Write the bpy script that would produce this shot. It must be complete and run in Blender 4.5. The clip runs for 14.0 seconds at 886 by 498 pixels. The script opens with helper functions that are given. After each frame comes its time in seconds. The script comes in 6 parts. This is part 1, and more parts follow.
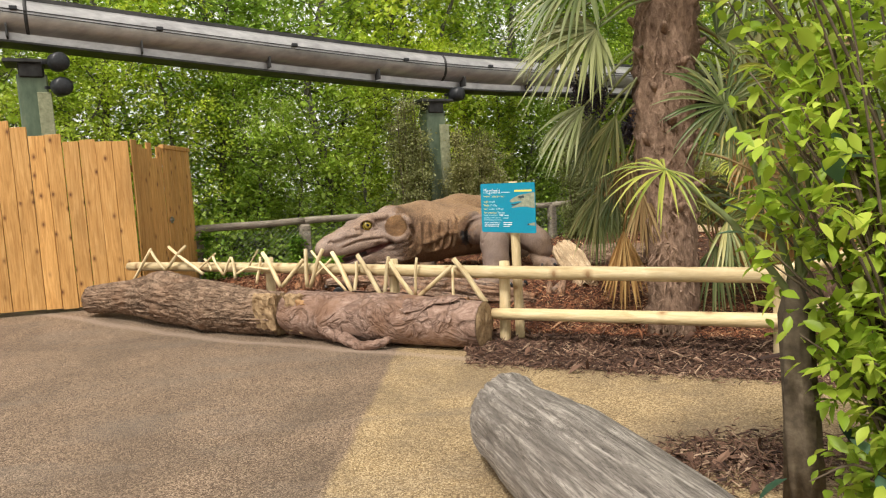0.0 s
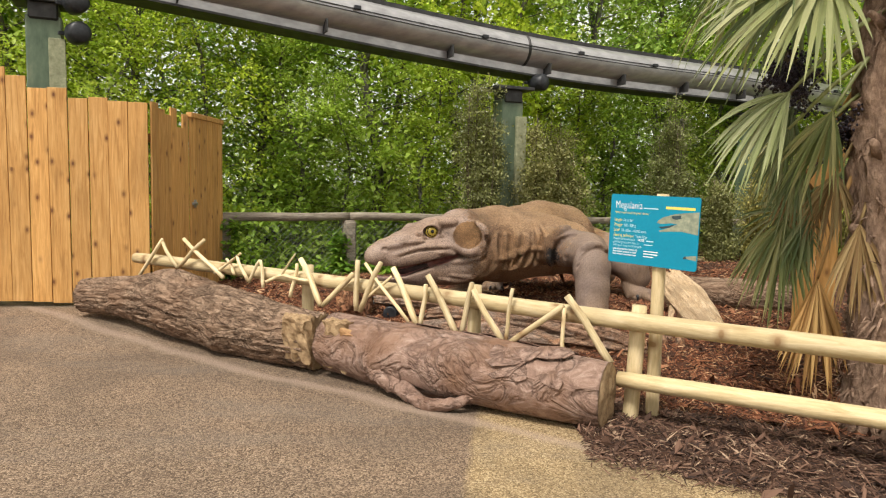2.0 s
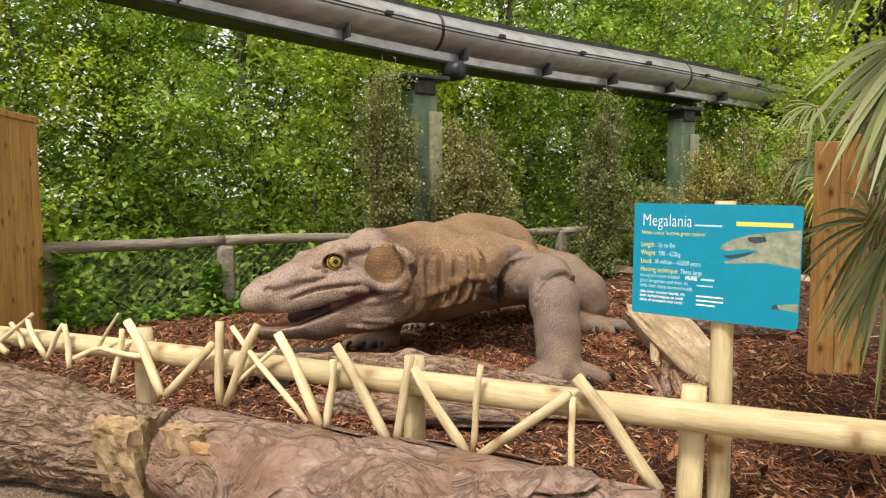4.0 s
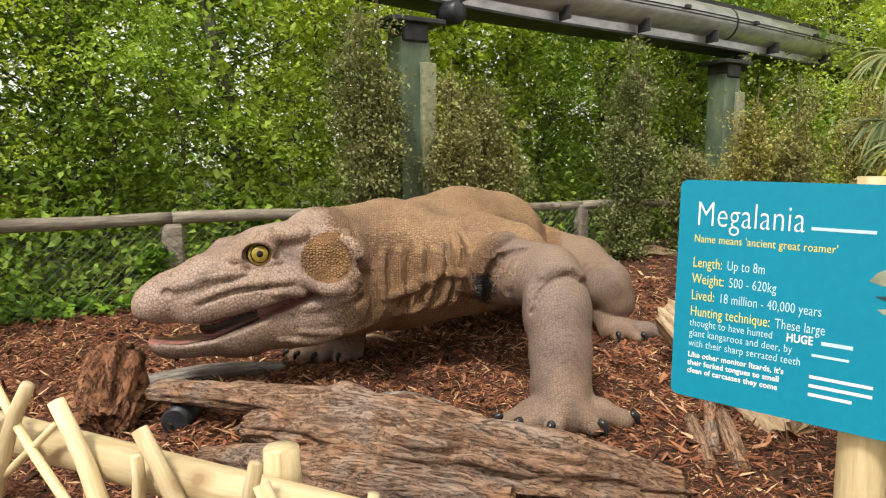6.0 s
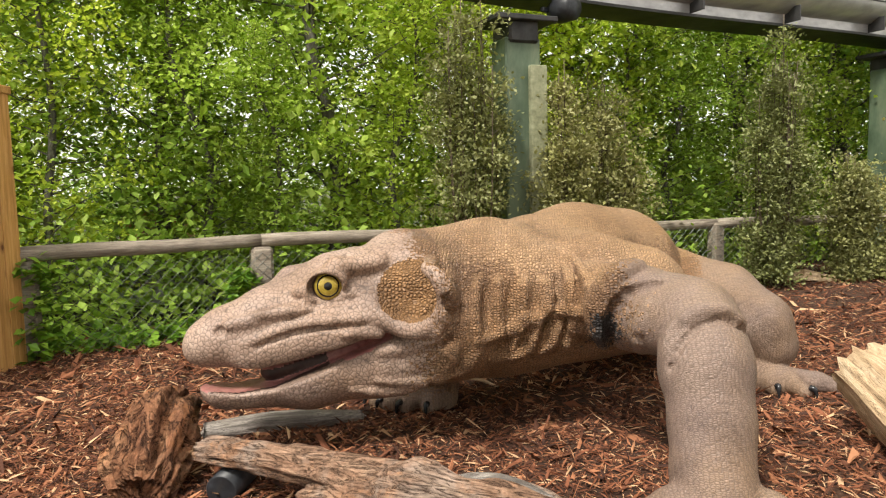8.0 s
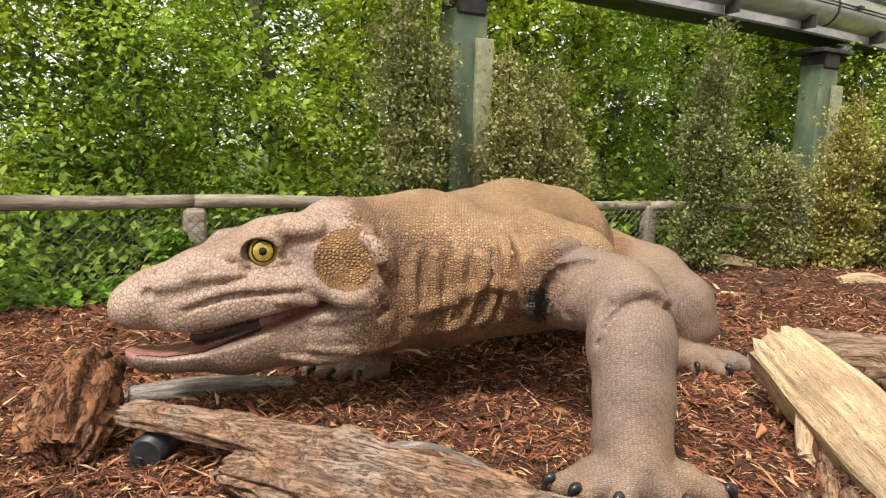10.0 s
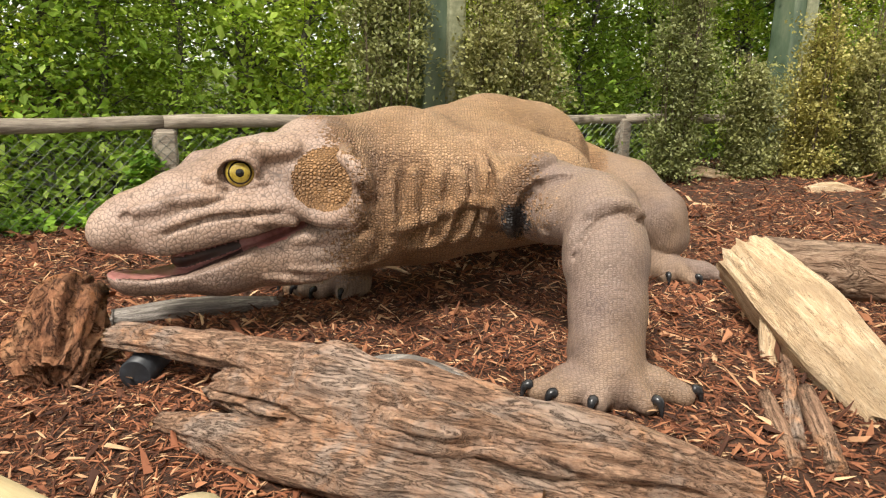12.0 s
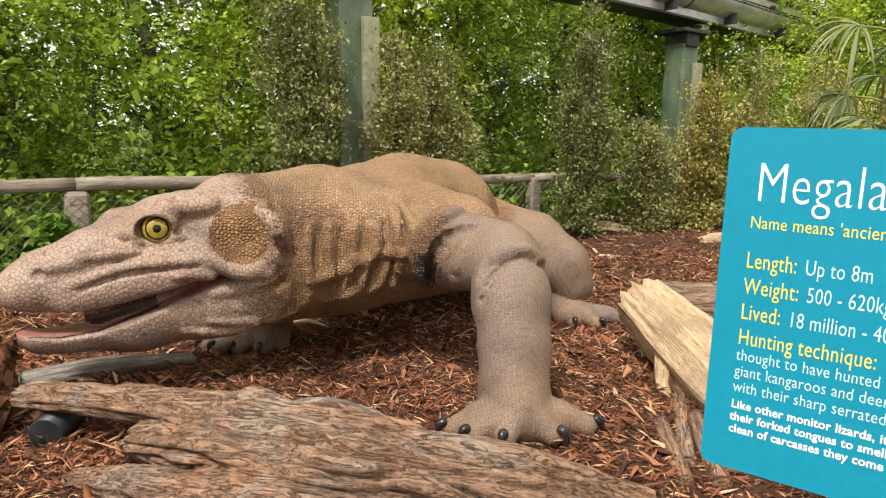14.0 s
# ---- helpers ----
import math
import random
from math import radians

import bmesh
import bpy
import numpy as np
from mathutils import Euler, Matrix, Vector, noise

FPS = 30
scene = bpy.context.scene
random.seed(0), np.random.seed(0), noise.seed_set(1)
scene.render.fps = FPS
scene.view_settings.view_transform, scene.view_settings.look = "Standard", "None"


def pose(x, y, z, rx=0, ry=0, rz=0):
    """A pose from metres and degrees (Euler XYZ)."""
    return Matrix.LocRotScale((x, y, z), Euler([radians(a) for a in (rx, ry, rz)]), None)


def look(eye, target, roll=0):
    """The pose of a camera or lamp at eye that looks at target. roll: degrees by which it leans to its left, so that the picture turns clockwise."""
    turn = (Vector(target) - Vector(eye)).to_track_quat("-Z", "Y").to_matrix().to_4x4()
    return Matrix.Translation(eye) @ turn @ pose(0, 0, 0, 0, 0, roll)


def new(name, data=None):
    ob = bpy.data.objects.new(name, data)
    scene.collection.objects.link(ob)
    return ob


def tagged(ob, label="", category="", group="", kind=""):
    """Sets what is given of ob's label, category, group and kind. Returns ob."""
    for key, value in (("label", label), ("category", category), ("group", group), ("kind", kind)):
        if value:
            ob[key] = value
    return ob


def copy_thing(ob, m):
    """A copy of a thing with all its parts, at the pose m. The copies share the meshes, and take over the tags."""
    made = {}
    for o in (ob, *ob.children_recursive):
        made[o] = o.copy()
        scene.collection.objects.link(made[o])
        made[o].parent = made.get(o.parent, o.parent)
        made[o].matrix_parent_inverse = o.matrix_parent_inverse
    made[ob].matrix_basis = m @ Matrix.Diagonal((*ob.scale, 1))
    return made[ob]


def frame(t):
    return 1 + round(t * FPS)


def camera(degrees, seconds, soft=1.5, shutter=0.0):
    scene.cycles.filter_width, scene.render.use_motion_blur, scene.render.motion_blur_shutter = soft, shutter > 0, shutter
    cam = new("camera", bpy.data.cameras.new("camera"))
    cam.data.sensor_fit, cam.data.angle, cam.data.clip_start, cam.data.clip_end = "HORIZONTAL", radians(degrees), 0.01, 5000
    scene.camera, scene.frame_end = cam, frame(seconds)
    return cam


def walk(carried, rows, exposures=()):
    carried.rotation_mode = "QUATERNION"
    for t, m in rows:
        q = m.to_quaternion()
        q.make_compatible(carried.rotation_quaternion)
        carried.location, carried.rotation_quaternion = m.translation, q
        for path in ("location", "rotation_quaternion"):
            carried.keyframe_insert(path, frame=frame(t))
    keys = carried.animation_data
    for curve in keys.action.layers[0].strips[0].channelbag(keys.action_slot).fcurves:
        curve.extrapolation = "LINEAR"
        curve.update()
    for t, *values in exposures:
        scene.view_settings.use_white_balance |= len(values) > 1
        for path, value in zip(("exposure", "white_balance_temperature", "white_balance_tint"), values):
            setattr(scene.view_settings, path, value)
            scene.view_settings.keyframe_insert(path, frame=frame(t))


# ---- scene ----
cam = camera(66.10, 14.0, 1.2)
# seconds, place, yaw, pitch, roll
ROWS = [
    (0.0, 0.000, 0.000, 1.447, -0.00, -5.30, 3.40),
    (0.5, -0.178, 0.397, 1.466, 1.93, -4.75, 1.99),
    (1.0, -0.332, 0.833, 1.468, 0.12, -3.71, 0.07),
    (1.5, -0.413, 1.309, 1.462, 3.81, -4.75, -1.32),
    (2.0, -0.527, 1.758, 1.471, 2.99, -5.31, -1.27),
    (2.5, -0.539, 2.288, 1.442, 0.56, -5.08, 1.17),
    (3.0, -0.596, 2.757, 1.460, -0.18, -5.76, -0.66),
    (3.5, -0.693, 3.198, 1.466, -5.52, -5.86, 0.54),
    (4.0, -0.702, 3.621, 1.473, -5.83, -4.38, 0.42),
    (4.2, -0.672, 3.769, 1.474, -6.52, -4.64, 1.54),
    (6.3, -0.162, 5.107, 1.476, -2.80, -7.08, -0.21),
    (6.5, -0.142, 5.220, 1.485, -2.48, -6.08, -1.02),
    (7.0, -0.150, 5.498, 1.459, 4.29, -7.07, 0.96),
    (7.2, -0.134, 5.596, 1.448, 6.32, -5.56, 1.36),
    (9.5, -0.176, 5.720, 1.439, 3.00, -5.27, -0.70),
    (10.0, -0.147, 5.686, 1.442, 1.10, -7.70, -1.72),
    (10.5, -0.135, 5.667, 1.443, -0.90, -10.96, -0.93),
    (11.0, -0.138, 5.657, 1.444, -1.50, -13.60, -1.76),
    (11.5, -0.149, 5.652, 1.447, -1.42, -14.34, -1.24),
    (12.0, -0.160, 5.653, 1.452, -1.13, -14.64, -0.94),
    (12.5, -0.177, 5.660, 1.449, -0.63, -14.28, -1.29),
    (13.0, -0.191, 5.642, 1.449, -0.60, -12.35, -0.10),
    (13.5, -0.183, 5.580, 1.453, -0.78, -9.81, -0.88),
    (14.0, -0.126, 5.469, 1.426, -7.73, -9.31, -0.73),
]
EXPOSURES = ((0.0, 0.38), (4.2, 0.42), (6.5, 0.55), (7.2, 0.72), (9.5, 0.8), (12.5, 0.83), (13.5, 0.84), (14.0, 0.66))
walk(cam, [(t, pose(x, y, z, 90 + pitch, roll, yaw)) for t, x, y, z, yaw, pitch, roll in ROWS], EXPOSURES)
# ---- light: bright overcast ----
SUN_EL, SUN_ROT = radians(57), radians(208)
world = bpy.data.worlds.new("sky")
scene.world = world
world.use_nodes = True
wn = world.node_tree.nodes
bg = wn["Background"]
sky = wn.new("ShaderNodeTexSky")
sky.sky_type, sky.sun_disc = "NISHITA", False
sky.sun_elevation, sky.sun_rotation = SUN_EL, SUN_ROT
sky.air_density, sky.dust_density, sky.ozone_density = 1.0, 4.0, 1.0
grey = wn.new("ShaderNodeMix")
grey.data_type = "RGBA"
grey.inputs["Factor"].default_value = 0.75
grey.inputs["B"].default_value = (10.2, 9.7, 8.6, 1)
world.node_tree.links.new(sky.outputs["Color"], grey.inputs["A"])
world.node_tree.links.new(grey.outputs["Result"], bg.inputs["Color"])
bg.inputs["Strength"].default_value = 0.108
sun = new("sun", bpy.data.lights.new("sun", "SUN"))
sun.data.energy, sun.data.angle, sun.data.color = 3.0, radians(11), (1.0, 0.95, 0.86)
SUN_DIR = Vector((math.sin(SUN_ROT) * math.cos(SUN_EL), math.cos(SUN_ROT) * math.cos(SUN_EL), math.sin(SUN_EL)))
sun.matrix_world = look((0, 0, 30), Vector((0, 0, 30)) - SUN_DIR)


# ---- materials ----
def nodes_of(name, rough=0.8, metal=0.0, spec=0.5):
    m = bpy.data.materials.new(name)
    m.use_nodes = True
    t = m.node_tree
    b = t.nodes["Principled BSDF"]
    b.inputs["Roughness"].default_value, b.inputs["Metallic"].default_value = rough, metal
    b.inputs["Specular IOR Level"].default_value = spec
    return m, t, b


def coords(t, stretch=(1, 1, 1), space="Object", vary=False):
    c = t.nodes.new("ShaderNodeTexCoord")
    mp = t.nodes.new("ShaderNodeMapping")
    mp.inputs["Scale"].default_value = stretch
    t.links.new(c.outputs[space], mp.inputs["Vector"])
    if vary:
        info = t.nodes.new("ShaderNodeObjectInfo")
        sh = t.nodes.new("ShaderNodeVectorMath")
        sh.operation = "SCALE"
        sh.inputs[0].default_value = (37, 53, 71)
        t.links.new(info.outputs["Random"], sh.inputs["Scale"])
        t.links.new(sh.outputs["Vector"], mp.inputs["Location"])
    return mp.outputs["Vector"]


def noise_of(t, vec, scale, detail=6, rough=0.6, distort=0.0):
    n = t.nodes.new("ShaderNodeTexNoise")
    n.inputs["Scale"].default_value, n.inputs["Detail"].default_value = scale, detail
    n.inputs["Roughness"].default_value, n.inputs["Distortion"].default_value = rough, distort
    t.links.new(vec, n.inputs["Vector"])
    return n.outputs["Fac"]


def cells_of(t, vec, scale, feature="F1", out="Distance", flat=False):
    n = t.nodes.new("ShaderNodeTexVoronoi")
    n.voronoi_dimensions = "2D" if flat else "3D"
    n.feature = feature
    n.inputs["Scale"].default_value = scale
    t.links.new(vec, n.inputs["Vector"])
    return n.outputs[out]


def ramp(t, fac, stops):
    r = t.nodes.new("ShaderNodeValToRGB")
    e = r.color_ramp.elements
    while len(e) < len(stops):
        e.new(0.5)
    for el, (p, c) in zip(e, stops):
        el.position = p
        el.color = (*c, 1) if not isinstance(c, (int, float)) else (c, c, c, 1)
    t.links.new(fac, r.inputs["Fac"])
    return r.outputs["Color"]


def mix(t, fac, a, b, how="MIX"):
    n = t.nodes.new("ShaderNodeMix")
    n.data_type, n.blend_type = "RGBA", how
    for key, v in (("Factor", fac), ("A", a), ("B", b)):
        if isinstance(v, tuple):
            n.inputs[key].default_value = (*v, 1)
        elif isinstance(v, (int, float)):
            n.inputs[key].default_value = v
        else:
            t.links.new(v, n.inputs[key])
    return n.outputs["Result"]


def maths(t, op, a, b=0.0):
    n = t.nodes.new("ShaderNodeMath")
    n.operation = op
    for i, v in enumerate((a, b)):
        if isinstance(v, (int, float)):
            n.inputs[i].default_value = v
        else:
            t.links.new(v, n.inputs[i])
    return n.outputs[0]


def relief(t, b, height, strength=0.5, dist=0.01):
    n = t.nodes.new("ShaderNodeBump")
    n.inputs["Strength"].default_value, n.inputs["Distance"].default_value = strength, dist
    t.links.new(height, n.inputs["Height"])
    t.links.new(n.outputs["Normal"], b.inputs["Normal"])


def surface(name, dark, mid, light, rough=0.8, grain=20, stain=1.5, bump=0.4, dist=0.01, stretch=(1, 1, 1), vary=False, stains=None, amount=0.5, metal=0.0, spec=0.4):
    """Grain of three tones, large stains over it, and fine relief."""
    m, t, b = nodes_of(name, rough, metal, spec)
    v = coords(t, stretch, vary=vary)
    g = noise_of(t, v, grain, 8, 0.65)
    col = ramp(t, g, [(0.3, dark), (0.5, mid), (0.72, light)])
    s = noise_of(t, v, stain, 4, 0.6, 0.4)
    sc = stains or tuple(c * 0.55 for c in mid)
    col = mix(t, maths(t, "MULTIPLY", ramp(t, s, [(0.45, 0.0), (0.7, 1.0)]), amount), col, sc)
    t.links.new(col, b.inputs["Base Color"])
    relief(t, b, g, bump, dist)
    return m


def island_tone(t, col, lo=0.6, hi=1.3, obj=False):
    """Each island (or object) a little lighter or darker."""
    n = t.nodes.new("ShaderNodeObjectInfo" if obj else "ShaderNodeNewGeometry")
    r = n.outputs["Random"] if obj else n.outputs["Random Per Island"]
    return mix(t, 1.0, col, ramp(t, r, [(0.0, lo), (1.0, hi)]), "MULTIPLY"), r


def leaf_material(name, a, b_, c, rough=0.5, glow=0.35):
    m, t, b = nodes_of(name, rough, 0, 0.35)
    g = t.nodes.new("ShaderNodeNewGeometry")
    col = ramp(t, g.outputs["Random Per Island"], [(0.0, a), (0.5, b_), (1.0, c)])
    v = coords(t, space="Object")
    col = mix(t, 0.5, col, ramp(t, noise_of(t, v, 0.6, 3), [(0.3, 0.55), (0.7, 1.5)]), "MULTIPLY")
    info = t.nodes.new("ShaderNodeObjectInfo")
    col = mix(t, 1.0, col, ramp(t, info.outputs["Random"], [(0.0, (0.72, 0.82, 0.8)), (0.5, (1.0, 1.0, 1.0)), (1.0, (1.3, 1.2, 0.9))]), "MULTIPLY")
    t.links.new(col, b.inputs["Base Color"])
    tr = t.nodes.new("ShaderNodeBsdfTranslucent")
    t.links.new(col, tr.inputs["Color"])
    mx = t.nodes.new("ShaderNodeMixShader")
    mx.inputs["Fac"].default_value = glow
    out = t.nodes["Material Output"]
    t.links.new(b.outputs["BSDF"], mx.inputs[1])
    t.links.new(tr.outputs["BSDF"], mx.inputs[2])
    t.links.new(mx.outputs["Shader"], out.inputs["Surface"])
    return m


# ---- mesh helpers ----
def mesh_from(name, verts, faces, mats, idx=None, smooth=True):
    me = bpy.data.meshes.new(name)
    me.from_pydata([tuple(map(float, v)) for v in verts], [], [tuple(map(int, q)) for q in faces])
    for m in (mats if isinstance(mats, (list, tuple)) else [mats]):
        me.materials.append(m)
    if idx is not None:
        me.polygons.foreach_set("material_index", np.asarray(idx, dtype=np.int32))
    me.polygons.foreach_set("use_smooth", np.full(len(me.polygons), smooth))
    me.update()
    return me


def thing(name, label, category, m=None, group="", kind="", data=None):
    ob = new(name, data)
    if m is not None:
        ob.matrix_world = m
    return tagged(ob, label, category, group, kind)


def part(name, data, material, parent, label="", m=None):
    """A mesh (or a bmesh) as one object under a thing or a part."""
    if isinstance(data, bmesh.types.BMesh):
        me = bpy.data.meshes.new(name)
        data.to_mesh(me)
        data.free()
        data = me
    if material is not None and not data.materials:
        data.materials.append(material)
    ob = new(name, data)
    ob.parent = parent
    if m is not None:
        ob.matrix_basis = m
    if label:
        ob["label"] = label
    return ob


def hash3(x, y, z):
    return noise.noise(Vector((x, y, z)))


def fbm(x, y, z, octaves=4):
    return noise.fractal(Vector((x, y, z)), 0.9, 2.0, octaves)


def tube(points, radii, sides=12, rough=0.0, freq=3.0, seed=0.0, caps=True, squash=1.0, shape=None):
    """Vertices and faces of a tube along points; rough: how far the skin wanders from round, as a part of the radius."""
    P = [Vector(p) for p in points]
    n = len(P)
    verts, faces = [], []
    up = Vector((0, 0, 1))
    d0 = (P[1] - P[0]).normalized()
    if abs(d0.z) > 0.9:
        up = Vector((0, 1, 0))
    for i, p in enumerate(P):
        d = (P[min(i + 1, n - 1)] - P[max(i - 1, 0)]).normalized()
        s = d.cross(up).normalized()
        u = s.cross(d).normalized()
        for k in range(sides):
            a = 2 * math.pi * k / sides
            r = radii[i]
            if shape:
                r *= shape(i / (n - 1), a)
            if rough:
                r *= 1 + rough * fbm(math.cos(a) * freq * 0.5 + seed, math.sin(a) * freq * 0.5 - seed, i / (n - 1) * freq * 2 + seed)
            verts.append(p + s * math.cos(a) * r + u * math.sin(a) * r * squash)
    for i in range(n - 1):
        for k in range(sides):
            a, b = i * sides + k, i * sides + (k + 1) % sides
            faces.append((a, a + sides, b + sides, b))
    if caps:
        verts += [P[0], P[-1]]
        c0, c1 = len(verts) - 2, len(verts) - 1
        for k in range(sides):
            faces.append((c0, k, (k + 1) % sides))
            faces.append((c1, (n - 1) * sides + (k + 1) % sides, (n - 1) * sides + k))
    return verts, faces


def spline(points, n):
    """n points on a smooth line through points."""
    P = [Vector(p) for p in points]
    Q = [P[0] * 2 - P[1]] + P + [P[-1] * 2 - P[-2]]
    out = []
    for j in range(n):
        f = j / (n - 1) * (len(P) - 1)
        i = min(int(f), len(P) - 2)
        t = f - i
        a, b, c, d = Q[i:i + 4]
        out.append(0.5 * ((2 * b) + (c - a) * t + (2 * a - 5 * b + 4 * c - d) * t * t + (3 * b - a - 3 * c + d) * t ** 3))
    return out


class Heap:
    """Collects many small pieces into one mesh."""

    def __init__(self):
        self.v, self.f, self.i = [], [], []

    def add(self, verts, faces, index=0):
        k = len(self.v)
        self.v.extend(verts)
        self.f.extend(tuple(k + a for a in q) for q in faces)
        self.i.extend([index] * len(faces))

    def mesh(self, name, mats, smooth=False):
        return mesh_from(name, self.v, self.f, mats, self.i, smooth)


def box_bm(sx, sy, sz, bevel=0.004, cuts=0):
    bm = bmesh.new()
    bmesh.ops.create_cube(bm, size=1)
    bmesh.ops.scale(bm, vec=(sx, sy, sz), verts=bm.verts)
    if bevel:
        bmesh.ops.bevel(bm, geom=bm.edges, offset=bevel, segments=1, affect="EDGES")
    return bm


def step(u):
    u = min(max(u, 0.0), 1.0)
    return u * u * (3 - 2 * u)


def ground_z(x, y):
    return 0.15 * step((y - 6.8) / 1.7)


FA, FB = Vector((-3.96, 8.405, 0)), Vector((2.42, 4.945, 0))
FD = (FB - FA).normalized()
FN = Vector((FD.y, -FD.x, 0))  # towards the path


def on_fence(x, z, out=0.0):
    """A point of the fence's line at this x, at this height, out towards the path."""
    p = FA + FD * ((x - FA.x) / FD.x) + FN * out
    return Vector((p.x, p.y, z))
def make_ground_material():
    m, t, b = nodes_of("resin_gravel", 0.85, 0, 0.3)
    v = coords(t)
    sep = t.nodes.new("ShaderNodeSeparateXYZ")
    t.links.new(v, sep.inputs[0])
    pebble = cells_of(t, v, 120)
    rnd = cells_of(t, v, 120, out="Color")
    wander = maths(t, "MULTIPLY", maths(t, "SUBTRACT", noise_of(t, v, 1.2, 5), 0.5), 0.22)
    # the old buff path, the newer golden strip, and the soil past them
    side = maths(t, "ADD", maths(t, "ADD", sep.outputs["X"], maths(t, "MULTIPLY", wander, 0.5)), maths(t, "MULTIPLY", sep.outputs["Y"], -0.06))
    strip = ramp(t, maths(t, "ADD", maths(t, "MULTIPLY", side, 6.0), 5.6), [(0.35, 0.0), (0.65, 1.0)])
    old = ramp(t, rnd, [(0.15, (0.07, 0.045, 0.03)), (0.5, (0.175, 0.118, 0.078)), (0.85, (0.35, 0.255, 0.175))])
    fresh = ramp(t, rnd, [(0.15, (0.15, 0.1, 0.05)), (0.5, (0.31, 0.215, 0.11)), (0.85, (0.5, 0.38, 0.22))])
    col = mix(t, strip, old, fresh)
    stain = ramp(t, noise_of(t, v, 0.9, 6, 0.62, 0.8), [(0.42, 0.0), (0.66, 1.0)])
    col = mix(t, maths(t, "MULTIPLY", stain, 0.55), col, (0.085, 0.062, 0.045))
    damp = ramp(t, noise_of(t, coords(t, (0.5, 1.6, 1)), 1.4, 5, 0.6, 0.5), [(0.5, 0.0), (0.68, 1.0)])
    col = mix(t, maths(t, "MULTIPLY", damp, 0.35), col, (0.17, 0.14, 0.115))
    # pale sandy line washed up along the logs
    line = maths(t, "ADD", maths(t, "ADD", maths(t, "MULTIPLY", sep.outputs["X"], -0.4767), maths(t, "MULTIPLY", sep.outputs["Y"], -0.879)), 5.5)
    line = maths(t, "ABSOLUTE", maths(t, "SUBTRACT", maths(t, "ADD", line, wander), 0.56))
    line = maths(t, "MULTIPLY", ramp(t, line, [(0.02, 0.5), (0.09, 0.0)]), maths(t, "LESS_THAN", sep.outputs["X"], 0.25))
    col = mix(t, line, col, (0.36, 0.27, 0.21))
    t.links.new(col, b.inputs["Base Color"])
    relief(t, b, maths(t, "SUBTRACT", 1.0, pebble), 0.7, 0.006)
    return m


def bark_material(name, dark, mid, light, scale=9, stretch=(1, 1, 1), red=0.0, cracks=0.7):
    m, t, b = nodes_of(name, 0.9, 0, 0.25)
    v = coords(t, stretch)
    w = noise_of(t, v, scale * 1.4, 8, 0.72, 1.2)
    ridge = maths(t, "ABSOLUTE", maths(t, "SUBTRACT", noise_of(t, v, scale * 0.55, 4, 0.55, 1.5), 0.5))
    col = ramp(t, w, [(0.3, dark), (0.5, mid), (0.7, light)])
    col = mix(t, maths(t, "MULTIPLY", ramp(t, ridge, [(0.0, 1.0), (0.045, 0.0)]), cracks), col, tuple(c * 0.6 for c in dark))
    col = mix(t, maths(t, "MULTIPLY", ramp(t, noise_of(t, coords(t), 2.2, 4), [(0.5, 0.0), (0.7, 1.0)]), 0.4 + red), col, (0.2, 0.105, 0.06))
    t.links.new(col, b.inputs["Base Color"])
    relief(t, b, maths(t, "ADD", ramp(t, ridge, [(0.0, 0.0), (0.09, 1.0)]), w), 0.9, 0.02)
    return m


def streak_material(name, dark, mid, light, rough=0.8, scale=5, stretch=(1, 14, 14), vary=True, knots=None, bump=0.5, tone=(0.85, 1.15)):
    """Timber: streaks along x of its own frame, and knots."""
    m, t, b = nodes_of(name, rough, 0, 0.35)
    v = coords(t, stretch, vary=vary)
    g = noise_of(t, v, scale, 7, 0.6, 0.8)
    col = ramp(t, g, [(0.28, dark), (0.5, mid), (0.72, light)])
    fib = noise_of(t, v, scale * 5, 6, 0.7, 0.4)
    col = mix(t, 0.7 if bump > 0.6 else 0.25, col, ramp(t, fib, [(0.3, 0.55), (0.5, 1.0), (0.75, 1.35)]), "MULTIPLY")
    if bump > 0.9:
        crack = maths(t, "ABSOLUTE", maths(t, "SUBTRACT", noise_of(t, v, scale * 1.6, 5, 0.6, 1.0), 0.5))
        col = mix(t, ramp(t, crack, [(0.0, 0.85), (0.02, 0.0)]), col, tuple(c * 0.4 for c in dark))
        blot = noise_of(t, coords(t, (1, 1, 1)), 3.0, 5, 0.6, 0.6)
        col = mix(t, ramp(t, blot, [(0.52, 0.0), (0.68, 0.6)]), col, tuple(c * 0.6 for c in mid))
    if knots:
        kv = coords(t, (2.4, 4.0, 4.0), vary=vary)
        k = cells_of(t, kv, 1.5, flat=True)
        rare = ramp(t, cells_of(t, kv, 1.5, out="Color", flat=True), [(0.45, 0.0), (0.55, 1.0)])
        col = mix(t, maths(t, "MULTIPLY", rare, ramp(t, k, [(0.05, 1.0), (0.08, 0.6), (0.2, 0.0)])), col, knots)
        s = noise_of(t, coords(t, (0.7, 2, 2), vary=vary), 2.0, 4)
        col = mix(t, maths(t, "MULTIPLY", ramp(t, s, [(0.5, 0.0), (0.7, 1.0)]), 0.5), col, tuple(c * 0.62 for c in mid))
    if vary:
        col, _ = island_tone(t, col, *tone, obj=True)
    t.links.new(col, b.inputs["Base Color"])
    fibre = noise_of(t, v, scale * 5, 6, 0.7, 0.4)
    relief(t, b, maths(t, "ADD", g, fibre), bump, 0.008)
    return m


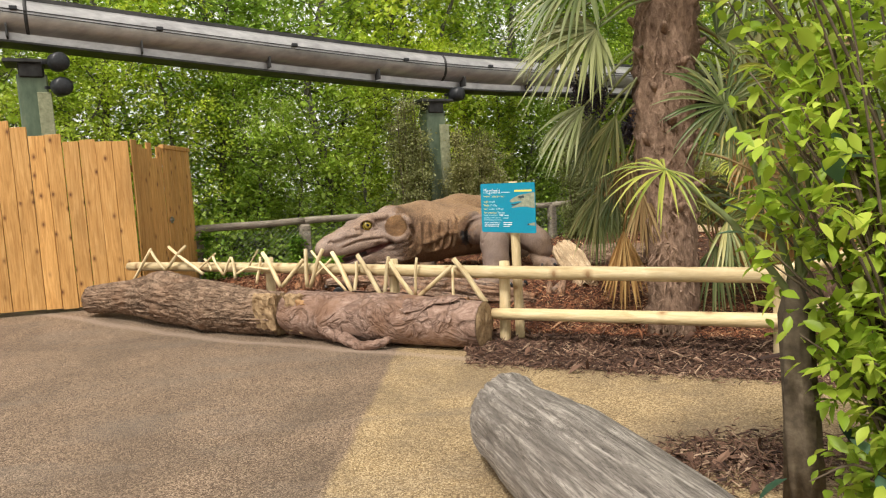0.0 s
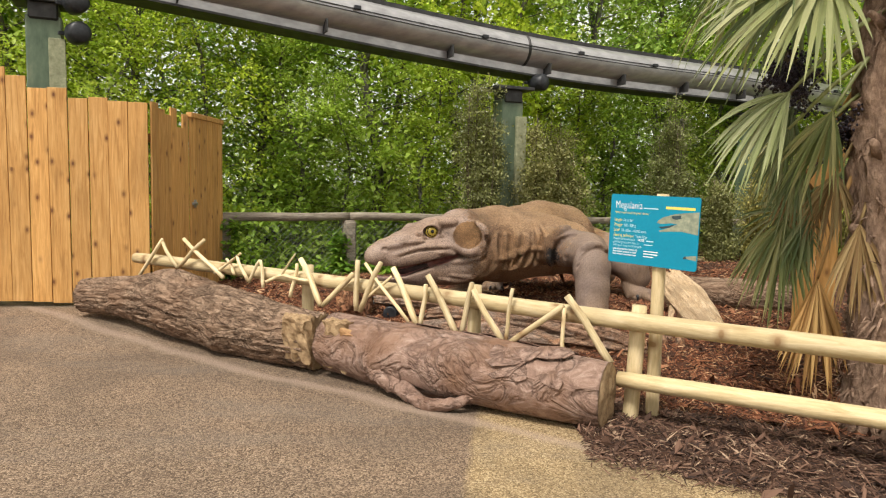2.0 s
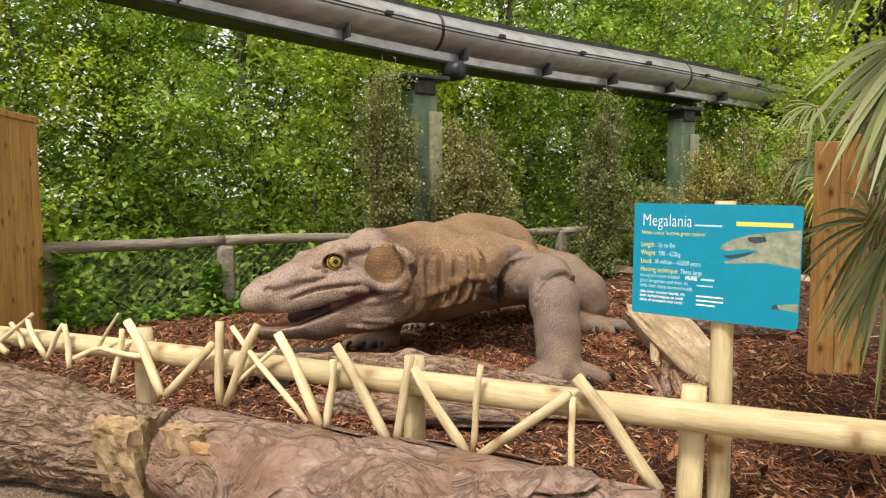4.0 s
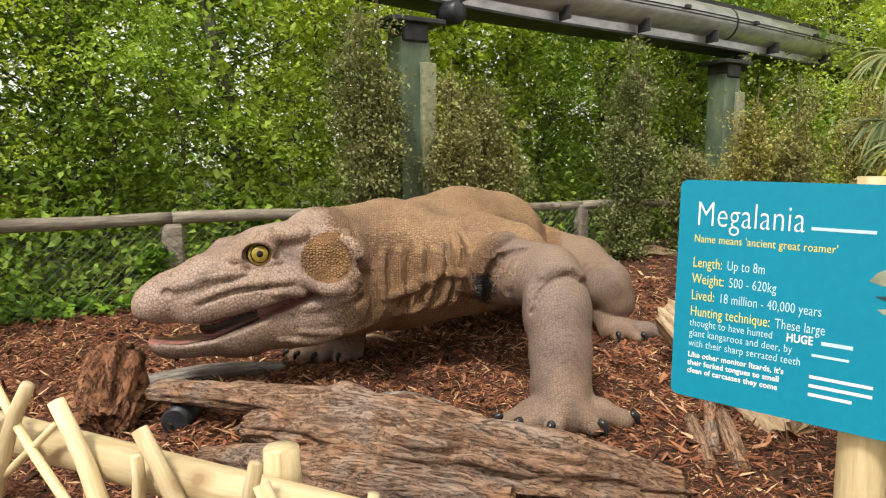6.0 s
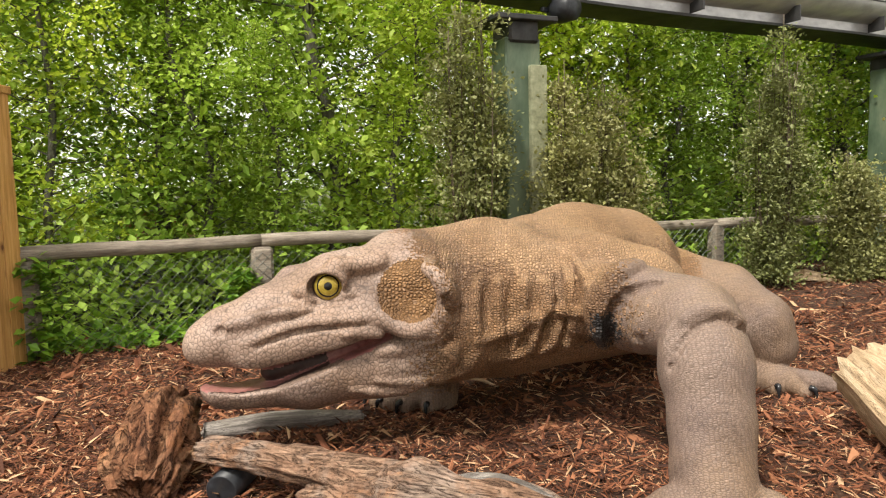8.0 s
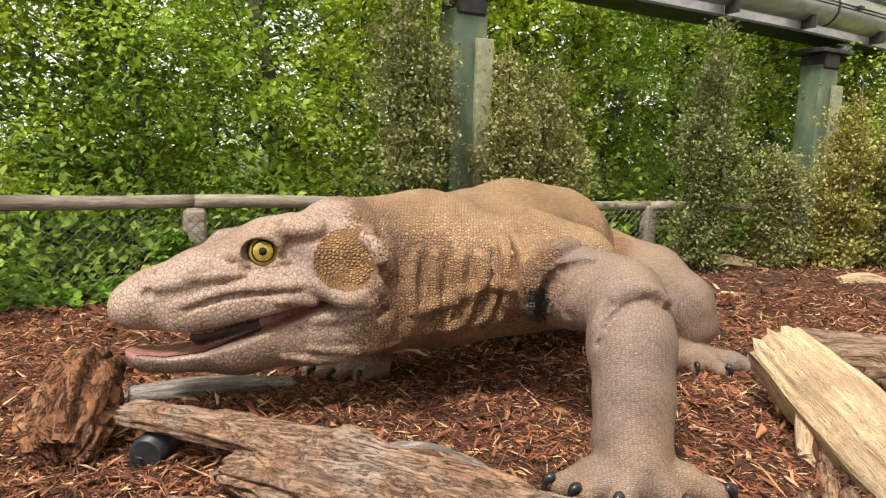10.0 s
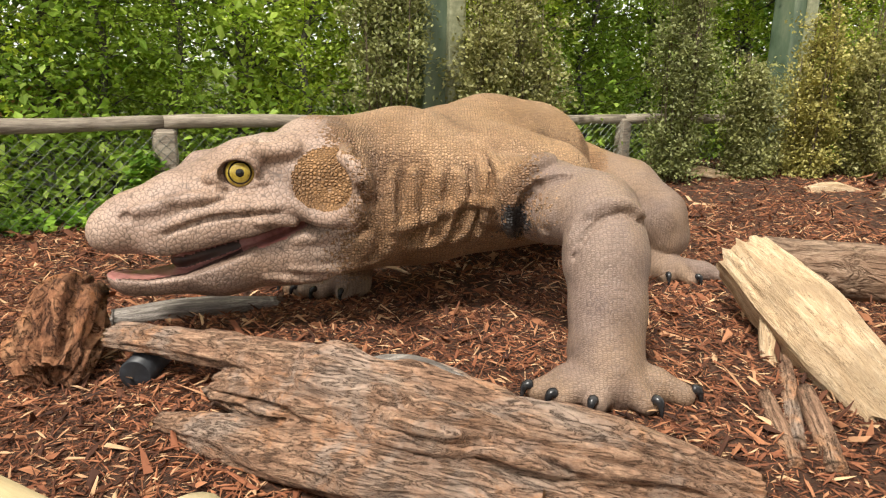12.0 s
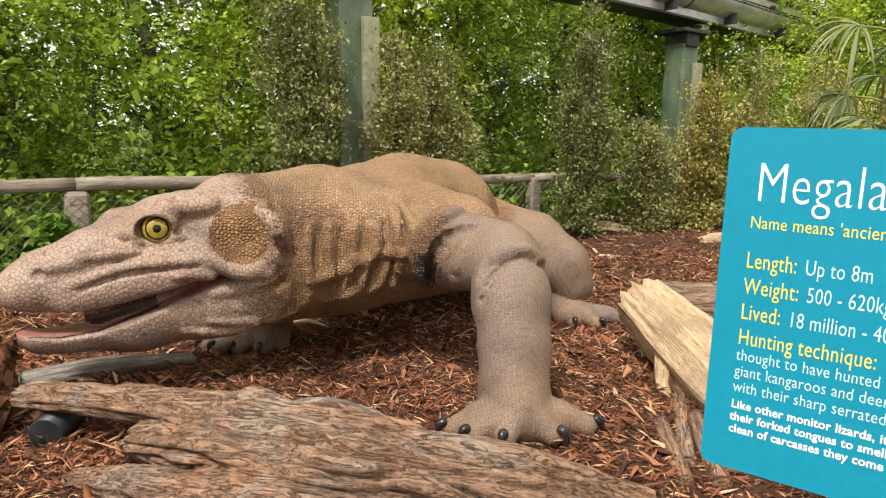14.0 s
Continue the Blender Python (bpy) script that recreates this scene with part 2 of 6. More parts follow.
def drift_material(name, dark, mid, light, grey, stretch=(1.0, 6, 6), bump=0.9):
    """Old wood: torn fibres along x, deep cracks, greyed and rotten orange patches, crumbs."""
    m, t, b = nodes_of(name, 0.92, 0, 0.25)
    v, plain = coords(t, stretch), coords(t)
    wide = noise_of(t, v, 3.0, 8, 0.7, 1.2)
    fibre = noise_of(t, v, 16, 8, 0.75, 0.6)
    crumb = noise_of(t, plain, 38, 6, 0.75)
    col = ramp(t, wide, [(0.3, dark), (0.48, mid), (0.68, light)])
    col = mix(t, 0.8, col, ramp(t, fibre, [(0.32, 0.45), (0.5, 1.0), (0.7, 1.5)]), "MULTIPLY")
    col = mix(t, ramp(t, noise_of(t, plain, 2.6, 6, 0.65, 0.8), [(0.5, 0.0), (0.62, 0.75)]), col, grey)
    col = mix(t, ramp(t, noise_of(t, plain, 4.3, 6, 0.7, 1.0), [(0.55, 0.0), (0.66, 0.7)]), col, (light[0] * 1.1, light[1] * 0.85, light[2] * 0.65))
    col = mix(t, 0.6, col, ramp(t, crumb, [(0.35, 0.55), (0.6, 1.2)]), "MULTIPLY")
    crack = maths(t, "ABSOLUTE", maths(t, "SUBTRACT", noise_of(t, v, 5.0, 6, 0.62, 1.4), 0.5))
    col = mix(t, ramp(t, crack, [(0.0, 0.9), (0.022, 0.0)]), col, tuple(c * 0.35 for c in dark))
    t.links.new(col, b.inputs["Base Color"])
    high = maths(t, "ADD", maths(t, "ADD", fibre, maths(t, "MULTIPLY", crumb, 0.5)), ramp(t, crack, [(0.0, 0.0), (0.04, 1.0)]))
    relief(t, b, high, bump, 0.022)
    return m


M_GROUND = make_ground_material()
M_SOIL = surface("mulch_soil", (0.025, 0.012, 0.007), (0.065, 0.03, 0.016), (0.13, 0.062, 0.034), 0.95, 40, 2.0, 1.0, 0.03)
M_FOREST = surface("forest_floor", (0.02, 0.025, 0.01), (0.045, 0.05, 0.02), (0.09, 0.08, 0.04), 0.95, 8, 0.4, 1.0, 0.05)
M_BARK = bark_material("grey_brown_bark", (0.1, 0.06, 0.04), (0.27, 0.18, 0.122), (0.45, 0.325, 0.23), 10, (0.7, 1.6, 1.6))
M_BARK_SMOOTH = bark_material("purple_brown_bark", (0.14, 0.085, 0.066), (0.285, 0.185, 0.142), (0.43, 0.315, 0.26), 5, (1.3, 1.6, 1.6), 0.35, 0.6)
M_CUT = surface("sawn_end_grain", (0.16, 0.1, 0.05), (0.33, 0.22, 0.12), (0.48, 0.35, 0.2), 0.85, 26, 3, 0.4, 0.006)
M_SPLIT = surface("split_orange_wood", (0.16, 0.08, 0.035), (0.36, 0.2, 0.09), (0.55, 0.36, 0.18), 0.8, 12, 4, 0.8, 0.02)
M_SILVER = streak_material("weathered_silver_wood", (0.08, 0.066, 0.056), (0.235, 0.205, 0.18), (0.5, 0.45, 0.4), 0.85, 5, (0.6, 9, 9), vary=False, bump=1.0)
M_DRIFT = drift_material("brown_driftwood", (0.18, 0.1, 0.062), (0.38, 0.225, 0.145), (0.55, 0.36, 0.24), (0.44, 0.34, 0.275))
M_ROT = drift_material("crumbling_rotten_wood", (0.11, 0.045, 0.023), (0.32, 0.145, 0.075), (0.5, 0.27, 0.145), (0.16, 0.085, 0.055), (1.6, 2.2, 2.2), 1.0)
M_PALEWOOD = streak_material("pale_split_wood", (0.3, 0.19, 0.1), (0.52, 0.37, 0.225), (0.7, 0.55, 0.38), 0.8, 4, (0.9, 6, 6), vary=False, bump=1.0)
M_PLANK = streak_material("orange_stained_softwood", (0.33, 0.155, 0.042), (0.52, 0.275, 0.085), (0.66, 0.39, 0.15), 0.6, 3, (0.8, 12, 12), knots=(0.14, 0.05, 0.015), bump=0.3)
M_PEELED = streak_material("peeled_yellow_pole", (0.4, 0.295, 0.145), (0.56, 0.44, 0.25), (0.68, 0.56, 0.36), 0.75, 3, (1, 8, 8), knots=(0.28, 0.17, 0.08), bump=0.3)
M_STICK = streak_material("peeled_cream_stick", (0.5, 0.37, 0.18), (0.7, 0.56, 0.33), (0.82, 0.7, 0.47), 0.6, 4, (1, 10, 10), knots=(0.36, 0.22, 0.1), bump=0.3, tone=(0.7, 1.15))
M_GREYRAIL = streak_material("weathered_grey_rail", (0.13, 0.105, 0.08), (0.28, 0.235, 0.185), (0.42, 0.37, 0.3), 0.85, 3, (1, 10, 10), bump=0.7)
M_BEAM = surface("dull_steel_beam", (0.3, 0.29, 0.29), (0.42, 0.41, 0.41), (0.55, 0.54, 0.53), 0.33, 3, 0.8, 0.15, 0.01, (0.4, 3, 3), metal=0.55, spec=0.5)
M_BEAM_DARK = surface("dark_beam_web", (0.02, 0.02, 0.02), (0.045, 0.045, 0.045), (0.085, 0.08, 0.08), 0.6, 5, 1.0, 0.2, 0.01, metal=0.3)
M_COLUMN = surface("green_grey_column_paint", (0.05, 0.08, 0.048), (0.1, 0.14, 0.09), (0.19, 0.22, 0.14), 0.55, 5, 1.2, 0.2, 0.01, (1, 1, 0.4), stains=(0.17, 0.19, 0.11))
M_LICHEN = surface("lichened_duct", (0.16, 0.17, 0.1), (0.27, 0.28, 0.17), (0.4, 0.4, 0.27), 0.8, 18, 2, 0.4, 0.008)
M_BLACK = surface("black_plastic", (0.012, 0.013, 0.016), (0.02, 0.022, 0.026), (0.04, 0.042, 0.05), 0.45, 30, 3, 0.1, 0.003)
M_WIRE = surface("galvanised_wire", (0.1, 0.11, 0.1), (0.17, 0.18, 0.16), (0.26, 0.27, 0.25), 0.5, 40, 4, 0.1, 0.002, metal=0.6)
M_METAL = surface("zinc_latch", (0.25, 0.25, 0.25), (0.4, 0.4, 0.4), (0.55, 0.55, 0.55), 0.35, 40, 5, 0.1, 0.002, metal=0.9)
# ---- ground ----
def make_ground():
    xs = sorted(set([-900, -300, -100, -45, -25] + [x * 0.5 for x in range(-32, 33)] + [25, 45, 100, 300, 900]))
    ys = sorted(set([-900, -300, -100, -40, -15] + [y * 0.25 for y in range(-24, 80)] + [22, 26, 32, 45, 80, 150, 400, 900]))
    verts = [(x, y, ground_z(x, y) + (0.012 * hash3(x, y, 0) if abs(x) < 12 and abs(y) < 14 else 0)) for y in ys for x in xs]
    w = len(xs)
    faces = [(j * w + i, j * w + i + 1, (j + 1) * w + i + 1, (j + 1) * w + i) for j in range(len(ys) - 1) for i in range(w - 1)]
    idx = [1 if (ys[j] >= 9.5 or abs(xs[i]) > 12 or ys[j] > 9) else 0 for j in range(len(ys) - 1) for i in range(w - 1)]
    ob = new("ground", mesh_from("ground", verts, faces, [M_GROUND, M_FOREST], idx))
    tagged(ob, "buff and golden bonded gravel path with damp stains", "ground", kind="structure")


make_ground()


def bed_edge(x):
    """The front edge of the mulch bed at this x."""
    if x < 0.1:
        p = on_fence(x, 0, 0.18)
        return p.y
    return 5.48 - 0.44 * (x - 0.1) + 0.05 * hash3(x * 2, 3, 0)


def bed_z(x, y):
    d = y - bed_edge(x)
    mound = 0.12 * step((y - 11.5) / 3) * step((x - 0.5) / 3)
    heap = 0.2 * math.exp(-((x - 4.2) ** 2 + (y - 11.6) ** 2) / 2.2)
    return ground_z(x, y) + 0.03 * step(d / 0.3) + mound + heap + 0.025 * fbm(x * 2.2, y * 2.2, 1.0, 3) * step(d / 0.5)


def make_bed():
    verts, faces, n, m = [], [], 150, 100
    for i in range(n + 1):
        x = -4.0 + 12.0 * i / n
        y0 = bed_edge(x)
        y1 = 15.6 if x > -1 else 11.2 + (x + 4) * 1.0
        for j in range(m + 1):
            y = y0 + (y1 - y0) * (j / m) ** 1.3
            verts.append((x, y, bed_z(x, y) + 0.004 - (0.05 if j == 0 else 0)))
    for i in range(n):
        for j in range(m):
            a = i * (m + 1) + j
            faces.append((a, a + m + 1, a + m + 2, a + 1))
    ob = new("mulch_bed", mesh_from("mulch_bed", verts, faces, M_SOIL))
    tagged(ob, "dark red-brown bark mulch bed behind the low fence", "mulch bed", kind="structure")


make_bed()


# ---- orange board fence and gate ----
def board(length, width, thick=0.022):
    """A board standing on its end, grain along its own x."""
    bm = box_bm(length, width, thick, 0.003)
    bmesh.ops.translate(bm, verts=bm.verts, vec=(length / 2, 0, 0))
    me = bpy.data.meshes.new("board")
    bm.to_mesh(me)
    bm.free()
    me.materials.append(M_PLANK)
    return me




def board_run(parent, a, b, base, tops, width, seed):
    rnd = random.Random(seed)
    a, b = Vector((*a, 0)), Vector((*b, 0))
    run = (b - a).length
    n = max(1, round(run / width))
    w = run / n
    yaw = math.degrees(math.atan2(b.y - a.y, b.x - a.x))
    for i in range(n):
        f = (i + 0.5) / n
        p = a.lerp(b, f)
        top = tops[0] + (tops[1] - tops[0]) * f + rnd.uniform(-0.1, 0.08)
        m = pose(p.x, p.y, base + rnd.uniform(-0.01, 0.01), 0, 0, yaw + 90) @ pose(0, 0, 0, 0, -90 + rnd.uniform(-0.3, 0.3), 0)
        m = m @ pose(0, 0, rnd.uniform(-0.006, 0.006), 0, 0, 0)
        part("board", board(top - base, w * rnd.uniform(0.94, 0.985)), None, parent, m=m)


def make_board_fence():
    f = thing("board_fence", "tall orange-stained softwood board fence with uneven tops", "fence", kind="structure")
    board_run(f, (-6.9, 8.05), (-3.9, 8.6), 0.2, (2.72, 2.22), 0.195, 1)
    board_run(f, (-3.885, 8.62), (-3.84, 9.42), 0.14, (2.18, 2.14), 0.145, 2)
    for z in (0.55, 1.9):
        for (ax, ay), (bx, by) in (((-6.9, 8.1), (-3.95, 8.65)), ((-3.95, 8.66), (-3.9, 9.42))):
            a, b = Vector((ax, ay, z)), Vector((bx, by, z))
            part("back_rail", box_bm((b - a).length, 0.04, 0.09), M_PLANK, f, m=pose(*(a + b) / 2, 0, 0, math.degrees(math.atan2(by - ay, bx - ax))) @ pose(0, 0.03, 0))
    g = thing("wooden_gate", "closed orange board gate with a capping rail and zinc latch", "gate")
    g.location = (-3.83, 9.43, 0.14)
    rnd = random.Random(5)
    for i in range(6):
        m = pose(0.002 * i, 0.08 + 0.158 * i, 0.02, 0, 0, 180) @ pose(0, 0, 0, 0, -90, 0)
        part("board", board(2.02 + rnd.uniform(-0.01, 0.01), 0.152), None, g, m=m)
    part("capping_rail", box_bm(0.07, 0.97, 0.06, 0.006), M_PLANK, g, m=pose(0, 0.48, 2.07))
    part("gate_stile", box_bm(0.06, 0.07, 2.05, 0.006), M_PLANK, g, m=pose(-0.03, 0.93, 1.04))
    la = part("latch", box_bm(0.02, 0.13, 0.035, 0.004), M_METAL, g, "zinc sliding latch", m=pose(0.03, 0.07, 1.06))
    part("latch_plate", box_bm(0.008, 0.07, 0.09, 0.002), M_METAL, la, m=pose(-0.012, 0.03, 0))
    part("bolt_knob", box_bm(0.03, 0.018, 0.04, 0.004), M_METAL, la, m=pose(0.015, -0.03, 0.012))


make_board_fence()
# ---- low fence of peeled poles ----
def pole_mesh(name, length, r0, r1, sides=14, seed=0.0, bend=0.0, rough=0.05):
    """A pole along its own x."""
    n = max(5, int(length / 0.12))
    pts = [(length * i / n, bend * math.sin(math.pi * i / n), 0.4 * bend * math.sin(2.2 * math.pi * i / n)) for i in range(n + 1)]
    rad = [r0 + (r1 - r0) * i / n for i in range(n + 1)]
    rad[0] *= 0.93
    rad[-1] *= 0.93
    v, f = tube(pts, rad, sides, rough, 1.5 + length * 0.7, seed)
    return mesh_from(name, v, f, [])


def along(a, b):
    """The pose that lays x from a to b."""
    a, b = Vector(a), Vector(b)
    q = (b - a).to_track_quat("X", "Z")
    return Matrix.Translation(a) @ q.to_matrix().to_4x4()


def pole_between(name, a, b, r0, r1, mat, parent=None, seed=0.0, bend=0.0, rough=0.05, label="", sides=14):
    a, b = Vector(a), Vector(b)
    me = pole_mesh(name, (b - a).length, r0, r1, sides, seed, bend, rough)
    me.materials.append(mat)
    if parent is None:
        ob = new(name, me)
        ob.matrix_world = along(a, b)
        return ob
    return part(name, me, None, parent, label, m=along(a, b))


def make_pole_fence():
    f = thing("pole_fence", "low fence of peeled yellow round poles along the mulch bed", "fence")
    back = -0.06
    for i, (x, top) in enumerate(((-1.97, 0.785), (-0.56, 0.765), (0.45, 0.745))):
        p = on_fence(x, 0, back)
        lean = Vector((0.03, 0.0, 0)) if i == 2 else Vector((0.0, 0, 0))
        pole_between("post", (p.x, p.y, ground_z(p.x, p.y) - 0.1), (p.x + lean.x, p.y, top), 0.05, 0.049, M_PEELED, f, seed=i * 3.1)
    p = on_fence(2.42, 0, -0.03)
    pole_between("post", (p.x, p.y, -0.1), (p.x, p.y, 0.72), 0.05, 0.049, M_PEELED, f, seed=11)
    pole_between("top_rail", on_fence(-3.9, 0.69, 0.04), on_fence(2.45, 0.652, 0.04), 0.053, 0.06, M_PEELED, f, seed=4.0, bend=0.015, rough=0.04)
    pole_between("lower_rail", on_fence(0.4, 0.286, 0.04), on_fence(2.45, 0.32, 0.04), 0.051, 0.056, M_PEELED, f, seed=7.7, rough=0.04)
    pole_between("top_rail", (2.44, 5.02, 0.66), (4.3, 5.9, 0.78), 0.052, 0.05, M_PEELED, f, seed=9.0, rough=0.04)
    pole_between("lower_rail", (2.44, 5.02, 0.32), (4.3, 5.9, 0.42), 0.05, 0.05, M_PEELED, f, seed=5.0, rough=0.04)
    pole_between("post", (4.3, 5.95, -0.1), (4.3, 5.95, 0.85), 0.05, 0.05, M_PEELED, f, seed=13)


make_pole_fence()


def make_sticks():
    # bottom x, height, then top x, height, thickness; they stand on the logs and lean on the rail
    far = ((-3.75, 0.52, -3.44, 0.91, 1), (-3.24, 0.66, -3.44, 0.88, 1), (-3.23, 0.66, -2.92, 0.94, 1.1), (-2.69, 0.62, -3.17, 0.93, 1.1), (-2.79, 0.65, -2.51, 0.85, 0.7), (-2.57, 0.66, -2.67, 0.79, 0.8), (-2.42, 0.62, -2.55, 0.82, 0.9), (-2.41, 0.61, -2.31, 0.81, 0.8), (-2.26, 0.58, -2.30, 0.81, 0.9))
    near = ((-1.99, 0.53, -1.93, 0.81, 0.9), (-1.70, 0.50, -1.90, 0.86, 1.4), (-1.68, 0.50, -1.42, 0.78, 1.25), (-1.38, 0.50, -1.38, 0.89, 1.25), (-1.35, 0.50, -1.19, 0.89, 1.25), (-0.95, 0.47, -1.32, 0.87, 0.8), (-1.29, 0.61, -1.10, 0.79, 0.65), (-0.89, 0.46, -1.09, 0.86, 1.4),
            (-0.86, 0.45, -0.83, 0.76, 1.05), (-0.59, 0.43, -0.82, 0.83, 1.4), (-0.56, 0.43, -0.50, 0.81, 1.15), (-0.27, 0.42, -0.49, 0.76, 1.3), (-0.26, 0.42, -0.23, 0.80, 0.8), (-0.24, 0.42, 0.09, 0.72, 1.2), (0.10, 0.39, 0.10, 0.71, 0.8), (0.38, 0.40, 0.11, 0.79, 1.5))
    return far + near


def place_sticks():
    from_group = "sticks on the logs"
    for i, (x0, z0, x1, z1, k) in enumerate(STICKS):
        a, b = on_fence(x0, z0, 0.13), on_fence(x1, z1, 0.115)
        r = 0.0175 * k
        ob = pole_between("wooden_stick", a, b, r, r * 0.93, M_STICK, seed=i * 1.7, bend=0.012 * math.sin(i * 2.3), rough=0.12, sides=9)
        brown = i in (2, 11, 13, 22)
        if brown:
            ob.data.materials[0] = M_PEELED
        tagged(ob, "peeled tan stick propped between log and rail" if brown else "peeled cream stick propped between log and rail", "stick", from_group)
    v, f = tube(spline([on_fence(-2.24, 0.63, 0.12), on_fence(-2.08, 0.7, 0.12), on_fence(-1.95, 0.69, 0.13), on_fence(-1.79, 0.68, 0.12)], 14), [0.014] * 14, 7, 0.2, 5, 2.0)
    twig = thing("crooked_twig", "crooked forked peeled twig resting on the rail", "stick", data=mesh_from("crooked_twig", v, f, M_STICK), group=from_group)
    v, f = tube(spline([on_fence(-2.08, 0.7, 0.12), on_fence(-2.03, 0.78, 0.12), on_fence(-1.955, 0.89, 0.11)], 9), [0.011 - 0.0006 * k for k in range(9)], 7, 0.2, 5, 3.0)
    part("side_branch", mesh_from("side_branch", v, f, M_STICK), None, twig)
# ---- elevated rail ----
BEAM = spline([(-9.6, 7.2, 4.42), (-5.45, 9.35, 3.98), (0.0, 12.2, 3.48), (4.4, 14.75, 3.42), (9.5, 18.2, 3.4)], 60)


def sweep(profile, path):
    """Faces of a cross-section (across, up) carried along a path."""
    v, f, n = [], [], len(profile)
    for i, p in enumerate(path):
        d = (path[min(i + 1, len(path) - 1)] - path[max(i - 1, 0)])
        d.z = 0
        d.normalize()
        s = Vector((d.y, -d.x, 0))
        for a, z in profile:
            v.append(p + s * a + Vector((0, 0, z)))
    for i in range(len(path) - 1):
        for k in range(n):
            a, b = i * n + k, i * n + (k + 1) % n
            f.append((a, b, b + n, a + n))
    f.append(tuple(range(n))[::-1])
    f.append(tuple((len(path) - 1) * n + k for k in range(n)))
    return v, f


def make_beam():
    b = thing("elevated_rail", "weathered grey steel elevated rail on columns", "monorail")
    # fat rounded main girder, a thin lip on top, a recessed web and a lower flange
    main = [(0.25 * math.cos(a), 0.03 + 0.235 * math.sin(a)) for a in [radians(d) for d in range(-90, 271, 24)]][:-1]
    v, f = sweep(main, BEAM)
    part("girder", mesh_from("girder", v, f, M_BEAM), None, b)
    v, f = sweep([(0.13, 0.23), (0.13, 0.285), (-0.3, 0.285), (-0.3, 0.23)], BEAM)
    part("top_flange", mesh_from("top_flange", v, f, M_BEAM_DARK, smooth=False), None, b)
    v, f = sweep([(0.06, -0.3), (0.06, -0.17), (-0.32, -0.17), (-0.32, -0.3)], BEAM)
    part("lower_girder", mesh_from("lower_girder", v, f, M_BEAM, smooth=False), None, b)
    v, f = sweep([(0.1, -0.33), (0.1, -0.302), (-0.36, -0.302), (-0.36, -0.33)], BEAM)
    part("lower_flange", mesh_from("lower_flange", v, f, M_BEAM_DARK, smooth=False), None, b)
    for dz in (0.06, 0.02):
        rail = [p + Vector((0, 0, 0)) for p in BEAM]
        v, f = sweep([(0.262, dz), (0.262, dz + 0.009), (0.235, dz + 0.009), (0.235, dz)], rail)
        part("conductor_rail", mesh_from("conductor_rail", v, f, M_BEAM_DARK, smooth=False), None, b)

    def at(u, across, up):
        i = min(int(u * (len(BEAM) - 1)), len(BEAM) - 2)
        d = BEAM[i + 1] - BEAM[i]
        p = BEAM[i] + d * (u * (len(BEAM) - 1) - i)
        yaw = math.degrees(math.atan2(d.y, d.x))
        return pose(*p, 0, 0, yaw) @ pose(0, -across, up)
    for i in range(13):
        part("rail_bracket", box_bm(0.09, 0.05, 0.05, 0.006), M_BLACK, b, m=at(0.02 + i * 0.075, 0.275, 0.06 + 0.02 * (i % 2)))
    for i in range(14):
        part("web_stiffener", box_bm(0.02, 0.2, 0.16, 0.002), M_BEAM_DARK, b, m=at(0.03 + i * 0.07, 0.15, -0.21))
    for u in (0.25, 0.502, 0.75):
        v, f = sweep([(x * 1.02, (z - 0.03) * 1.025 + 0.03) for x, z in main], [at(u, 0, 0).translation, at(u + 0.002, 0, 0).translation])
        part("joint_seam", mesh_from("joint_seam", v, f, M_BEAM_DARK), None, b)


make_beam()


def make_column(x, y, top, yaw, lamps):
    c = thing("rail_column", "square green-painted steel column carrying the elevated rail", "column", pose(x, y, 0.1, 0, 0, yaw), "rail columns")
    part("shaft", box_bm(0.36, 0.3, top - 0.35, 0.015), M_COLUMN, c, m=pose(0, 0, (top - 0.35) / 2))
    part("cable_duct", box_bm(0.17, 0.06, top - 0.6, 0.006), M_LICHEN, c, "pale lichened duct", m=pose(0.13, -0.18, (top - 0.6) / 2))
    part("head_plate", box_bm(0.62, 0.5, 0.05, 0.008), M_BEAM_DARK, c, m=pose(0, 0, top - 0.19))
    part("saddle", box_bm(0.3, 0.36, 0.2, 0.02), M_BEAM_DARK, c, m=pose(0, 0, top - 0.3))
    for dx, dy, dz in lamps:
        v, f = tube([(0, -0.16, 0), (0, -0.13, 0), (0, 0.02, 0), (0, 0.12, 0)], [0.09, 0.12, 0.125, 0.07], 18)
        s = part("loudspeaker", mesh_from("loudspeaker", v, f, M_BLACK), None, c, "black round loudspeaker", m=pose(dx, dy, dz, 0, 0, 20))
        part("bracket", box_bm(0.12, 0.04, 0.04, 0.004), M_BLACK, s, m=pose(-0.1, 0.1, 0))


make_column(-5.5, 9.45, 3.52, 28, ((0.33, -0.26, 2.98), (0.32, -0.3, 3.3)))
make_column(-0.12, 12.2, 3.02, 28, ((0.4, -0.16, 2.94),))
make_column(4.45, 14.7, 2.98, 30, ((0.5, 0.1, 2.85),))
make_column(9.4, 18.1, 3.0, 32, ())


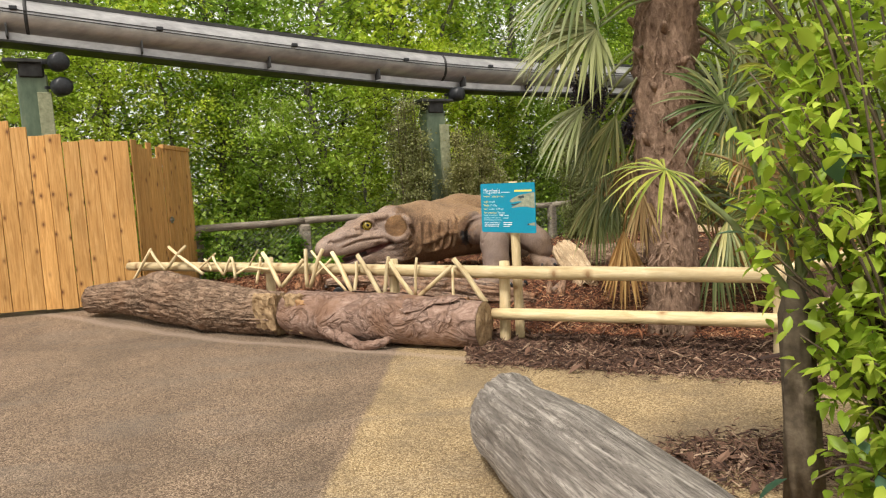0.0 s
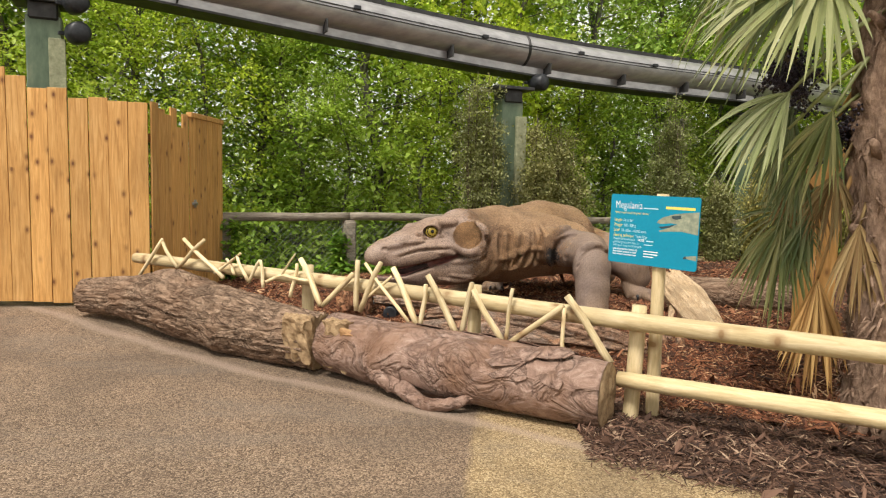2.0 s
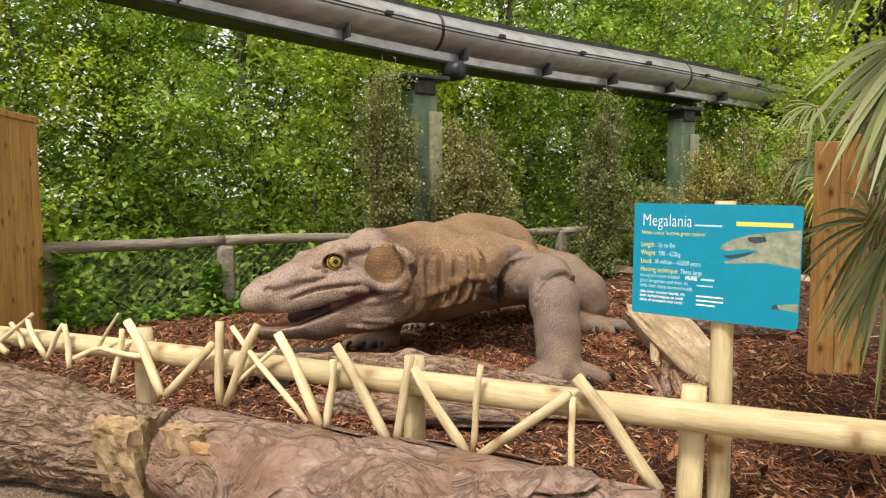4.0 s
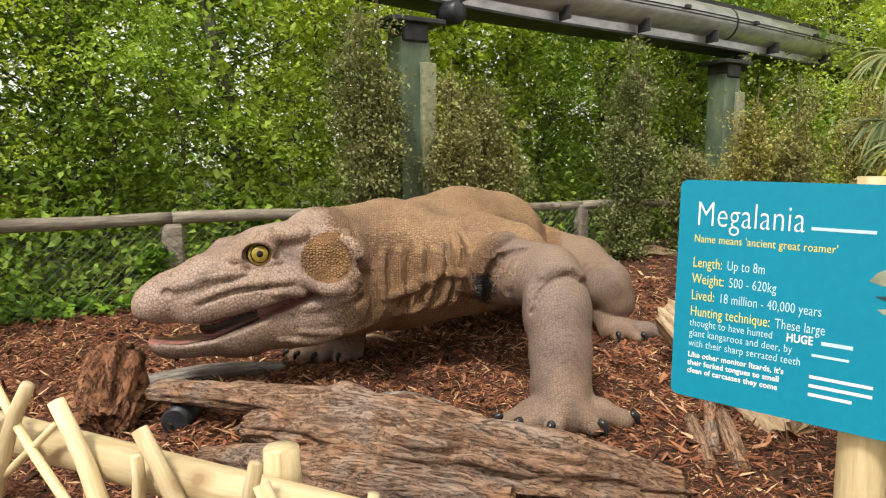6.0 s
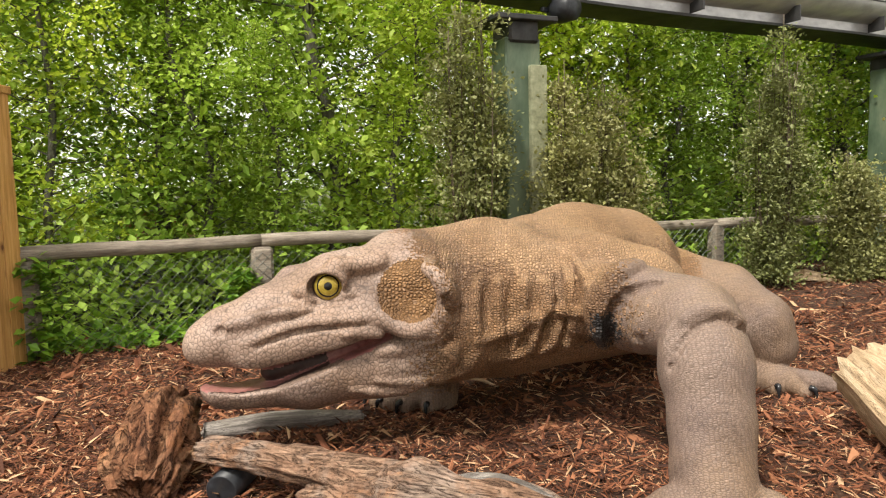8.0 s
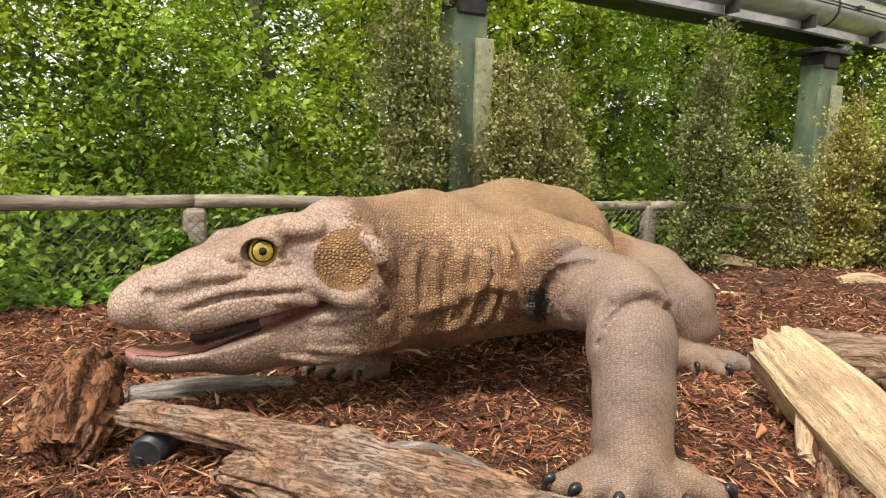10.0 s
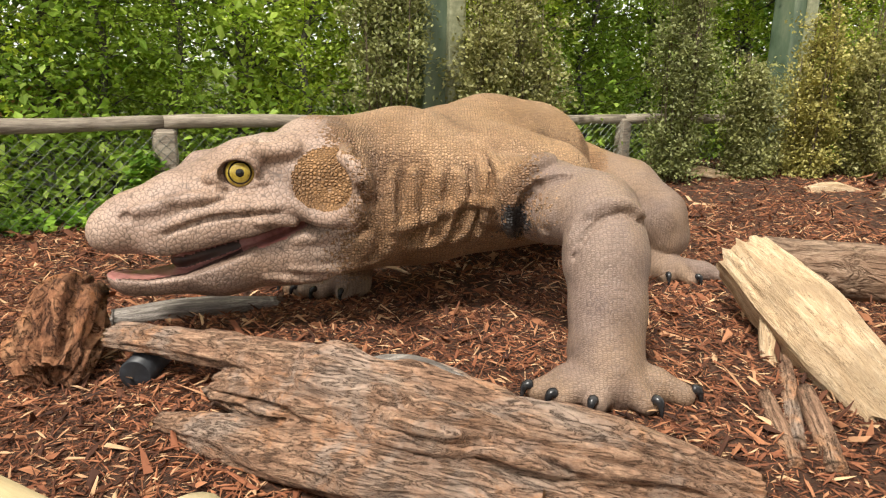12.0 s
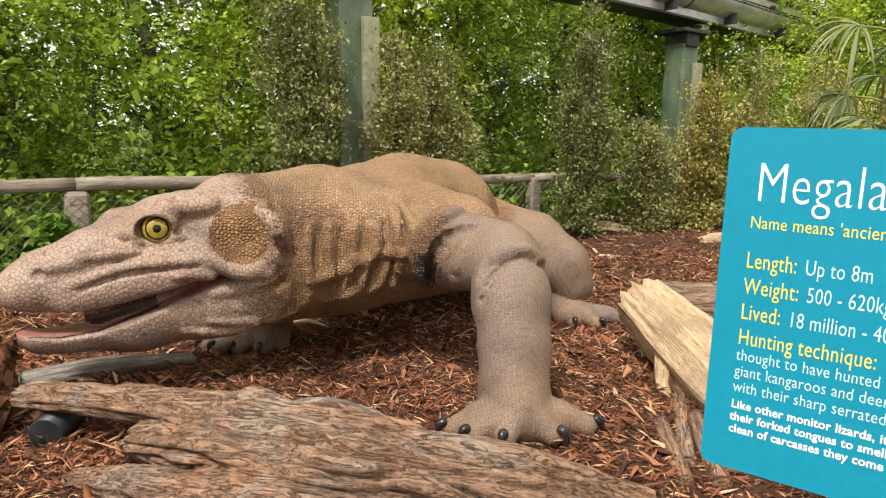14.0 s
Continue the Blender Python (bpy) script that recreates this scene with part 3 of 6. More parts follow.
# ---- grey rail at the back with wire netting ----
def make_back_rail():
    f = thing("back_rail_fence", "weathered grey round-rail fence with wire netting", "fence")
    posts = ((-3.83, 10.42), (-2.37, 11.45), (-0.1, 12.75), (2.19, 13.93), (4.5, 14.35), (6.9, 14.9))
    for i, (x, y) in enumerate(posts):
        bm = box_bm(0.19, 0.13, 1.0, 0.03)
        part("post", bm, M_GREYRAIL, f, m=pose(x, y, 0.45, 0, 0, 35) @ pose(0, 0, 0, 0, 0, 0))
    tops = [1.0, 1.005, 0.96, 0.93, 0.94, 0.95]
    for i in range(len(posts) - 1):
        a, b = Vector((*posts[i], tops[i])), Vector((*posts[i + 1], tops[i + 1]))
        if i == 0:
            a += (a - b).normalized() * 0.1
        pole_between("top_rail", a, b, 0.062, 0.056, M_GREYRAIL, f, seed=i * 2.0, bend=0.012, rough=0.06)
    for i in range(len(posts) - 1):
        a, b = Vector((*posts[i], 0)), Vector((*posts[i + 1], 0))
        n = int((b - a).length / 0.09)
        h = Heap()
        for k in range(-9, n + 1):
            for up in (1, -1):
                s, e = k / n, (k + 9) / n
                lo, hi = 0.12, 0.9
                if s < 0:
                    lo += (hi - lo) * (-s) / (e - s)
                    s = 0
                if e > 1:
                    hi -= (hi - lo) * (e - 1) / (e - s)
                    e = 1
                p, q = a.lerp(b, s), a.lerp(b, e)
                p.z, q.z = (lo, hi) if up > 0 else (1.02 - lo, 1.02 - hi)
                off = Vector((0.03, -0.06, 0.0)) * 1.0
                v, fc = tube([p + off, q + off], [0.0022, 0.0022], 3, caps=False)
                h.add(v, fc)
        part("wire_netting", h.mesh("wire_netting", M_WIRE), None, f)


make_back_rail()
# ---- felled logs along the path ----
def log_mesh(name, pts, radii, mats, sides=64, rings=110, ridge=0.05, knobs=(), seed=0.0, plates=16, squash=1.0, along_freq=5.0, ends=0.0):
    """A log with ridged bark, knobs (place along, angle, size, height) and sawn ends."""
    P = spline(pts, rings)
    R = [v.x for v in spline([(r, 0, 0) for r in radii], rings)]
    verts, faces, idx = [], [], []
    length = sum((P[i + 1] - P[i]).length for i in range(rings - 1))
    for i, p in enumerate(P):
        d = (P[min(i + 1, rings - 1)] - P[max(i - 1, 0)]).normalized()
        s = d.cross(Vector((0, 0, 1))).normalized()
        u = s.cross(d)
        w = i / (rings - 1)
        for k in range(sides):
            a = 2 * math.pi * k / sides
            q = Vector((math.cos(a) * 1.0, math.sin(a) * 1.0, w * length * 2.0))
            big = 0.10 * noise.noise(Vector((q.x * 0.9 + seed, q.y * 0.9, q.z * 0.6)))
            bx = noise.noise(Vector((q.x * plates * 0.28 + seed, q.y * plates * 0.28, q.z * along_freq * 0.28 + 0.8 * noise.noise(q * 1.7))))
            bark = ridge * (1 - min(1, abs(bx) * 3.2)) * -1.0
            fine = 0.25 * ridge * noise.noise(Vector((q.x * 9, q.y * 9, q.z * 5 + seed)))
            r = R[i] * (1 + big + bark + fine)
            for kw, ka, ks, kh in knobs:
                da = math.atan2(math.sin(a - ka), math.cos(a - ka)) * R[i]
                r += kh * math.exp(-(((w - kw) * length) ** 2 + da * da) / (ks * ks))
            verts.append(p + s * math.cos(a) * r + u * math.sin(a) * r * squash)
    for i in range(rings - 1):
        for k in range(sides):
            a, b = i * sides + k, i * sides + (k + 1) % sides
            faces.append((a, a + sides, b + sides, b))
            idx.append(0)
    # sawn ends: slightly dished rings
    for base, sgn, p, q in ((0, -1, P[0], P[1]), ((rings - 1) * sides, 1, P[-1], P[-2])):
        d = (p - q).normalized()
        prev = [base + k for k in range(sides)]
        for f in (0.97, 0.6, 0.25):
            ring = []
            for k in range(sides):
                v = p + (verts[base + k] - p) * f + d * (0.008 + ends * noise.noise(Vector((math.cos(k / sides * 6.28) * 2, math.sin(k / sides * 6.28) * 2, f * 4))))
                verts.append(v)
                ring.append(len(verts) - 1)
            for k in range(sides):
                qd = (prev[k], prev[(k + 1) % sides], ring[(k + 1) % sides], ring[k])
                faces.append(qd if sgn > 0 else qd[::-1])
                idx.append(1)
            prev = ring
        verts.append(p + d * 0.01)
        for k in range(sides):
            t3 = (prev[k], prev[(k + 1) % sides], len(verts) - 1)
            faces.append(t3 if sgn > 0 else t3[::-1])
            idx.append(1)
    return mesh_from(name, verts, faces, mats, idx)


def laid_log(name, label, pts, radii, mats, group="", **how):
    """A log built along its own x and laid through pts."""
    m = along(pts[0], pts[-1])
    back = m.inverted()
    me = log_mesh(name, [back @ Vector(p) for p in pts], radii, mats, **how)
    ob = thing(name, label, "log", data=me, group=group)
    ob.matrix_world = m
    return ob, back


def rough_slab(sx, sy, sz, seed, cuts=9, amp=0.035):
    """A torn block of wood."""
    bm = bmesh.new()
    bmesh.ops.create_cube(bm, size=1)
    bmesh.ops.subdivide_edges(bm, edges=bm.edges, cuts=cuts, use_grid_fill=True)
    for v in bm.verts:
        q = v.co.copy()
        v.co = Vector((q.x * sx, q.y * sy, q.z * sz))
        v.co += Vector((noise.noise(q * 3 + Vector((seed, 0, 0))) * amp, noise.noise(q * 5 + Vector((0, seed, 0))) * amp * 0.7, noise.noise(q * 4 + Vector((0, 0, seed))) * amp))
    return bm


def make_path_logs():
    ob, back = laid_log("bark_log", "long felled log with deeply furrowed grey-brown bark", [(-4.32, 8.16, 0.33), (-3.8, 7.94, 0.36), (-3.2, 7.66, 0.37), (-2.75, 7.46, 0.3), (-2.3, 7.25, 0.25), (-1.74, 6.94, 0.235)], [0.165, 0.19, 0.275, 0.27, 0.25, 0.22], [M_BARK, M_CUT], "logs along the path",
                        ridge=0.13, plates=30, along_freq=6.5, seed=2.0, rings=240, sides=110, knobs=((0.36, 1.9, 0.2, 0.05), (0.68, -0.4, 0.16, 0.05), (0.75, 2.4, 0.12, 0.03)), ends=0.03)
    # a sawn flat where the log was notched
    part("notched_wood", rough_slab(0.24, 0.12, 0.34, 4.0), M_CUT, ob, "brown sawn notch", m=back @ along((-1.95, 6.87, 0.29), (-1.0, 6.36, 0.25)) @ pose(0.1, 0.0, 0.0, 12, 0, 0))
    ob, back = laid_log("split_log", "felled log with smooth purple-brown flaking bark and sawn ends", [(-1.62, 6.9, 0.25), (-1.1, 6.57, 0.245), (-0.4, 6.2, 0.235), (0.29, 5.86, 0.225)], [0.225, 0.24, 0.228, 0.205], [M_BARK_SMOOTH, M_CUT], "logs along the path",
                        ridge=0.03, plates=5, along_freq=0.8, seed=7.0, knobs=((0.22, -1.9, 0.12, 0.05), (0.42, -2.0, 0.2, 0.05), (0.62, 0.9, 0.1, 0.03)), ends=0.02)
    # the torn face beside the joint, a split root and loose flakes of bark
    part("torn_wood", rough_slab(0.22, 0.1, 0.36, 8.0), M_CUT, ob, "pale sawn and torn heartwood", m=back @ along((-1.62, 6.745, 0.28), (-0.7, 6.25, 0.26)) @ pose(0.1, 0, 0, 8, 0, 0))
    part("torn_wood", rough_slab(0.3, 0.1, 0.13, 12.0), M_SPLIT, ob, m=back @ along((-1.5, 6.67, 0.34), (-0.7, 6.25, 0.24)) @ pose(0.16, 0, 0, 20, 10, 0))
    v, f = tube(spline([(-1.25, 6.46, 0.16), (-1.05, 6.3, 0.1), (-0.86, 6.14, 0.035), (-0.66, 6.07, 0.06), (-0.5, 6.08, 0.12)], 20), [0.055 - 0.0018 * i for i in range(20)], 14, 0.7, 6, 3.0, squash=1.3)
    part("split_root", mesh_from("split_root", [back @ p for p in v], f, M_BARK_SMOOTH), None, ob)
    v, f = tube(spline([(-1.0, 6.35, 0.24), (-0.75, 6.2, 0.19), (-0.5, 6.06, 0.17)], 14), [0.03, 0.035, 0.04, 0.04, 0.04, 0.04, 0.038, 0.035, 0.03, 0.03, 0.025, 0.02, 0.015, 0.008], 8, 0.4, 5, 5.0)
    part("torn_wood", mesh_from("torn_wood", [back @ p for p in v], f, M_SPLIT), None, ob)
    rnd = random.Random(3)
    for i in range(15):
        u, a = rnd.uniform(0.15, 0.97), rnd.uniform(0.15, 2.4)
        p = Vector((-1.62, 6.9, 0.25)).lerp(Vector((0.29, 5.86, 0.23)), u)
        nrm = Vector((-0.48 * math.cos(a), -0.88 * math.cos(a), math.sin(a)))
        s = rnd.uniform(0.05, 0.13)
        bm = bmesh.new()
        bmesh.ops.create_circle(bm, cap_ends=True, segments=9, radius=s)
        for vert in bm.verts:
            k = 1 + 0.45 * hash3(vert.co.x * 40 + i, vert.co.y * 40, i)
            vert.co.x *= 1.5 * k
            vert.co.y *= 0.7 * k
        ret = bmesh.ops.extrude_face_region(bm, geom=bm.faces[:])
        bmesh.ops.translate(bm, verts=[e for e in ret["geom"] if isinstance(e, bmesh.types.BMVert)], vec=(0, 0, 0.006))
        q = nrm.to_track_quat("Z", "X").to_matrix().to_4x4()
        part("bark_flake", bm, M_BARK_SMOOTH, ob, m=back @ Matrix.Translation(p + nrm * 0.226) @ q @ pose(0, 0, 0, rnd.uniform(-5, 5), rnd.uniform(-5, 5), rnd.uniform(60, 110)))


make_path_logs()
STICKS = make_sticks()
place_sticks()


def make_silver_log():
    laid_log("silver_log", "bare silver-grey weathered log lying on the gravel", [(0.24, 3.63, 0.19), (0.31, 3.3, 0.215), (0.46, 2.8, 0.23), (0.75, 1.7, 0.235)], [0.17, 0.23, 0.26, 0.265], [M_SILVER, M_SILVER], ridge=0.06, plates=12, along_freq=0.35, seed=9.0, ends=0.05, rings=120, sides=80, knobs=((0.1, 1.6, 0.2, 0.03), (0.1, 2.6, 0.2, 0.04)))


make_silver_log()
# ---- information sign ----
M_SIGN = surface("blue_sign_print", (0.0, 0.225, 0.36), (0.0, 0.24, 0.38), (0.002, 0.255, 0.4), 0.4, 60, 4, 0.03, 0.001, amount=0.1)
M_WHITE = surface("white_print", (0.72, 0.76, 0.78), (0.8, 0.83, 0.85), (0.85, 0.87, 0.88), 0.4, 60, 4, 0.02, 0.001, amount=0.1)
M_YELLOW = surface("yellow_print", (0.72, 0.6, 0.1), (0.8, 0.66, 0.13), (0.85, 0.72, 0.2), 0.4, 60, 4, 0.02, 0.001, amount=0.1)
M_PALEBLUE = surface("pale_blue_print", (0.4, 0.66, 0.75), (0.48, 0.72, 0.8), (0.52, 0.76, 0.83), 0.4, 60, 4, 0.02, 0.001, amount=0.1)
M_PRINTHIDE = surface("printed_lizard", (0.16, 0.19, 0.15), (0.27, 0.3, 0.22), (0.42, 0.42, 0.3), 0.4, 30, 5, 0.03, 0.001)
M_PRINTDARK = surface("printed_dark", (0.02, 0.04, 0.05), (0.035, 0.06, 0.07), (0.05, 0.08, 0.09), 0.4, 30, 5, 0.03, 0.001)
SW, SH = 0.61, 0.44


def letters(text, size, x, y, mat, parent, wide=1.0, weight=0.0, name="lettering", face=0.0045):
    cu = bpy.data.curves.new("text", "FONT")
    cu.body, cu.size, cu.offset, cu.space_character = text, size, weight, 1.04
    cu.resolution_u = 3
    tmp = bpy.data.objects.new("text", cu)
    scene.collection.objects.link(tmp)
    bpy.context.view_layer.update()
    me = bpy.data.meshes.new_from_object(tmp.evaluated_get(bpy.context.evaluated_depsgraph_get()))
    bpy.data.objects.remove(tmp)
    me.name = name
    me.materials.clear()
    me.materials.append(mat)
    for v in me.vertices:
        v.co.x *= wide
    w = max((v.co.x for v in me.vertices), default=0)
    part(name, me, None, parent, m=pose(x - SW / 2, -face, SH / 2 - y, 90, 0, 0))
    return w


def bars(x, y, w, h, mat, parent, name="print_bar", face=0.0045):
    bm = bmesh.new()
    bmesh.ops.create_grid(bm, x_segments=1, y_segments=1, size=0.5)
    bmesh.ops.scale(bm, vec=(w, h, 1), verts=bm.verts)
    part(name, bm, mat, parent, m=pose(x + w / 2 - SW / 2, -face, SH / 2 - y - h / 2, 90, 0, 0))


def outline(points, mat, parent, name, face):
    bm = bmesh.new()
    bm.faces.new([bm.verts.new((x - SW / 2, SH / 2 - y, 0)) for x, y in points])
    bmesh.ops.recalc_face_normals(bm, faces=bm.faces)
    if bm.faces[:][0].normal.z < 0:
        bmesh.ops.reverse_faces(bm, faces=bm.faces[:])
    bmesh.ops.triangulate(bm, faces=bm.faces[:])
    part(name, bm, mat, parent, m=pose(0, -face, 0, 90, 0, 0))


def make_sign():
    yaw = math.degrees(math.atan2(5.845 - 6.275, 0.784 - 0.339))
    s = thing("information_sign", "turquoise information board on a peeled wooden post", "sign", pose(0.5615, 6.06, 0, 0, 0, yaw))
    pole = pole_mesh("post", 1.5, 0.043, 0.04, seed=21.0)
    part("post", pole, M_PEELED, s, m=pose(0.03, 0.055, -0.05, 0, -90, 0))
    bm = bmesh.new()
    ring, rr = [], 0.015
    for cx, cz, a0 in ((SW / 2 - rr, SH / 2 - rr, 0), (-SW / 2 + rr, SH / 2 - rr, 90), (-SW / 2 + rr, -SH / 2 + rr, 180), (SW / 2 - rr, -SH / 2 + rr, 270)):
        for k in range(6):
            a = radians(a0 + 18 * k)
            ring.append(bm.verts.new((cx + rr * math.cos(a), -0.004, cz + rr * math.sin(a))))
    face = bm.faces.new(ring)
    ret = bmesh.ops.extrude_face_region(bm, geom=[face])
    bmesh.ops.translate(bm, verts=[e for e in ret["geom"] if isinstance(e, bmesh.types.BMVert)], vec=(0, 0.008, 0))
    bmesh.ops.recalc_face_normals(bm, faces=bm.faces)
    b = part("board", bm, M_SIGN, s, "turquoise printed board", m=pose(0, 0, 1.218, 0, 1.0, 0))
    letters("Megalania", 0.07, 0.034, 0.089, M_WHITE, b, 0.69, -0.0008)
    letters("Name means 'ancient great roamer'", 0.022, 0.032, 0.122, M_YELLOW, b, 0.76)
    rows = (("Length:", " Up to 8m", 0.172), ("Weight:", " 500 - 620kg", 0.205), ("Lived:", " 18 million - 40,000 years", 0.238), ("Hunting technique:", " These large", 0.271))
    for head, tail, y in rows:
        w = letters(head, 0.029, 0.032, y, M_YELLOW, b, 0.65, 0.0)
        letters(tail, 0.027, 0.036 + w, y, M_PALEBLUE, b, 0.64)
    letters("thought to have hunted", 0.021, 0.032, 0.292, M_PALEBLUE, b, 0.75)
    letters("HUGE", 0.022, 0.212, 0.292, M_WHITE, b, 0.74, 0.0006)
    letters("giant kangaroos and deer, by", 0.021, 0.032, 0.313, M_PALEBLUE, b, 0.75)
    letters("with their sharp serrated teeth", 0.021, 0.032, 0.334, M_PALEBLUE, b, 0.75)
    letters("Like other monitor lizards, it's", 0.0155, 0.032, 0.356, M_WHITE, b, 0.9, 0.0004)
    letters("their forked tongues to smell", 0.0155, 0.032, 0.3725, M_WHITE, b, 0.9, 0.0004)
    letters("clean of carcasses they come", 0.0155, 0.032, 0.389, M_WHITE, b, 0.9, 0.0004)
    for y, w in ((0.348, 0.1), (0.3645, 0.1), (0.381, 0.07)):
        bars(0.255, y, w, 0.006, M_WHITE, b)
    bars(0.256, 0.308, 0.06, 0.005, M_PALEBLUE, b)
    bars(0.27, 0.283, 0.05, 0.007, M_PALEBLUE, b)
    bars(0.24, 0.078, 0.1, 0.006, M_PALEBLUE, b)
    bars(0.39, 0.062, 0.19, 0.016, M_YELLOW, b)
    # the printed lizard's head, its jaw and foot
    outline([(0.607, 0.085), (0.5, 0.098), (0.44, 0.108), (0.38, 0.128), (0.345, 0.15), (0.335, 0.165), (0.36, 0.172), (0.43, 0.162), (0.47, 0.165), (0.42, 0.19), (0.37, 0.208), (0.35, 0.212), (0.36, 0.22), (0.43, 0.213), (0.5, 0.208), (0.607, 0.222)], M_PRINTHIDE, b, "printed_head", 0.0043)
    outline([(0.43, 0.118), (0.49, 0.112), (0.495, 0.13), (0.46, 0.14), (0.435, 0.132)], M_PRINTDARK, b, "printed_eye", 0.0047)
    outline([(0.345, 0.19), (0.40, 0.182), (0.46, 0.167), (0.42, 0.19), (0.37, 0.2)], M_PRINTDARK, b, "printed_mouth", 0.0047)
    outline([(0.607, 0.345), (0.57, 0.35), (0.53, 0.357), (0.527, 0.365), (0.55, 0.37), (0.607, 0.375)], M_PRINTHIDE, b, "printed_foot", 0.0043)
    outline([(0.527, 0.357), (0.54, 0.354), (0.545, 0.37), (0.52, 0.372)], M_PRINTDARK, b, "printed_claw", 0.0047)


make_sign()
# ---- giant lizard model: one sculpted mesh ----
def hide_material(name, dark, mid, light, warm, scale=60, bump=0.8, gap=0.5, stretch=(1, 1, 1), even=0.8, wash=0.5, mottle=0.4, seam=0.16):
    """Painted rubber hide: raised scales with dark paint between them, washes of darker and warmer paint over large areas."""
    m, t, b = nodes_of(name, 0.55, 0, 0.4)
    v = coords(t)
    sv = coords(t, stretch)
    big = noise_of(t, v, 2.4, 5, 0.62, 0.6)
    col = ramp(t, big, [(0.3, dark), (0.47, mid), (0.68, light)])
    patch = ramp(t, noise_of(t, v, 1.3, 4, 0.55, 0.3), [(0.42, 0.0), (0.62, 1.0)])
    col = mix(t, maths(t, "MULTIPLY", patch, wash), col, warm)
    edge = t.nodes.new("ShaderNodeTexVoronoi")
    edge.feature = "DISTANCE_TO_EDGE"
    tone = t.nodes.new("ShaderNodeTexVoronoi")
    for node in (edge, tone):
        node.inputs["Scale"].default_value, node.inputs["Randomness"].default_value = scale, even
        t.links.new(sv, node.inputs["Vector"])
    edge = edge.outputs["Distance"]
    col = mix(t, mottle, col, ramp(t, tone.outputs["Color"], [(0.1, 0.55), (0.9, 1.35)]), "MULTIPLY")
    col = mix(t, maths(t, "MULTIPLY", ramp(t, edge, [(0.0, 1.0), (seam, 0.0)]), gap), col, tuple(c * 0.3 for c in dark))
    speck = ramp(t, noise_of(t, v, 55, 3), [(0.62, 0.0), (0.7, 0.45)])
    col = mix(t, speck, col, tuple(c * 0.5 for c in dark))
    t.links.new(col, b.inputs["Base Color"])
    relief(t, b, maths(t, "ADD", ramp(t, edge, [(0.0, 0.0), (0.35, 1.0)]), maths(t, "MULTIPLY", noise_of(t, v, 12, 5), 1.3)), bump, 0.014)
    return m


M_HIDE = hide_material("tan_scaled_hide", (0.138, 0.076, 0.043), (0.301, 0.176, 0.103), (0.404, 0.258, 0.159), (0.378, 0.202, 0.082), 64, 0.8, 0.7, (1, 1, 1.15), 0.6)
M_HIDE_HEAD = hide_material("pale_head_hide", (0.156, 0.102, 0.078), (0.312, 0.221, 0.176), (0.410, 0.312, 0.258), (0.369, 0.230, 0.135), 46, 0.22, 0.8, (1.1, 1, 1), 0.95, 0.4, 0.15, 0.1)
M_HIDE_LIMB = hide_material("grey_limb_hide", (0.132, 0.092, 0.078), (0.224, 0.158, 0.129), (0.297, 0.215, 0.168), (0.317, 0.195, 0.096), 62, 0.4, 0.5, (1, 1, 2.3), 0.5, 0.65, 0.2)
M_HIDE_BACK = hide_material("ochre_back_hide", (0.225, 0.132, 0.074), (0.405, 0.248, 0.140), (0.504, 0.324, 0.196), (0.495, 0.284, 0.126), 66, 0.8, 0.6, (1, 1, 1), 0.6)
M_HIDE_EAR = hide_material("brown_beaded_ear", (0.17, 0.09, 0.045), (0.35, 0.19, 0.085), (0.48, 0.28, 0.135), (0.4, 0.215, 0.08), 62, 0.9, 0.6, (1, 1, 1), 0.75)
M_HIDE_DARK = hide_material("black_grey_armpit", (0.02, 0.018, 0.018), (0.06, 0.052, 0.05), (0.16, 0.14, 0.13), (0.05, 0.045, 0.04), 62, 0.9, 0.8, (1, 1, 1), 0.6)
M_MOUTH = surface("pink_mouth", (0.2, 0.07, 0.06), (0.38, 0.16, 0.145), (0.5, 0.26, 0.23), 0.35, 20, 5, 0.3, 0.01)
M_GULLET = surface("dark_gullet", (0.02, 0.01, 0.008), (0.045, 0.02, 0.016), (0.08, 0.04, 0.03), 0.5, 20, 5, 0.3, 0.01)
M_CLAW = surface("black_claw", (0.01, 0.01, 0.011), (0.02, 0.02, 0.022), (0.06, 0.055, 0.055), 0.25, 20, 8, 0.1, 0.002)
M_IRIS = surface("yellow_iris", (0.16, 0.1, 0.015), (0.36, 0.26, 0.04), (0.52, 0.4, 0.09), 0.15, 40, 6, 0.05, 0.001)
M_PUPIL = surface("black_pupil", (0.004, 0.004, 0.004), (0.006, 0.006, 0.006), (0.01, 0.01, 0.01), 0.08, 40, 6, 0.0, 0.001)


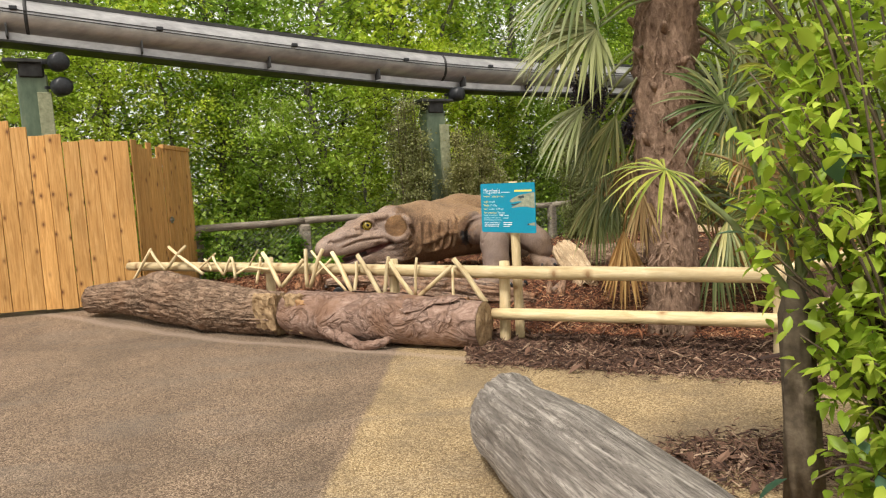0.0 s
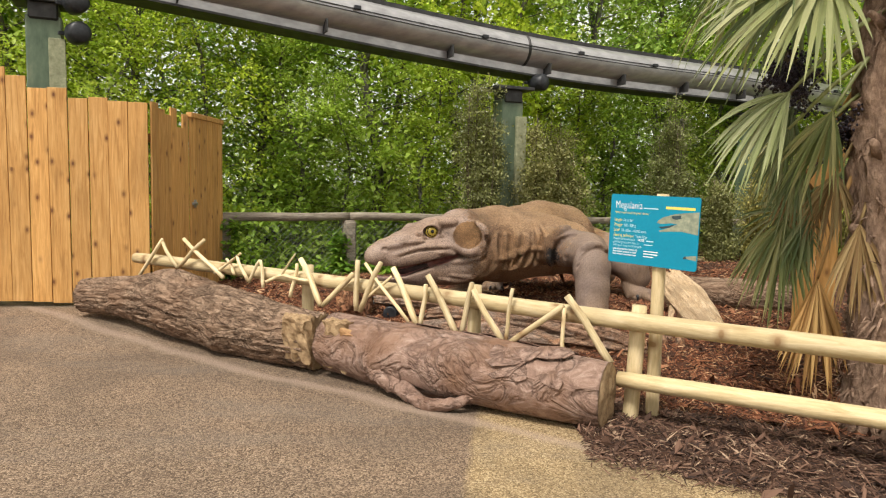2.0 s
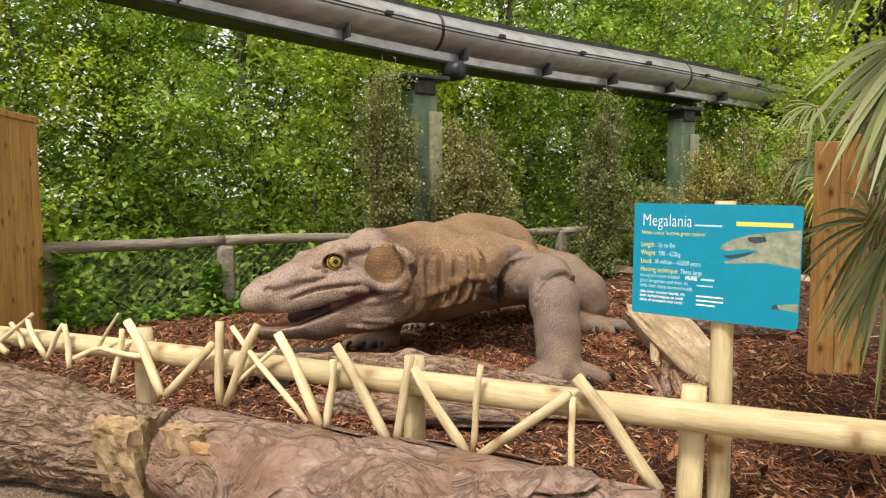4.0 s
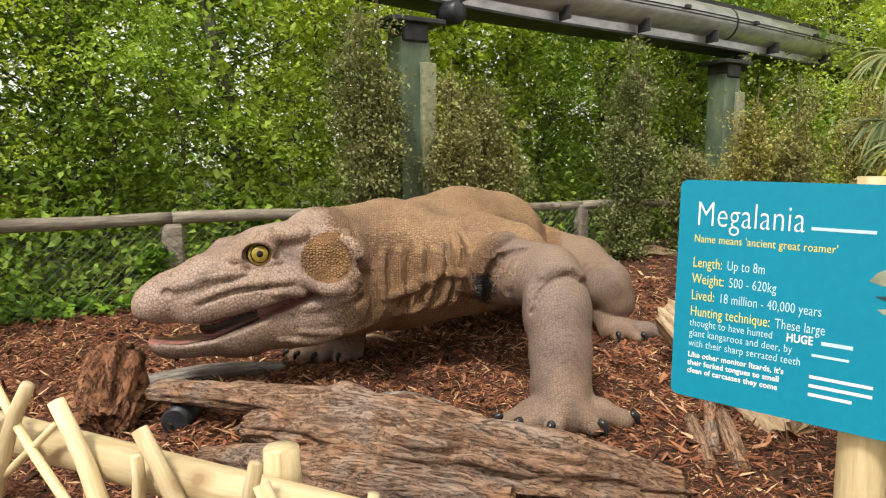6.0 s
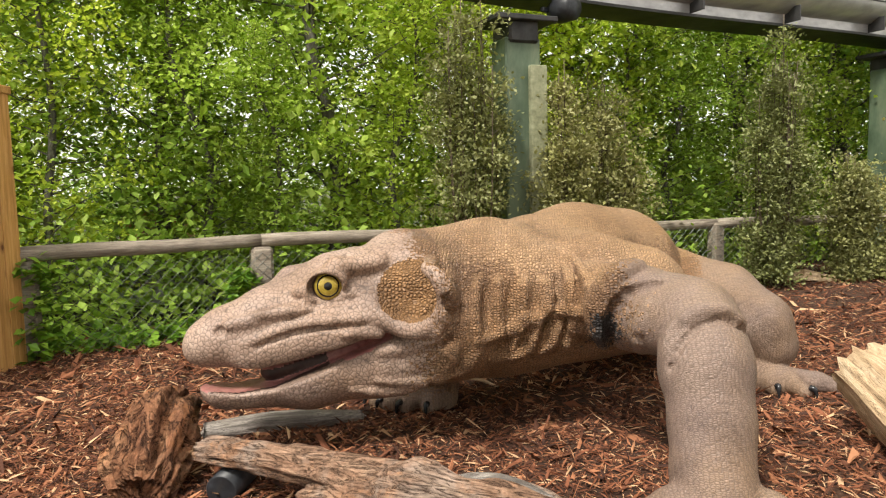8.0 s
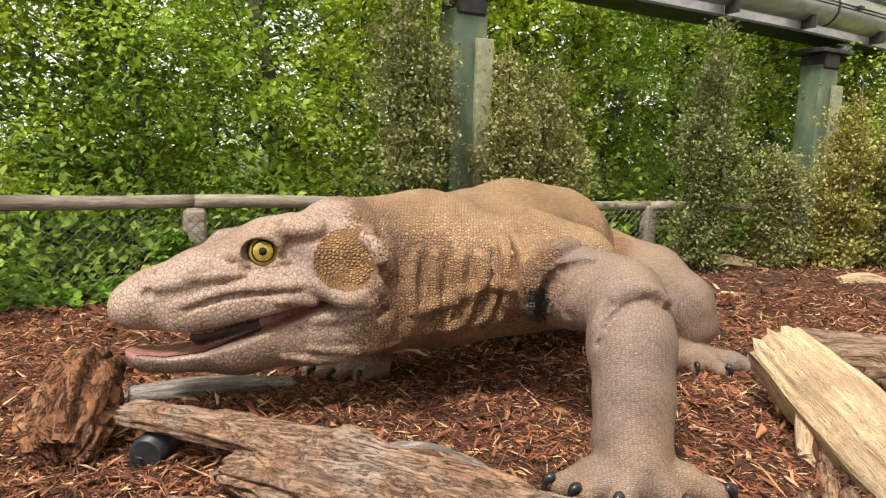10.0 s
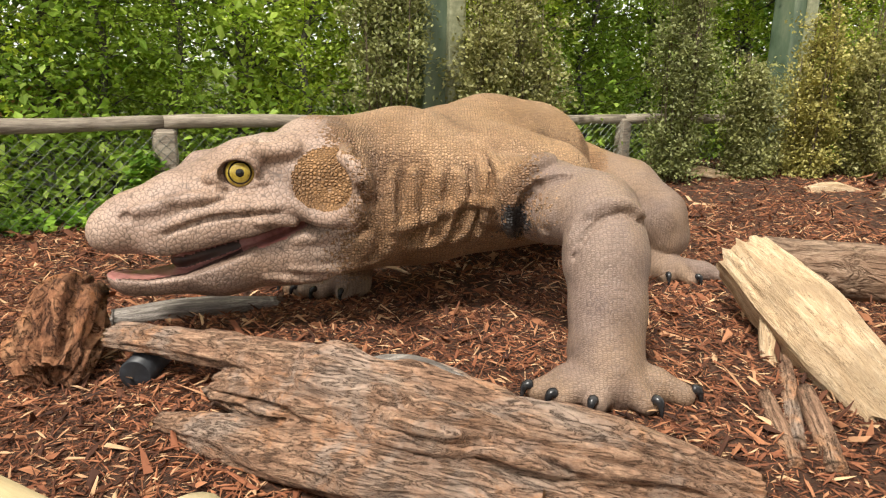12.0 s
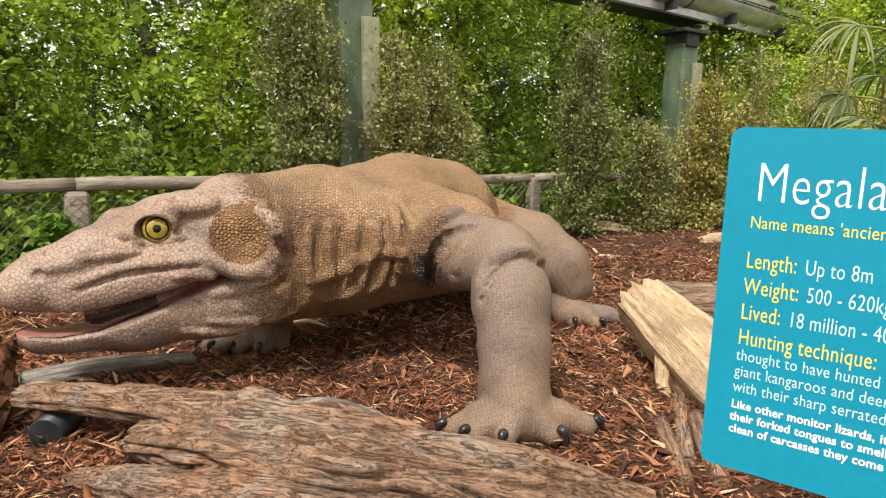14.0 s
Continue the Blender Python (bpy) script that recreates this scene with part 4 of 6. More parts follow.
def surface_net(field, origin, h):
    """Quads of the zero surface of a sampled field."""
    s = field < 0
    nx, ny, nz = field.shape
    cx = np.zeros((nx - 1, ny - 1, nz - 1), np.float32)
    cy, cz, cnt = cx.copy(), cx.copy(), cx.copy()
    ii, jj, kk = np.meshgrid(*[np.arange(q - 1, dtype=np.float32) for q in (nx, ny, nz)], indexing="ij")
    corner = lambda a, i, j, k: a[i:nx - 1 + i, j:ny - 1 + j, k:nz - 1 + k]
    for i, j, k in ((i, j, k) for i in (0, 1) for j in (0, 1) for k in (0, 1)):
        for ax in range(3):
            e = [i, j, k]
            if e[ax]:
                continue
            e[ax] = 1
            a, b = corner(field, i, j, k), corner(field, *e)
            cross = corner(s, i, j, k) != corner(s, *e)
            w = np.where(cross, a / np.where(cross, a - b, 1), 0)
            cx += np.where(cross, i + (w if ax == 0 else 0), 0)
            cy += np.where(cross, j + (w if ax == 1 else 0), 0)
            cz += np.where(cross, k + (w if ax == 2 else 0), 0)
            cnt += cross
    has = cnt > 0
    ids = np.full(has.shape, -1)
    ids[has] = np.arange(has.sum())
    c = np.maximum(cnt, 1)
    verts = np.stack([(ii + cx / c)[has], (jj + cy / c)[has], (kk + cz / c)[has]], 1) * h + origin
    quads = []
    for ax in range(3):
        sl = [slice(1, -1)] * 3
        sl[ax] = slice(0, -1)
        sl2 = list(sl)
        sl2[ax] = slice(1, None)
        a, b = s[tuple(sl)], s[tuple(sl2)]
        where = np.argwhere(a != b)
        if not len(where):
            continue
        flip = a[a != b]
        base = where + 1
        base[:, ax] -= 1
        o1, o2 = [(1, 2), (2, 0), (0, 1)][ax]

        def at(d1, d2):
            q = base.copy()
            q[:, o1] -= d1
            q[:, o2] -= d2
            return ids[q[:, 0], q[:, 1], q[:, 2]]
        q = np.stack([at(1, 1), at(0, 1), at(0, 0), at(1, 0)], 1)
        q[~flip] = q[~flip][:, ::-1]
        quads.append(q)
    return verts, np.concatenate(quads)


def soft_min(a, b, k):
    h = np.clip(0.5 + 0.5 * (b - a) / k, 0, 1)
    return b + (a - b) * h - k * h * (1 - h)


class Sculpt:
    """A solid put together from tapered limbs that melt into one another."""

    def __init__(self, lo, hi, h):
        self.lo, self.h = np.array(lo, float), h
        self.n = [int((b - a) / h) + 1 for a, b in zip(lo, hi)]
        self.ax = [(lo[i] + h * np.arange(self.n[i])).astype(np.float32) for i in range(3)]
        self.f = np.full(self.n, 1.0, np.float32)

    def block(self, lo, hi):
        """The grid between two corners: where it lies, and its x, y, z."""
        s = tuple(slice(max(0, int((lo[i] - self.lo[i]) / self.h)), min(self.n[i], int((hi[i] - self.lo[i]) / self.h) + 2)) for i in range(3))
        return s, *np.meshgrid(*[self.ax[i][s[i]] for i in range(3)], indexing="ij")

    def limb(self, pts, k=0.08, reach=0.16):
        """Tapered pieces from point to point, each (place, radius, flat); flat over 1 makes it lower than wide."""
        P = np.array([p for p, r, q in pts], float)
        R = max(r for p, r, q in pts) + reach
        s, X, Y, Z = self.block(P.min(0) - R, P.max(0) + R)
        f = None
        for (a, ra, flat), (b, rb, _) in zip(pts[:-1], pts[1:]):
            a, d = np.array(a, float), np.array(b, float) - np.array(a, float)
            px, py, pz = X - a[0], Y - a[1], Z - a[2]
            t = np.clip((px * d[0] + py * d[1] + pz * d[2]) / max(d @ d, 1e-9), 0, 1)
            qx, qy, qz = px - t * d[0], py - t * d[1], (pz - t * d[2]) * flat
            c = (np.sqrt(qx * qx + qy * qy + qz * qz) - (ra + (rb - ra) * t)).astype(np.float32)
            f = c if f is None else soft_min(f, c, k)
        return s, X, Y, Z, f

    def add(self, pts, k=0.08, melt=0.05):
        s, X, Y, Z, f = self.limb(pts, k)
        self.f[s] = soft_min(self.f[s], f, melt)

    def carve(self, centre, r, melt=0.02, stretch=(1, 1, 1)):
        c = np.array(centre, float)
        s, X, Y, Z = self.block(c - r * 2, c + r * 2)
        d = np.sqrt(((X - c[0]) / stretch[0]) ** 2 + ((Y - c[1]) / stretch[1]) ** 2 + ((Z - c[2]) / stretch[2]) ** 2) - r
        self.f[s] = -soft_min(-self.f[s], d.astype(np.float32), melt)

    def front(self, x, z):
        """How far back the skin lies, seen from the path."""
        i, k = int((x - self.lo[0]) / self.h), int((z - self.lo[2]) / self.h)
        inside = np.nonzero(self.f[i, :, k] < 0)[0]
        return self.lo[1] + self.h * (inside[0] if len(inside) else self.n[1] // 2)

    def ridge(self, line, r, melt, sink=0.35, count=9):
        """A fold of skin along a line of (x, z), laid on the skin."""
        pts = spline([(x, 0, z) for x, z in line], count)
        rows = [((p.x, self.front(p.x, p.z) + r * sink, p.z), r * (0.55 + 0.45 * math.sin(math.pi * i / (count - 1))), 1.0) for i, p in enumerate(pts)]
        for k in range(1, count):
            a, b = rows[k - 1], rows[k]
            if abs(a[0][1] - b[0][1]) < 0.12 and a[0][1] < 9.45:
                self.add([a, b], 0.02, melt)

    def groove(self, line, r, sink=0.15, count=24, melt=0.012):
        """A furrow pressed into the skin along a line of (x, z)."""
        pts = [(p.x, self.front(p.x, p.z) - r * (1 - sink) + r * 0.9, p.z) for p in spline([(x, 0, z) for x, z in line], count)]
        for i, p in enumerate(pts):
            self.carve(p, r * (0.6 + 0.4 * math.sin(math.pi * i / (count - 1))), melt)


def curve_of(x, xs, ys):
    return np.interp(x, xs, ys)


HEAD0 = np.array((-0.68, 9.0))
HEADD = np.array((-0.912, -0.41))
HEADN = np.array((0.41, -0.912))
# folds of loose skin, as lines of (x, z): the throat's flaps, the flank's net of ribs, the sleeve round the shoulder
THROAT = (((-0.78, 0.56), (-0.6, 0.54), (-0.46, 0.62), (-0.43, 0.78), (-0.45, 0.9)),
          ((-0.53, 0.53), (-0.4, 0.58), (-0.33, 0.68), (-0.33, 0.8)),
          ((-0.9, 0.52), (-0.72, 0.5), (-0.58, 0.52)))
FLANK = (((-0.33, 0.71), (-0.2, 0.73), (-0.06, 0.8), (0.06, 0.83), (0.2, 0.84)),
         ((-0.27, 0.6), (-0.17, 0.62), (-0.12, 0.74)), ((-0.16, 0.6), (-0.07, 0.66), (-0.03, 0.8)), ((-0.05, 0.61), (0.04, 0.69), (0.07, 0.83)), ((0.07, 0.62), (0.13, 0.72), (0.14, 0.83)),
         ((0.18, 0.84), (0.2, 0.96), (0.14, 1.07)), ((0.11, 0.83), (0.12, 0.95), (0.09, 1.04)), ((0.0, 0.82), (0.01, 0.9), (-0.02, 0.97)), ((-0.1, 0.78), (-0.12, 0.87), (-0.11, 0.98)), ((-0.22, 0.73), (-0.24, 0.85), (-0.23, 0.98)), ((-0.33, 0.72), (-0.35, 0.84), (-0.33, 0.98)))
# furrows between the ribs, each from (x, z) to (x, z)
PLEATS = ((-0.28, 0.76, -0.29, 0.95), (-0.17, 0.79, -0.18, 0.95), (-0.05, 0.83, -0.06, 0.95), (0.055, 0.86, 0.05, 0.98), (0.15, 0.87, 0.15, 1.0), (-0.21, 0.69, -0.24, 0.63), (-0.1, 0.74, -0.14, 0.64), (0.0, 0.77, -0.04, 0.65), (0.1, 0.79, 0.07, 0.67))
SLEEVE = ((0.27, 0.68), (0.22, 0.82), (0.24, 0.95), (0.31, 1.03), (0.4, 1.065))
ELBOW = ((0.43, 0.76), (0.47, 0.86), (0.55, 0.93), (0.65, 0.94), (0.74, 0.88))


def upper_lip(s):
    return curve_of(s, (0.1, 0.17, 0.365, 0.567, 0.72, 0.95, 1.05, 1.12), (0.8, 0.79, 0.735, 0.676, 0.646, 0.64, 0.67, 0.74))


def lower_lip(s):
    return curve_of(s, (0.05, 0.16, 0.25, 0.455, 0.67, 0.83, 0.99, 1.08), (0.8, 0.745, 0.7, 0.618, 0.545, 0.532, 0.556, 0.59))


def make_lizard():
    S = Sculpt((-1.78, 7.85, 0.08), (1.98, 11.4, 1.42), 0.0115)
    # trunk and root of the tail, neck, throat
    S.add([((-0.3, 9.36, 0.85), 0.395, 1.0), ((0.0, 9.7, 0.84), 0.395, 1.0), ((0.22, 10.02, 0.865), 0.425, 1.0), ((0.5, 10.25, 0.84), 0.4, 1.0), ((0.78, 10.5, 0.68), 0.29, 1.0), ((1.1, 10.95, 0.42), 0.18, 1.0), ((1.3, 11.3, 0.3), 0.12, 1.0)], 0.13, 0.05)
    S.add([((-0.72, 9.1, 0.98), 0.25, 1.0), ((-0.35, 9.33, 0.88), 0.37, 1.0)], 0.1, 0.1)
    # chest and shoulder
    S.add([((-0.42, 9.22, 0.8), 0.28, 1.0), ((-0.1, 9.3, 0.8), 0.32, 0.97), ((0.22, 9.36, 0.84), 0.31, 0.95), ((0.5, 9.36, 0.82), 0.27, 0.95)], 0.1, 0.1)
    S.add([((-0.74, 8.97, 0.66), 0.19, 1.0), ((-0.3, 9.25, 0.7), 0.27, 1.0)], 0.1, 0.08)
    # skull and muzzle, cut along the upper lip
    rows = ([((-0.66, 9.0, 0.96), 0.25, 1.0), ((-1.0, 8.87, 0.925), 0.2, 1.0), ((-1.3, 8.75, 0.82), 0.162, 1.0), ((-1.48, 8.68, 0.765), 0.13, 1.0), ((-1.57, 8.645, 0.735), 0.108, 1.0)],
            [((-0.6, 8.87, 0.91), 0.18, 1.0), ((-0.95, 8.75, 0.8), 0.145, 1.0), ((-1.35, 8.64, 0.72), 0.11, 1.0)],
            [((-0.78, 8.77, 1.1), 0.05, 1.1), ((-0.95, 8.7, 1.085), 0.04, 1.1), ((-1.12, 8.65, 0.98), 0.03, 1.1)], [((-0.95, 9.0, 1.1), 0.06, 1.2), ((-1.24, 8.9, 1.02), 0.045, 1.2), ((-1.4, 8.82, 0.9), 0.04, 1.2)],
            [((-1.12, 8.62, 0.9), 0.028, 1.0), ((-1.42, 8.55, 0.85), 0.022, 1.0)])
    big, X, Y, Z = S.block((-1.78, 8.2, 0.25), (0.0, 9.6, 1.42))
    skull = np.full(X.shape, 1.0, np.float32)
    origin = [b.start for b in big]

    def melt_in(field, pts, k, m):
        s, _, _, _, f = S.limb(pts, k)
        lo = [max(0, s[i].start - origin[i]) for i in range(3)]
        hi = [min(field.shape[i], s[i].stop - origin[i]) for i in range(3)]
        src = tuple(slice(lo[i] + origin[i] - s[i].start, hi[i] + origin[i] - s[i].start) for i in range(3))
        dst = tuple(slice(lo[i], hi[i]) for i in range(3))
        field[dst] = soft_min(field[dst], f[src], m)
    for pts, m in zip(rows, (0.05, 0.05, 0.03, 0.04, 0.04)):
        melt_in(skull, pts, 0.07, m)
    s_ = (X - HEAD0[0]) * HEADD[0] + (Y - HEAD0[1]) * HEADD[1]
    cut = (upper_lip(s_) - Z).astype(np.float32)
    skull = np.where(s_ > 0.02, -soft_min(-skull, -cut, 0.012), skull)
    jaw = np.full(X.shape, 1.0, np.float32)
    melt_in(jaw, [((-0.45, 9.02, 0.7), 0.23, 1.0), ((-0.8, 8.88, 0.63), 0.185, 1.0), ((-1.12, 8.76, 0.57), 0.15, 1.05), ((-1.48, 8.63, 0.55), 0.115, 1.1)], 0.08, 0.02)
    cut = (Z - lower_lip(s_)).astype(np.float32)
    jaw = np.where(s_ > 0.0, -soft_min(-jaw, -cut, 0.012), jaw)
    core = np.full(X.shape, 1.0, np.float32)
    melt_in(core, [((-0.6, 9.0, 0.78), 0.2, 1.0), ((-0.95, 8.88, 0.67), 0.1, 1.3), ((-1.3, 8.75, 0.585), 0.055, 1.3)], 0.05, 0.01)
    head = soft_min(soft_min(skull, jaw, 0.008), core, 0.008)
    S.f[big] = soft_min(S.f[big], head, 0.05)
    # the ear's hollow with a broad scaly rim behind and below
    ear = np.array((-0.63, S.front(-0.63, 0.98), 0.985))
    S.carve((ear[0], ear[1] - 0.1, ear[2]), 0.145, 0.03, (1.25, 1.0, 1.0))
    S.add([((ear[0] + 0.0, ear[1] + 0.115, ear[2] - 0.01), 0.09, 1.0), ((ear[0] + 0.03, ear[1] + 0.125, ear[2] - 0.03), 0.09, 1.0)], 0.02, 0.03)
    for a0 in range(-165, 66, 8):
        a, b = radians(a0), radians(a0 + 8)
        p, q = [(ear[0] + 0.015 + 0.18 * math.cos(v), ear[2] - 0.02 + 0.16 * math.sin(v)) for v in (a, b)]
        r = 0.012 + 0.03 * math.sin(math.pi * (a0 + 165) / 231) ** 0.8
        py, qy = [min(S.front(*w) + 0.02, ear[1] + 0.06 + 0.42 * (w[0] - ear[0])) for w in (p, q)]
        S.add([((p[0], py, p[1]), r, 1.0), ((q[0], qy, q[1]), r, 1.0)], 0.02, 0.03)
    # lip folds, the furrow from nostril to eye, the jowl behind the mouth
    S.ridge(((-0.46, 0.84), (-0.52, 0.775), (-0.64, 0.765), (-0.8, 0.79), (-0.92, 0.8)), 0.032, 0.012, 0.1, 14)
    S.ridge(((-0.5, 0.73), (-0.66, 0.71), (-0.8, 0.69)), 0.035, 0.02, 0.25)
    S.ridge(((-0.8, 0.86), (-1.0, 0.855), (-1.15, 0.83), (-1.35, 0.765)), 0.026, 0.018, 0.15, 12)
    S.ridge(((-1.02, 0.93), (-1.15, 0.905), (-1.3, 0.89)), 0.024, 0.02, 0.2)
    # eye socket with lids, nostril
    eye = np.array((-1.0, S.front(-1.0, 1.0) + 0.035, 1.0))
    for a0 in range(0, 360, 15):
        a, b = radians(a0), radians(a0 + 15)
        p, q = [(eye[0] + 0.08 * math.cos(v) + 0.012 * math.sin(v), eye[2] + 0.06 * math.sin(v) + 0.014 * math.cos(v)) for v in (a, b)]
        r = 0.016 + 0.008 * math.sin(a)
        S.add([((p[0], eye[1] - 0.05 + 0.015 * math.cos(a), p[1]), r, 1.0), ((q[0], eye[1] - 0.05 + 0.015 * math.cos(b), q[1]), r, 1.0)], 0.02, 0.013)
    S.carve((eye[0], eye[1] - 0.06, eye[2]), 0.069, 0.01, (1.15, 1, 0.92))
    S.carve((-1.46, S.front(-1.46, 0.82) - 0.004, 0.82), 0.026, 0.01, (1.2, 1, 0.9))
    # near foreleg: upper arm, then the forearm that comes out of its sleeve
    S.add([((0.2, 9.14, 0.86), 0.2, 1.0), ((0.4, 8.84, 0.865), 0.19, 1.0), ((0.585, 8.58, 0.86), 0.182, 1.0)], 0.05, 0.006)
    S.add([((0.6, 8.52, 0.84), 0.17, 1.0), ((0.597, 8.42, 0.7), 0.168, 1.0), ((0.597, 8.33, 0.5), 0.153, 1.0), ((0.58, 8.25, 0.34), 0.142, 1.0), ((0.585, 8.2, 0.26), 0.15, 1.2)], 0.06, 0.008)
    S.add([((0.45, 8.2, 0.2), 0.09, 1.1), ((0.72, 8.18, 0.2), 0.09, 1.1)], 0.05, 0.05)
    # near hind leg with its overhanging cuff, far fore and hind legs
    S.add([((0.85, 10.35, 0.75), 0.26, 1.0), ((1.15, 10.12, 0.68), 0.225, 1.0), ((1.33, 9.98, 0.56), 0.185, 1.0), ((1.39, 9.95, 0.44), 0.16, 1.0)], 0.06, 0.02)
    S.add([((1.33, 9.97, 0.36), 0.12, 1.0), ((1.36, 9.88, 0.24), 0.11, 1.2)], 0.05, 0.008)
    S.add([((-0.5, 9.45, 0.62), 0.22, 1.0), ((-0.62, 9.58, 0.42), 0.16, 1.0), ((-0.62, 9.52, 0.24), 0.135, 1.1)], 0.05, 0.05)
    S.add([((0.1, 10.6, 0.6), 0.25, 1.0), ((-0.3, 10.55, 0.4), 0.16, 1.0), ((-0.3, 10.3, 0.22), 0.1, 1.2)], 0.05, 0.05)
    for line in THROAT:
        S.ridge(line, 0.034, 0.007, 0.05, 14)
    for line in FLANK:
        S.ridge(line, 0.036, 0.009, 0.0, 12)
    for x0, z0, x1, z1 in PLEATS:
        S.groove(((x0, z0), (x1, z1)), 0.014, 0.2, 10, 0.014)
    S.ridge(SLEEVE, 0.06, 0.014, 0.0, 22)
    S.groove([(x + 0.05, z - 0.055) for x, z in SLEEVE], 0.034, 0.5, 44, 0.006)
    S.ridge(ELBOW, 0.03, 0.01, 0.05, 14)
    S.groove([(x + 0.014, z - 0.046) for x, z in ELBOW], 0.02, 0.4, 30, 0.006)
    S.groove(((-0.44, 0.98), (-0.4, 0.86), (-0.43, 0.74), (-0.52, 0.69)), 0.024, 0.3, 30)
    S.groove(((-0.82, 0.83), (-1.0, 0.825), (-1.15, 0.8), (-1.3, 0.745)), 0.014, 0.3, 24)
    S.groove(((-0.86, 0.95), (-0.98, 0.925), (-1.08, 0.93), (-1.16, 0.94)), 0.016, 0.3, 20)
    S.ridge(((0.4, 0.7), (0.37, 0.8), (0.4, 0.93)), 0.03, 0.025, 0.2)
    claws = Heap()
    feet = (((0.585, 8.2, 0.24), ((0.3, 8.16), (0.38, 8.1), (0.505, 8.06), (0.7, 8.06), (0.87, 8.13)), 0.056), ((1.37, 9.86, 0.22), ((1.36, 9.76), (1.5, 9.71), (1.74, 9.74)), 0.05),
            ((-0.62, 9.5, 0.22), ((-0.96, 9.46), (-0.88, 9.41), (-0.77, 9.38), (-0.64, 9.37)), 0.045), ((-0.3, 10.28, 0.2), ((-0.46, 10.16), (-0.34, 10.13), (-0.22, 10.13)), 0.04))
    for (hx, hy, hz), toes, r in feet:
        for tx, ty in toes:
            gz = 0.165
            k = np.array((tx - hx, ty - hy))
            k = k / np.linalg.norm(k)
            knuckle = (hx + (tx - hx) * 0.62, hy + (ty - hy) * 0.62, gz + 0.08)
            S.add([((hx + (tx - hx) * 0.1, hy + (ty - hy) * 0.1, hz + 0.04), r * 1.5, 1.0), (knuckle, r * 1.15, 1.0), ((tx, ty, gz + 0.045), r * 0.9, 1.0)], 0.03, 0.02)
            e = Vector((tx + k[0] * r * 0.6, ty + k[1] * r * 0.6, gz + 0.075))
            v, fc = tube(spline([e, e + Vector((k[0] * 0.03, k[1] * 0.03, -0.006)), e + Vector((k[0] * 0.045, k[1] * 0.045, -0.08))], 8), [r * 0.36, r * 0.4, r * 0.38, r * 0.34, r * 0.28, r * 0.2, r * 0.12, 0.002], 8)
            claws.add(v, fc, 6)
    verts, quads = surface_net(S.f, S.lo, S.h)
    # normals for the fine sculpting
    n = np.zeros_like(verts)
    fn = np.cross(verts[quads[:, 2]] - verts[quads[:, 0]], verts[quads[:, 3]] - verts[quads[:, 1]])
    for c in range(4):
        np.add.at(n, quads[:, c], fn)
    n /= np.maximum(np.linalg.norm(n, axis=1), 1e-9)[:, None]
    if (n * (verts - verts.mean(0))).sum() < 0:
        quads, n = quads[:, ::-1], -n
    lump = np.array([noise.noise(Vector(p * 7.0)) for p in verts])
    verts = verts + n * (0.005 * lump)[:, None]
    # zones of colour
    c = verts[quads].mean(1)
    cs = (c[:, 0] - HEAD0[0]) * HEADD[0] + (c[:, 1] - HEAD0[1]) * HEADD[1]
    cn = (c[:, 0] - HEAD0[0]) * HEADN[0] + (c[:, 1] - HEAD0[1]) * HEADN[1]
    nq = n[quads].mean(1)
    zone = np.zeros(len(c), dtype=np.int32)
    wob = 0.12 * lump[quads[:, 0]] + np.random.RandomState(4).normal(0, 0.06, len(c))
    # upward-facing skin above 0.95, behind the head, gets the lighter hide
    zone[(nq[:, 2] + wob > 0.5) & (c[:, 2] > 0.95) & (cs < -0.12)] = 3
    zone[(cs > 0.0 + wob * 0.6) & (c[:, 1] < 9.25)] = 1
    limb = ((c[:, 0] > 0.32 + wob * 0.6) & (c[:, 1] < 9.1)) | ((c[:, 0] > 0.98 + wob * 0.5) & (c[:, 2] < 0.95)) | (c[:, 2] < 0.3 + wob * 0.5)
    zone[limb] = 2
    ul, ll = upper_lip(cs), lower_lip(cs)
    inner = (cs > 0.14) & (np.abs(cn) < np.where(cs < 0.36, 0.24, 0.17 - 0.08 * cs)) & (c[:, 1] < 9.2) & (c[:, 2] < ul + 0.004) & (c[:, 2] > ll - 0.004)
    zone[inner] = np.where((cs[inner] < 0.42), 4, 5)
    zone[(cs > 0.3) & (cs < 1.0) & (nq[:, 2] > 0.5) & (c[:, 2] > ll - 0.03) & (c[:, 2] < ul) & (np.abs(cn) < 0.085)] = 4
    pit = (np.hypot((c[:, 0] - ear[0] - 0.005) / 1.12, c[:, 2] - ear[2] + 0.01) < 0.132) & (c[:, 1] < 8.95)
    zone[pit] = 9
    # near-black hide in an oval over the armpit crease
    zone[(np.hypot(c[:, 0] - 0.25, (c[:, 2] - 0.76) * 0.6) < 0.055 + wob * 0.25) & (c[:, 1] < 9.3)] = 10
    h = Heap()
    h.v, h.f, h.i = [tuple(p) for p in verts], [tuple(q) for q in quads], list(zone)
    h.add(claws.v, claws.f, 6)
    # eyeball, iris, pupil
    look_out = Vector((HEADN[0] - 0.2, HEADN[1], 0.08)).normalized()
    q = look_out.to_track_quat("Z", "Y")
    ec = Vector((eye[0], eye[1] + 0.008, eye[2]))
    ev, ef, ei = [], [], []
    rings, sides = 14, 24
    for i in range(rings + 1):
        th = math.pi * 0.55 * i / rings
        for k in range(sides):
            a = 2 * math.pi * k / sides
            ev.append(ec + q @ Vector((math.sin(th) * math.cos(a), math.sin(th) * math.sin(a), math.cos(th))) * 0.076)
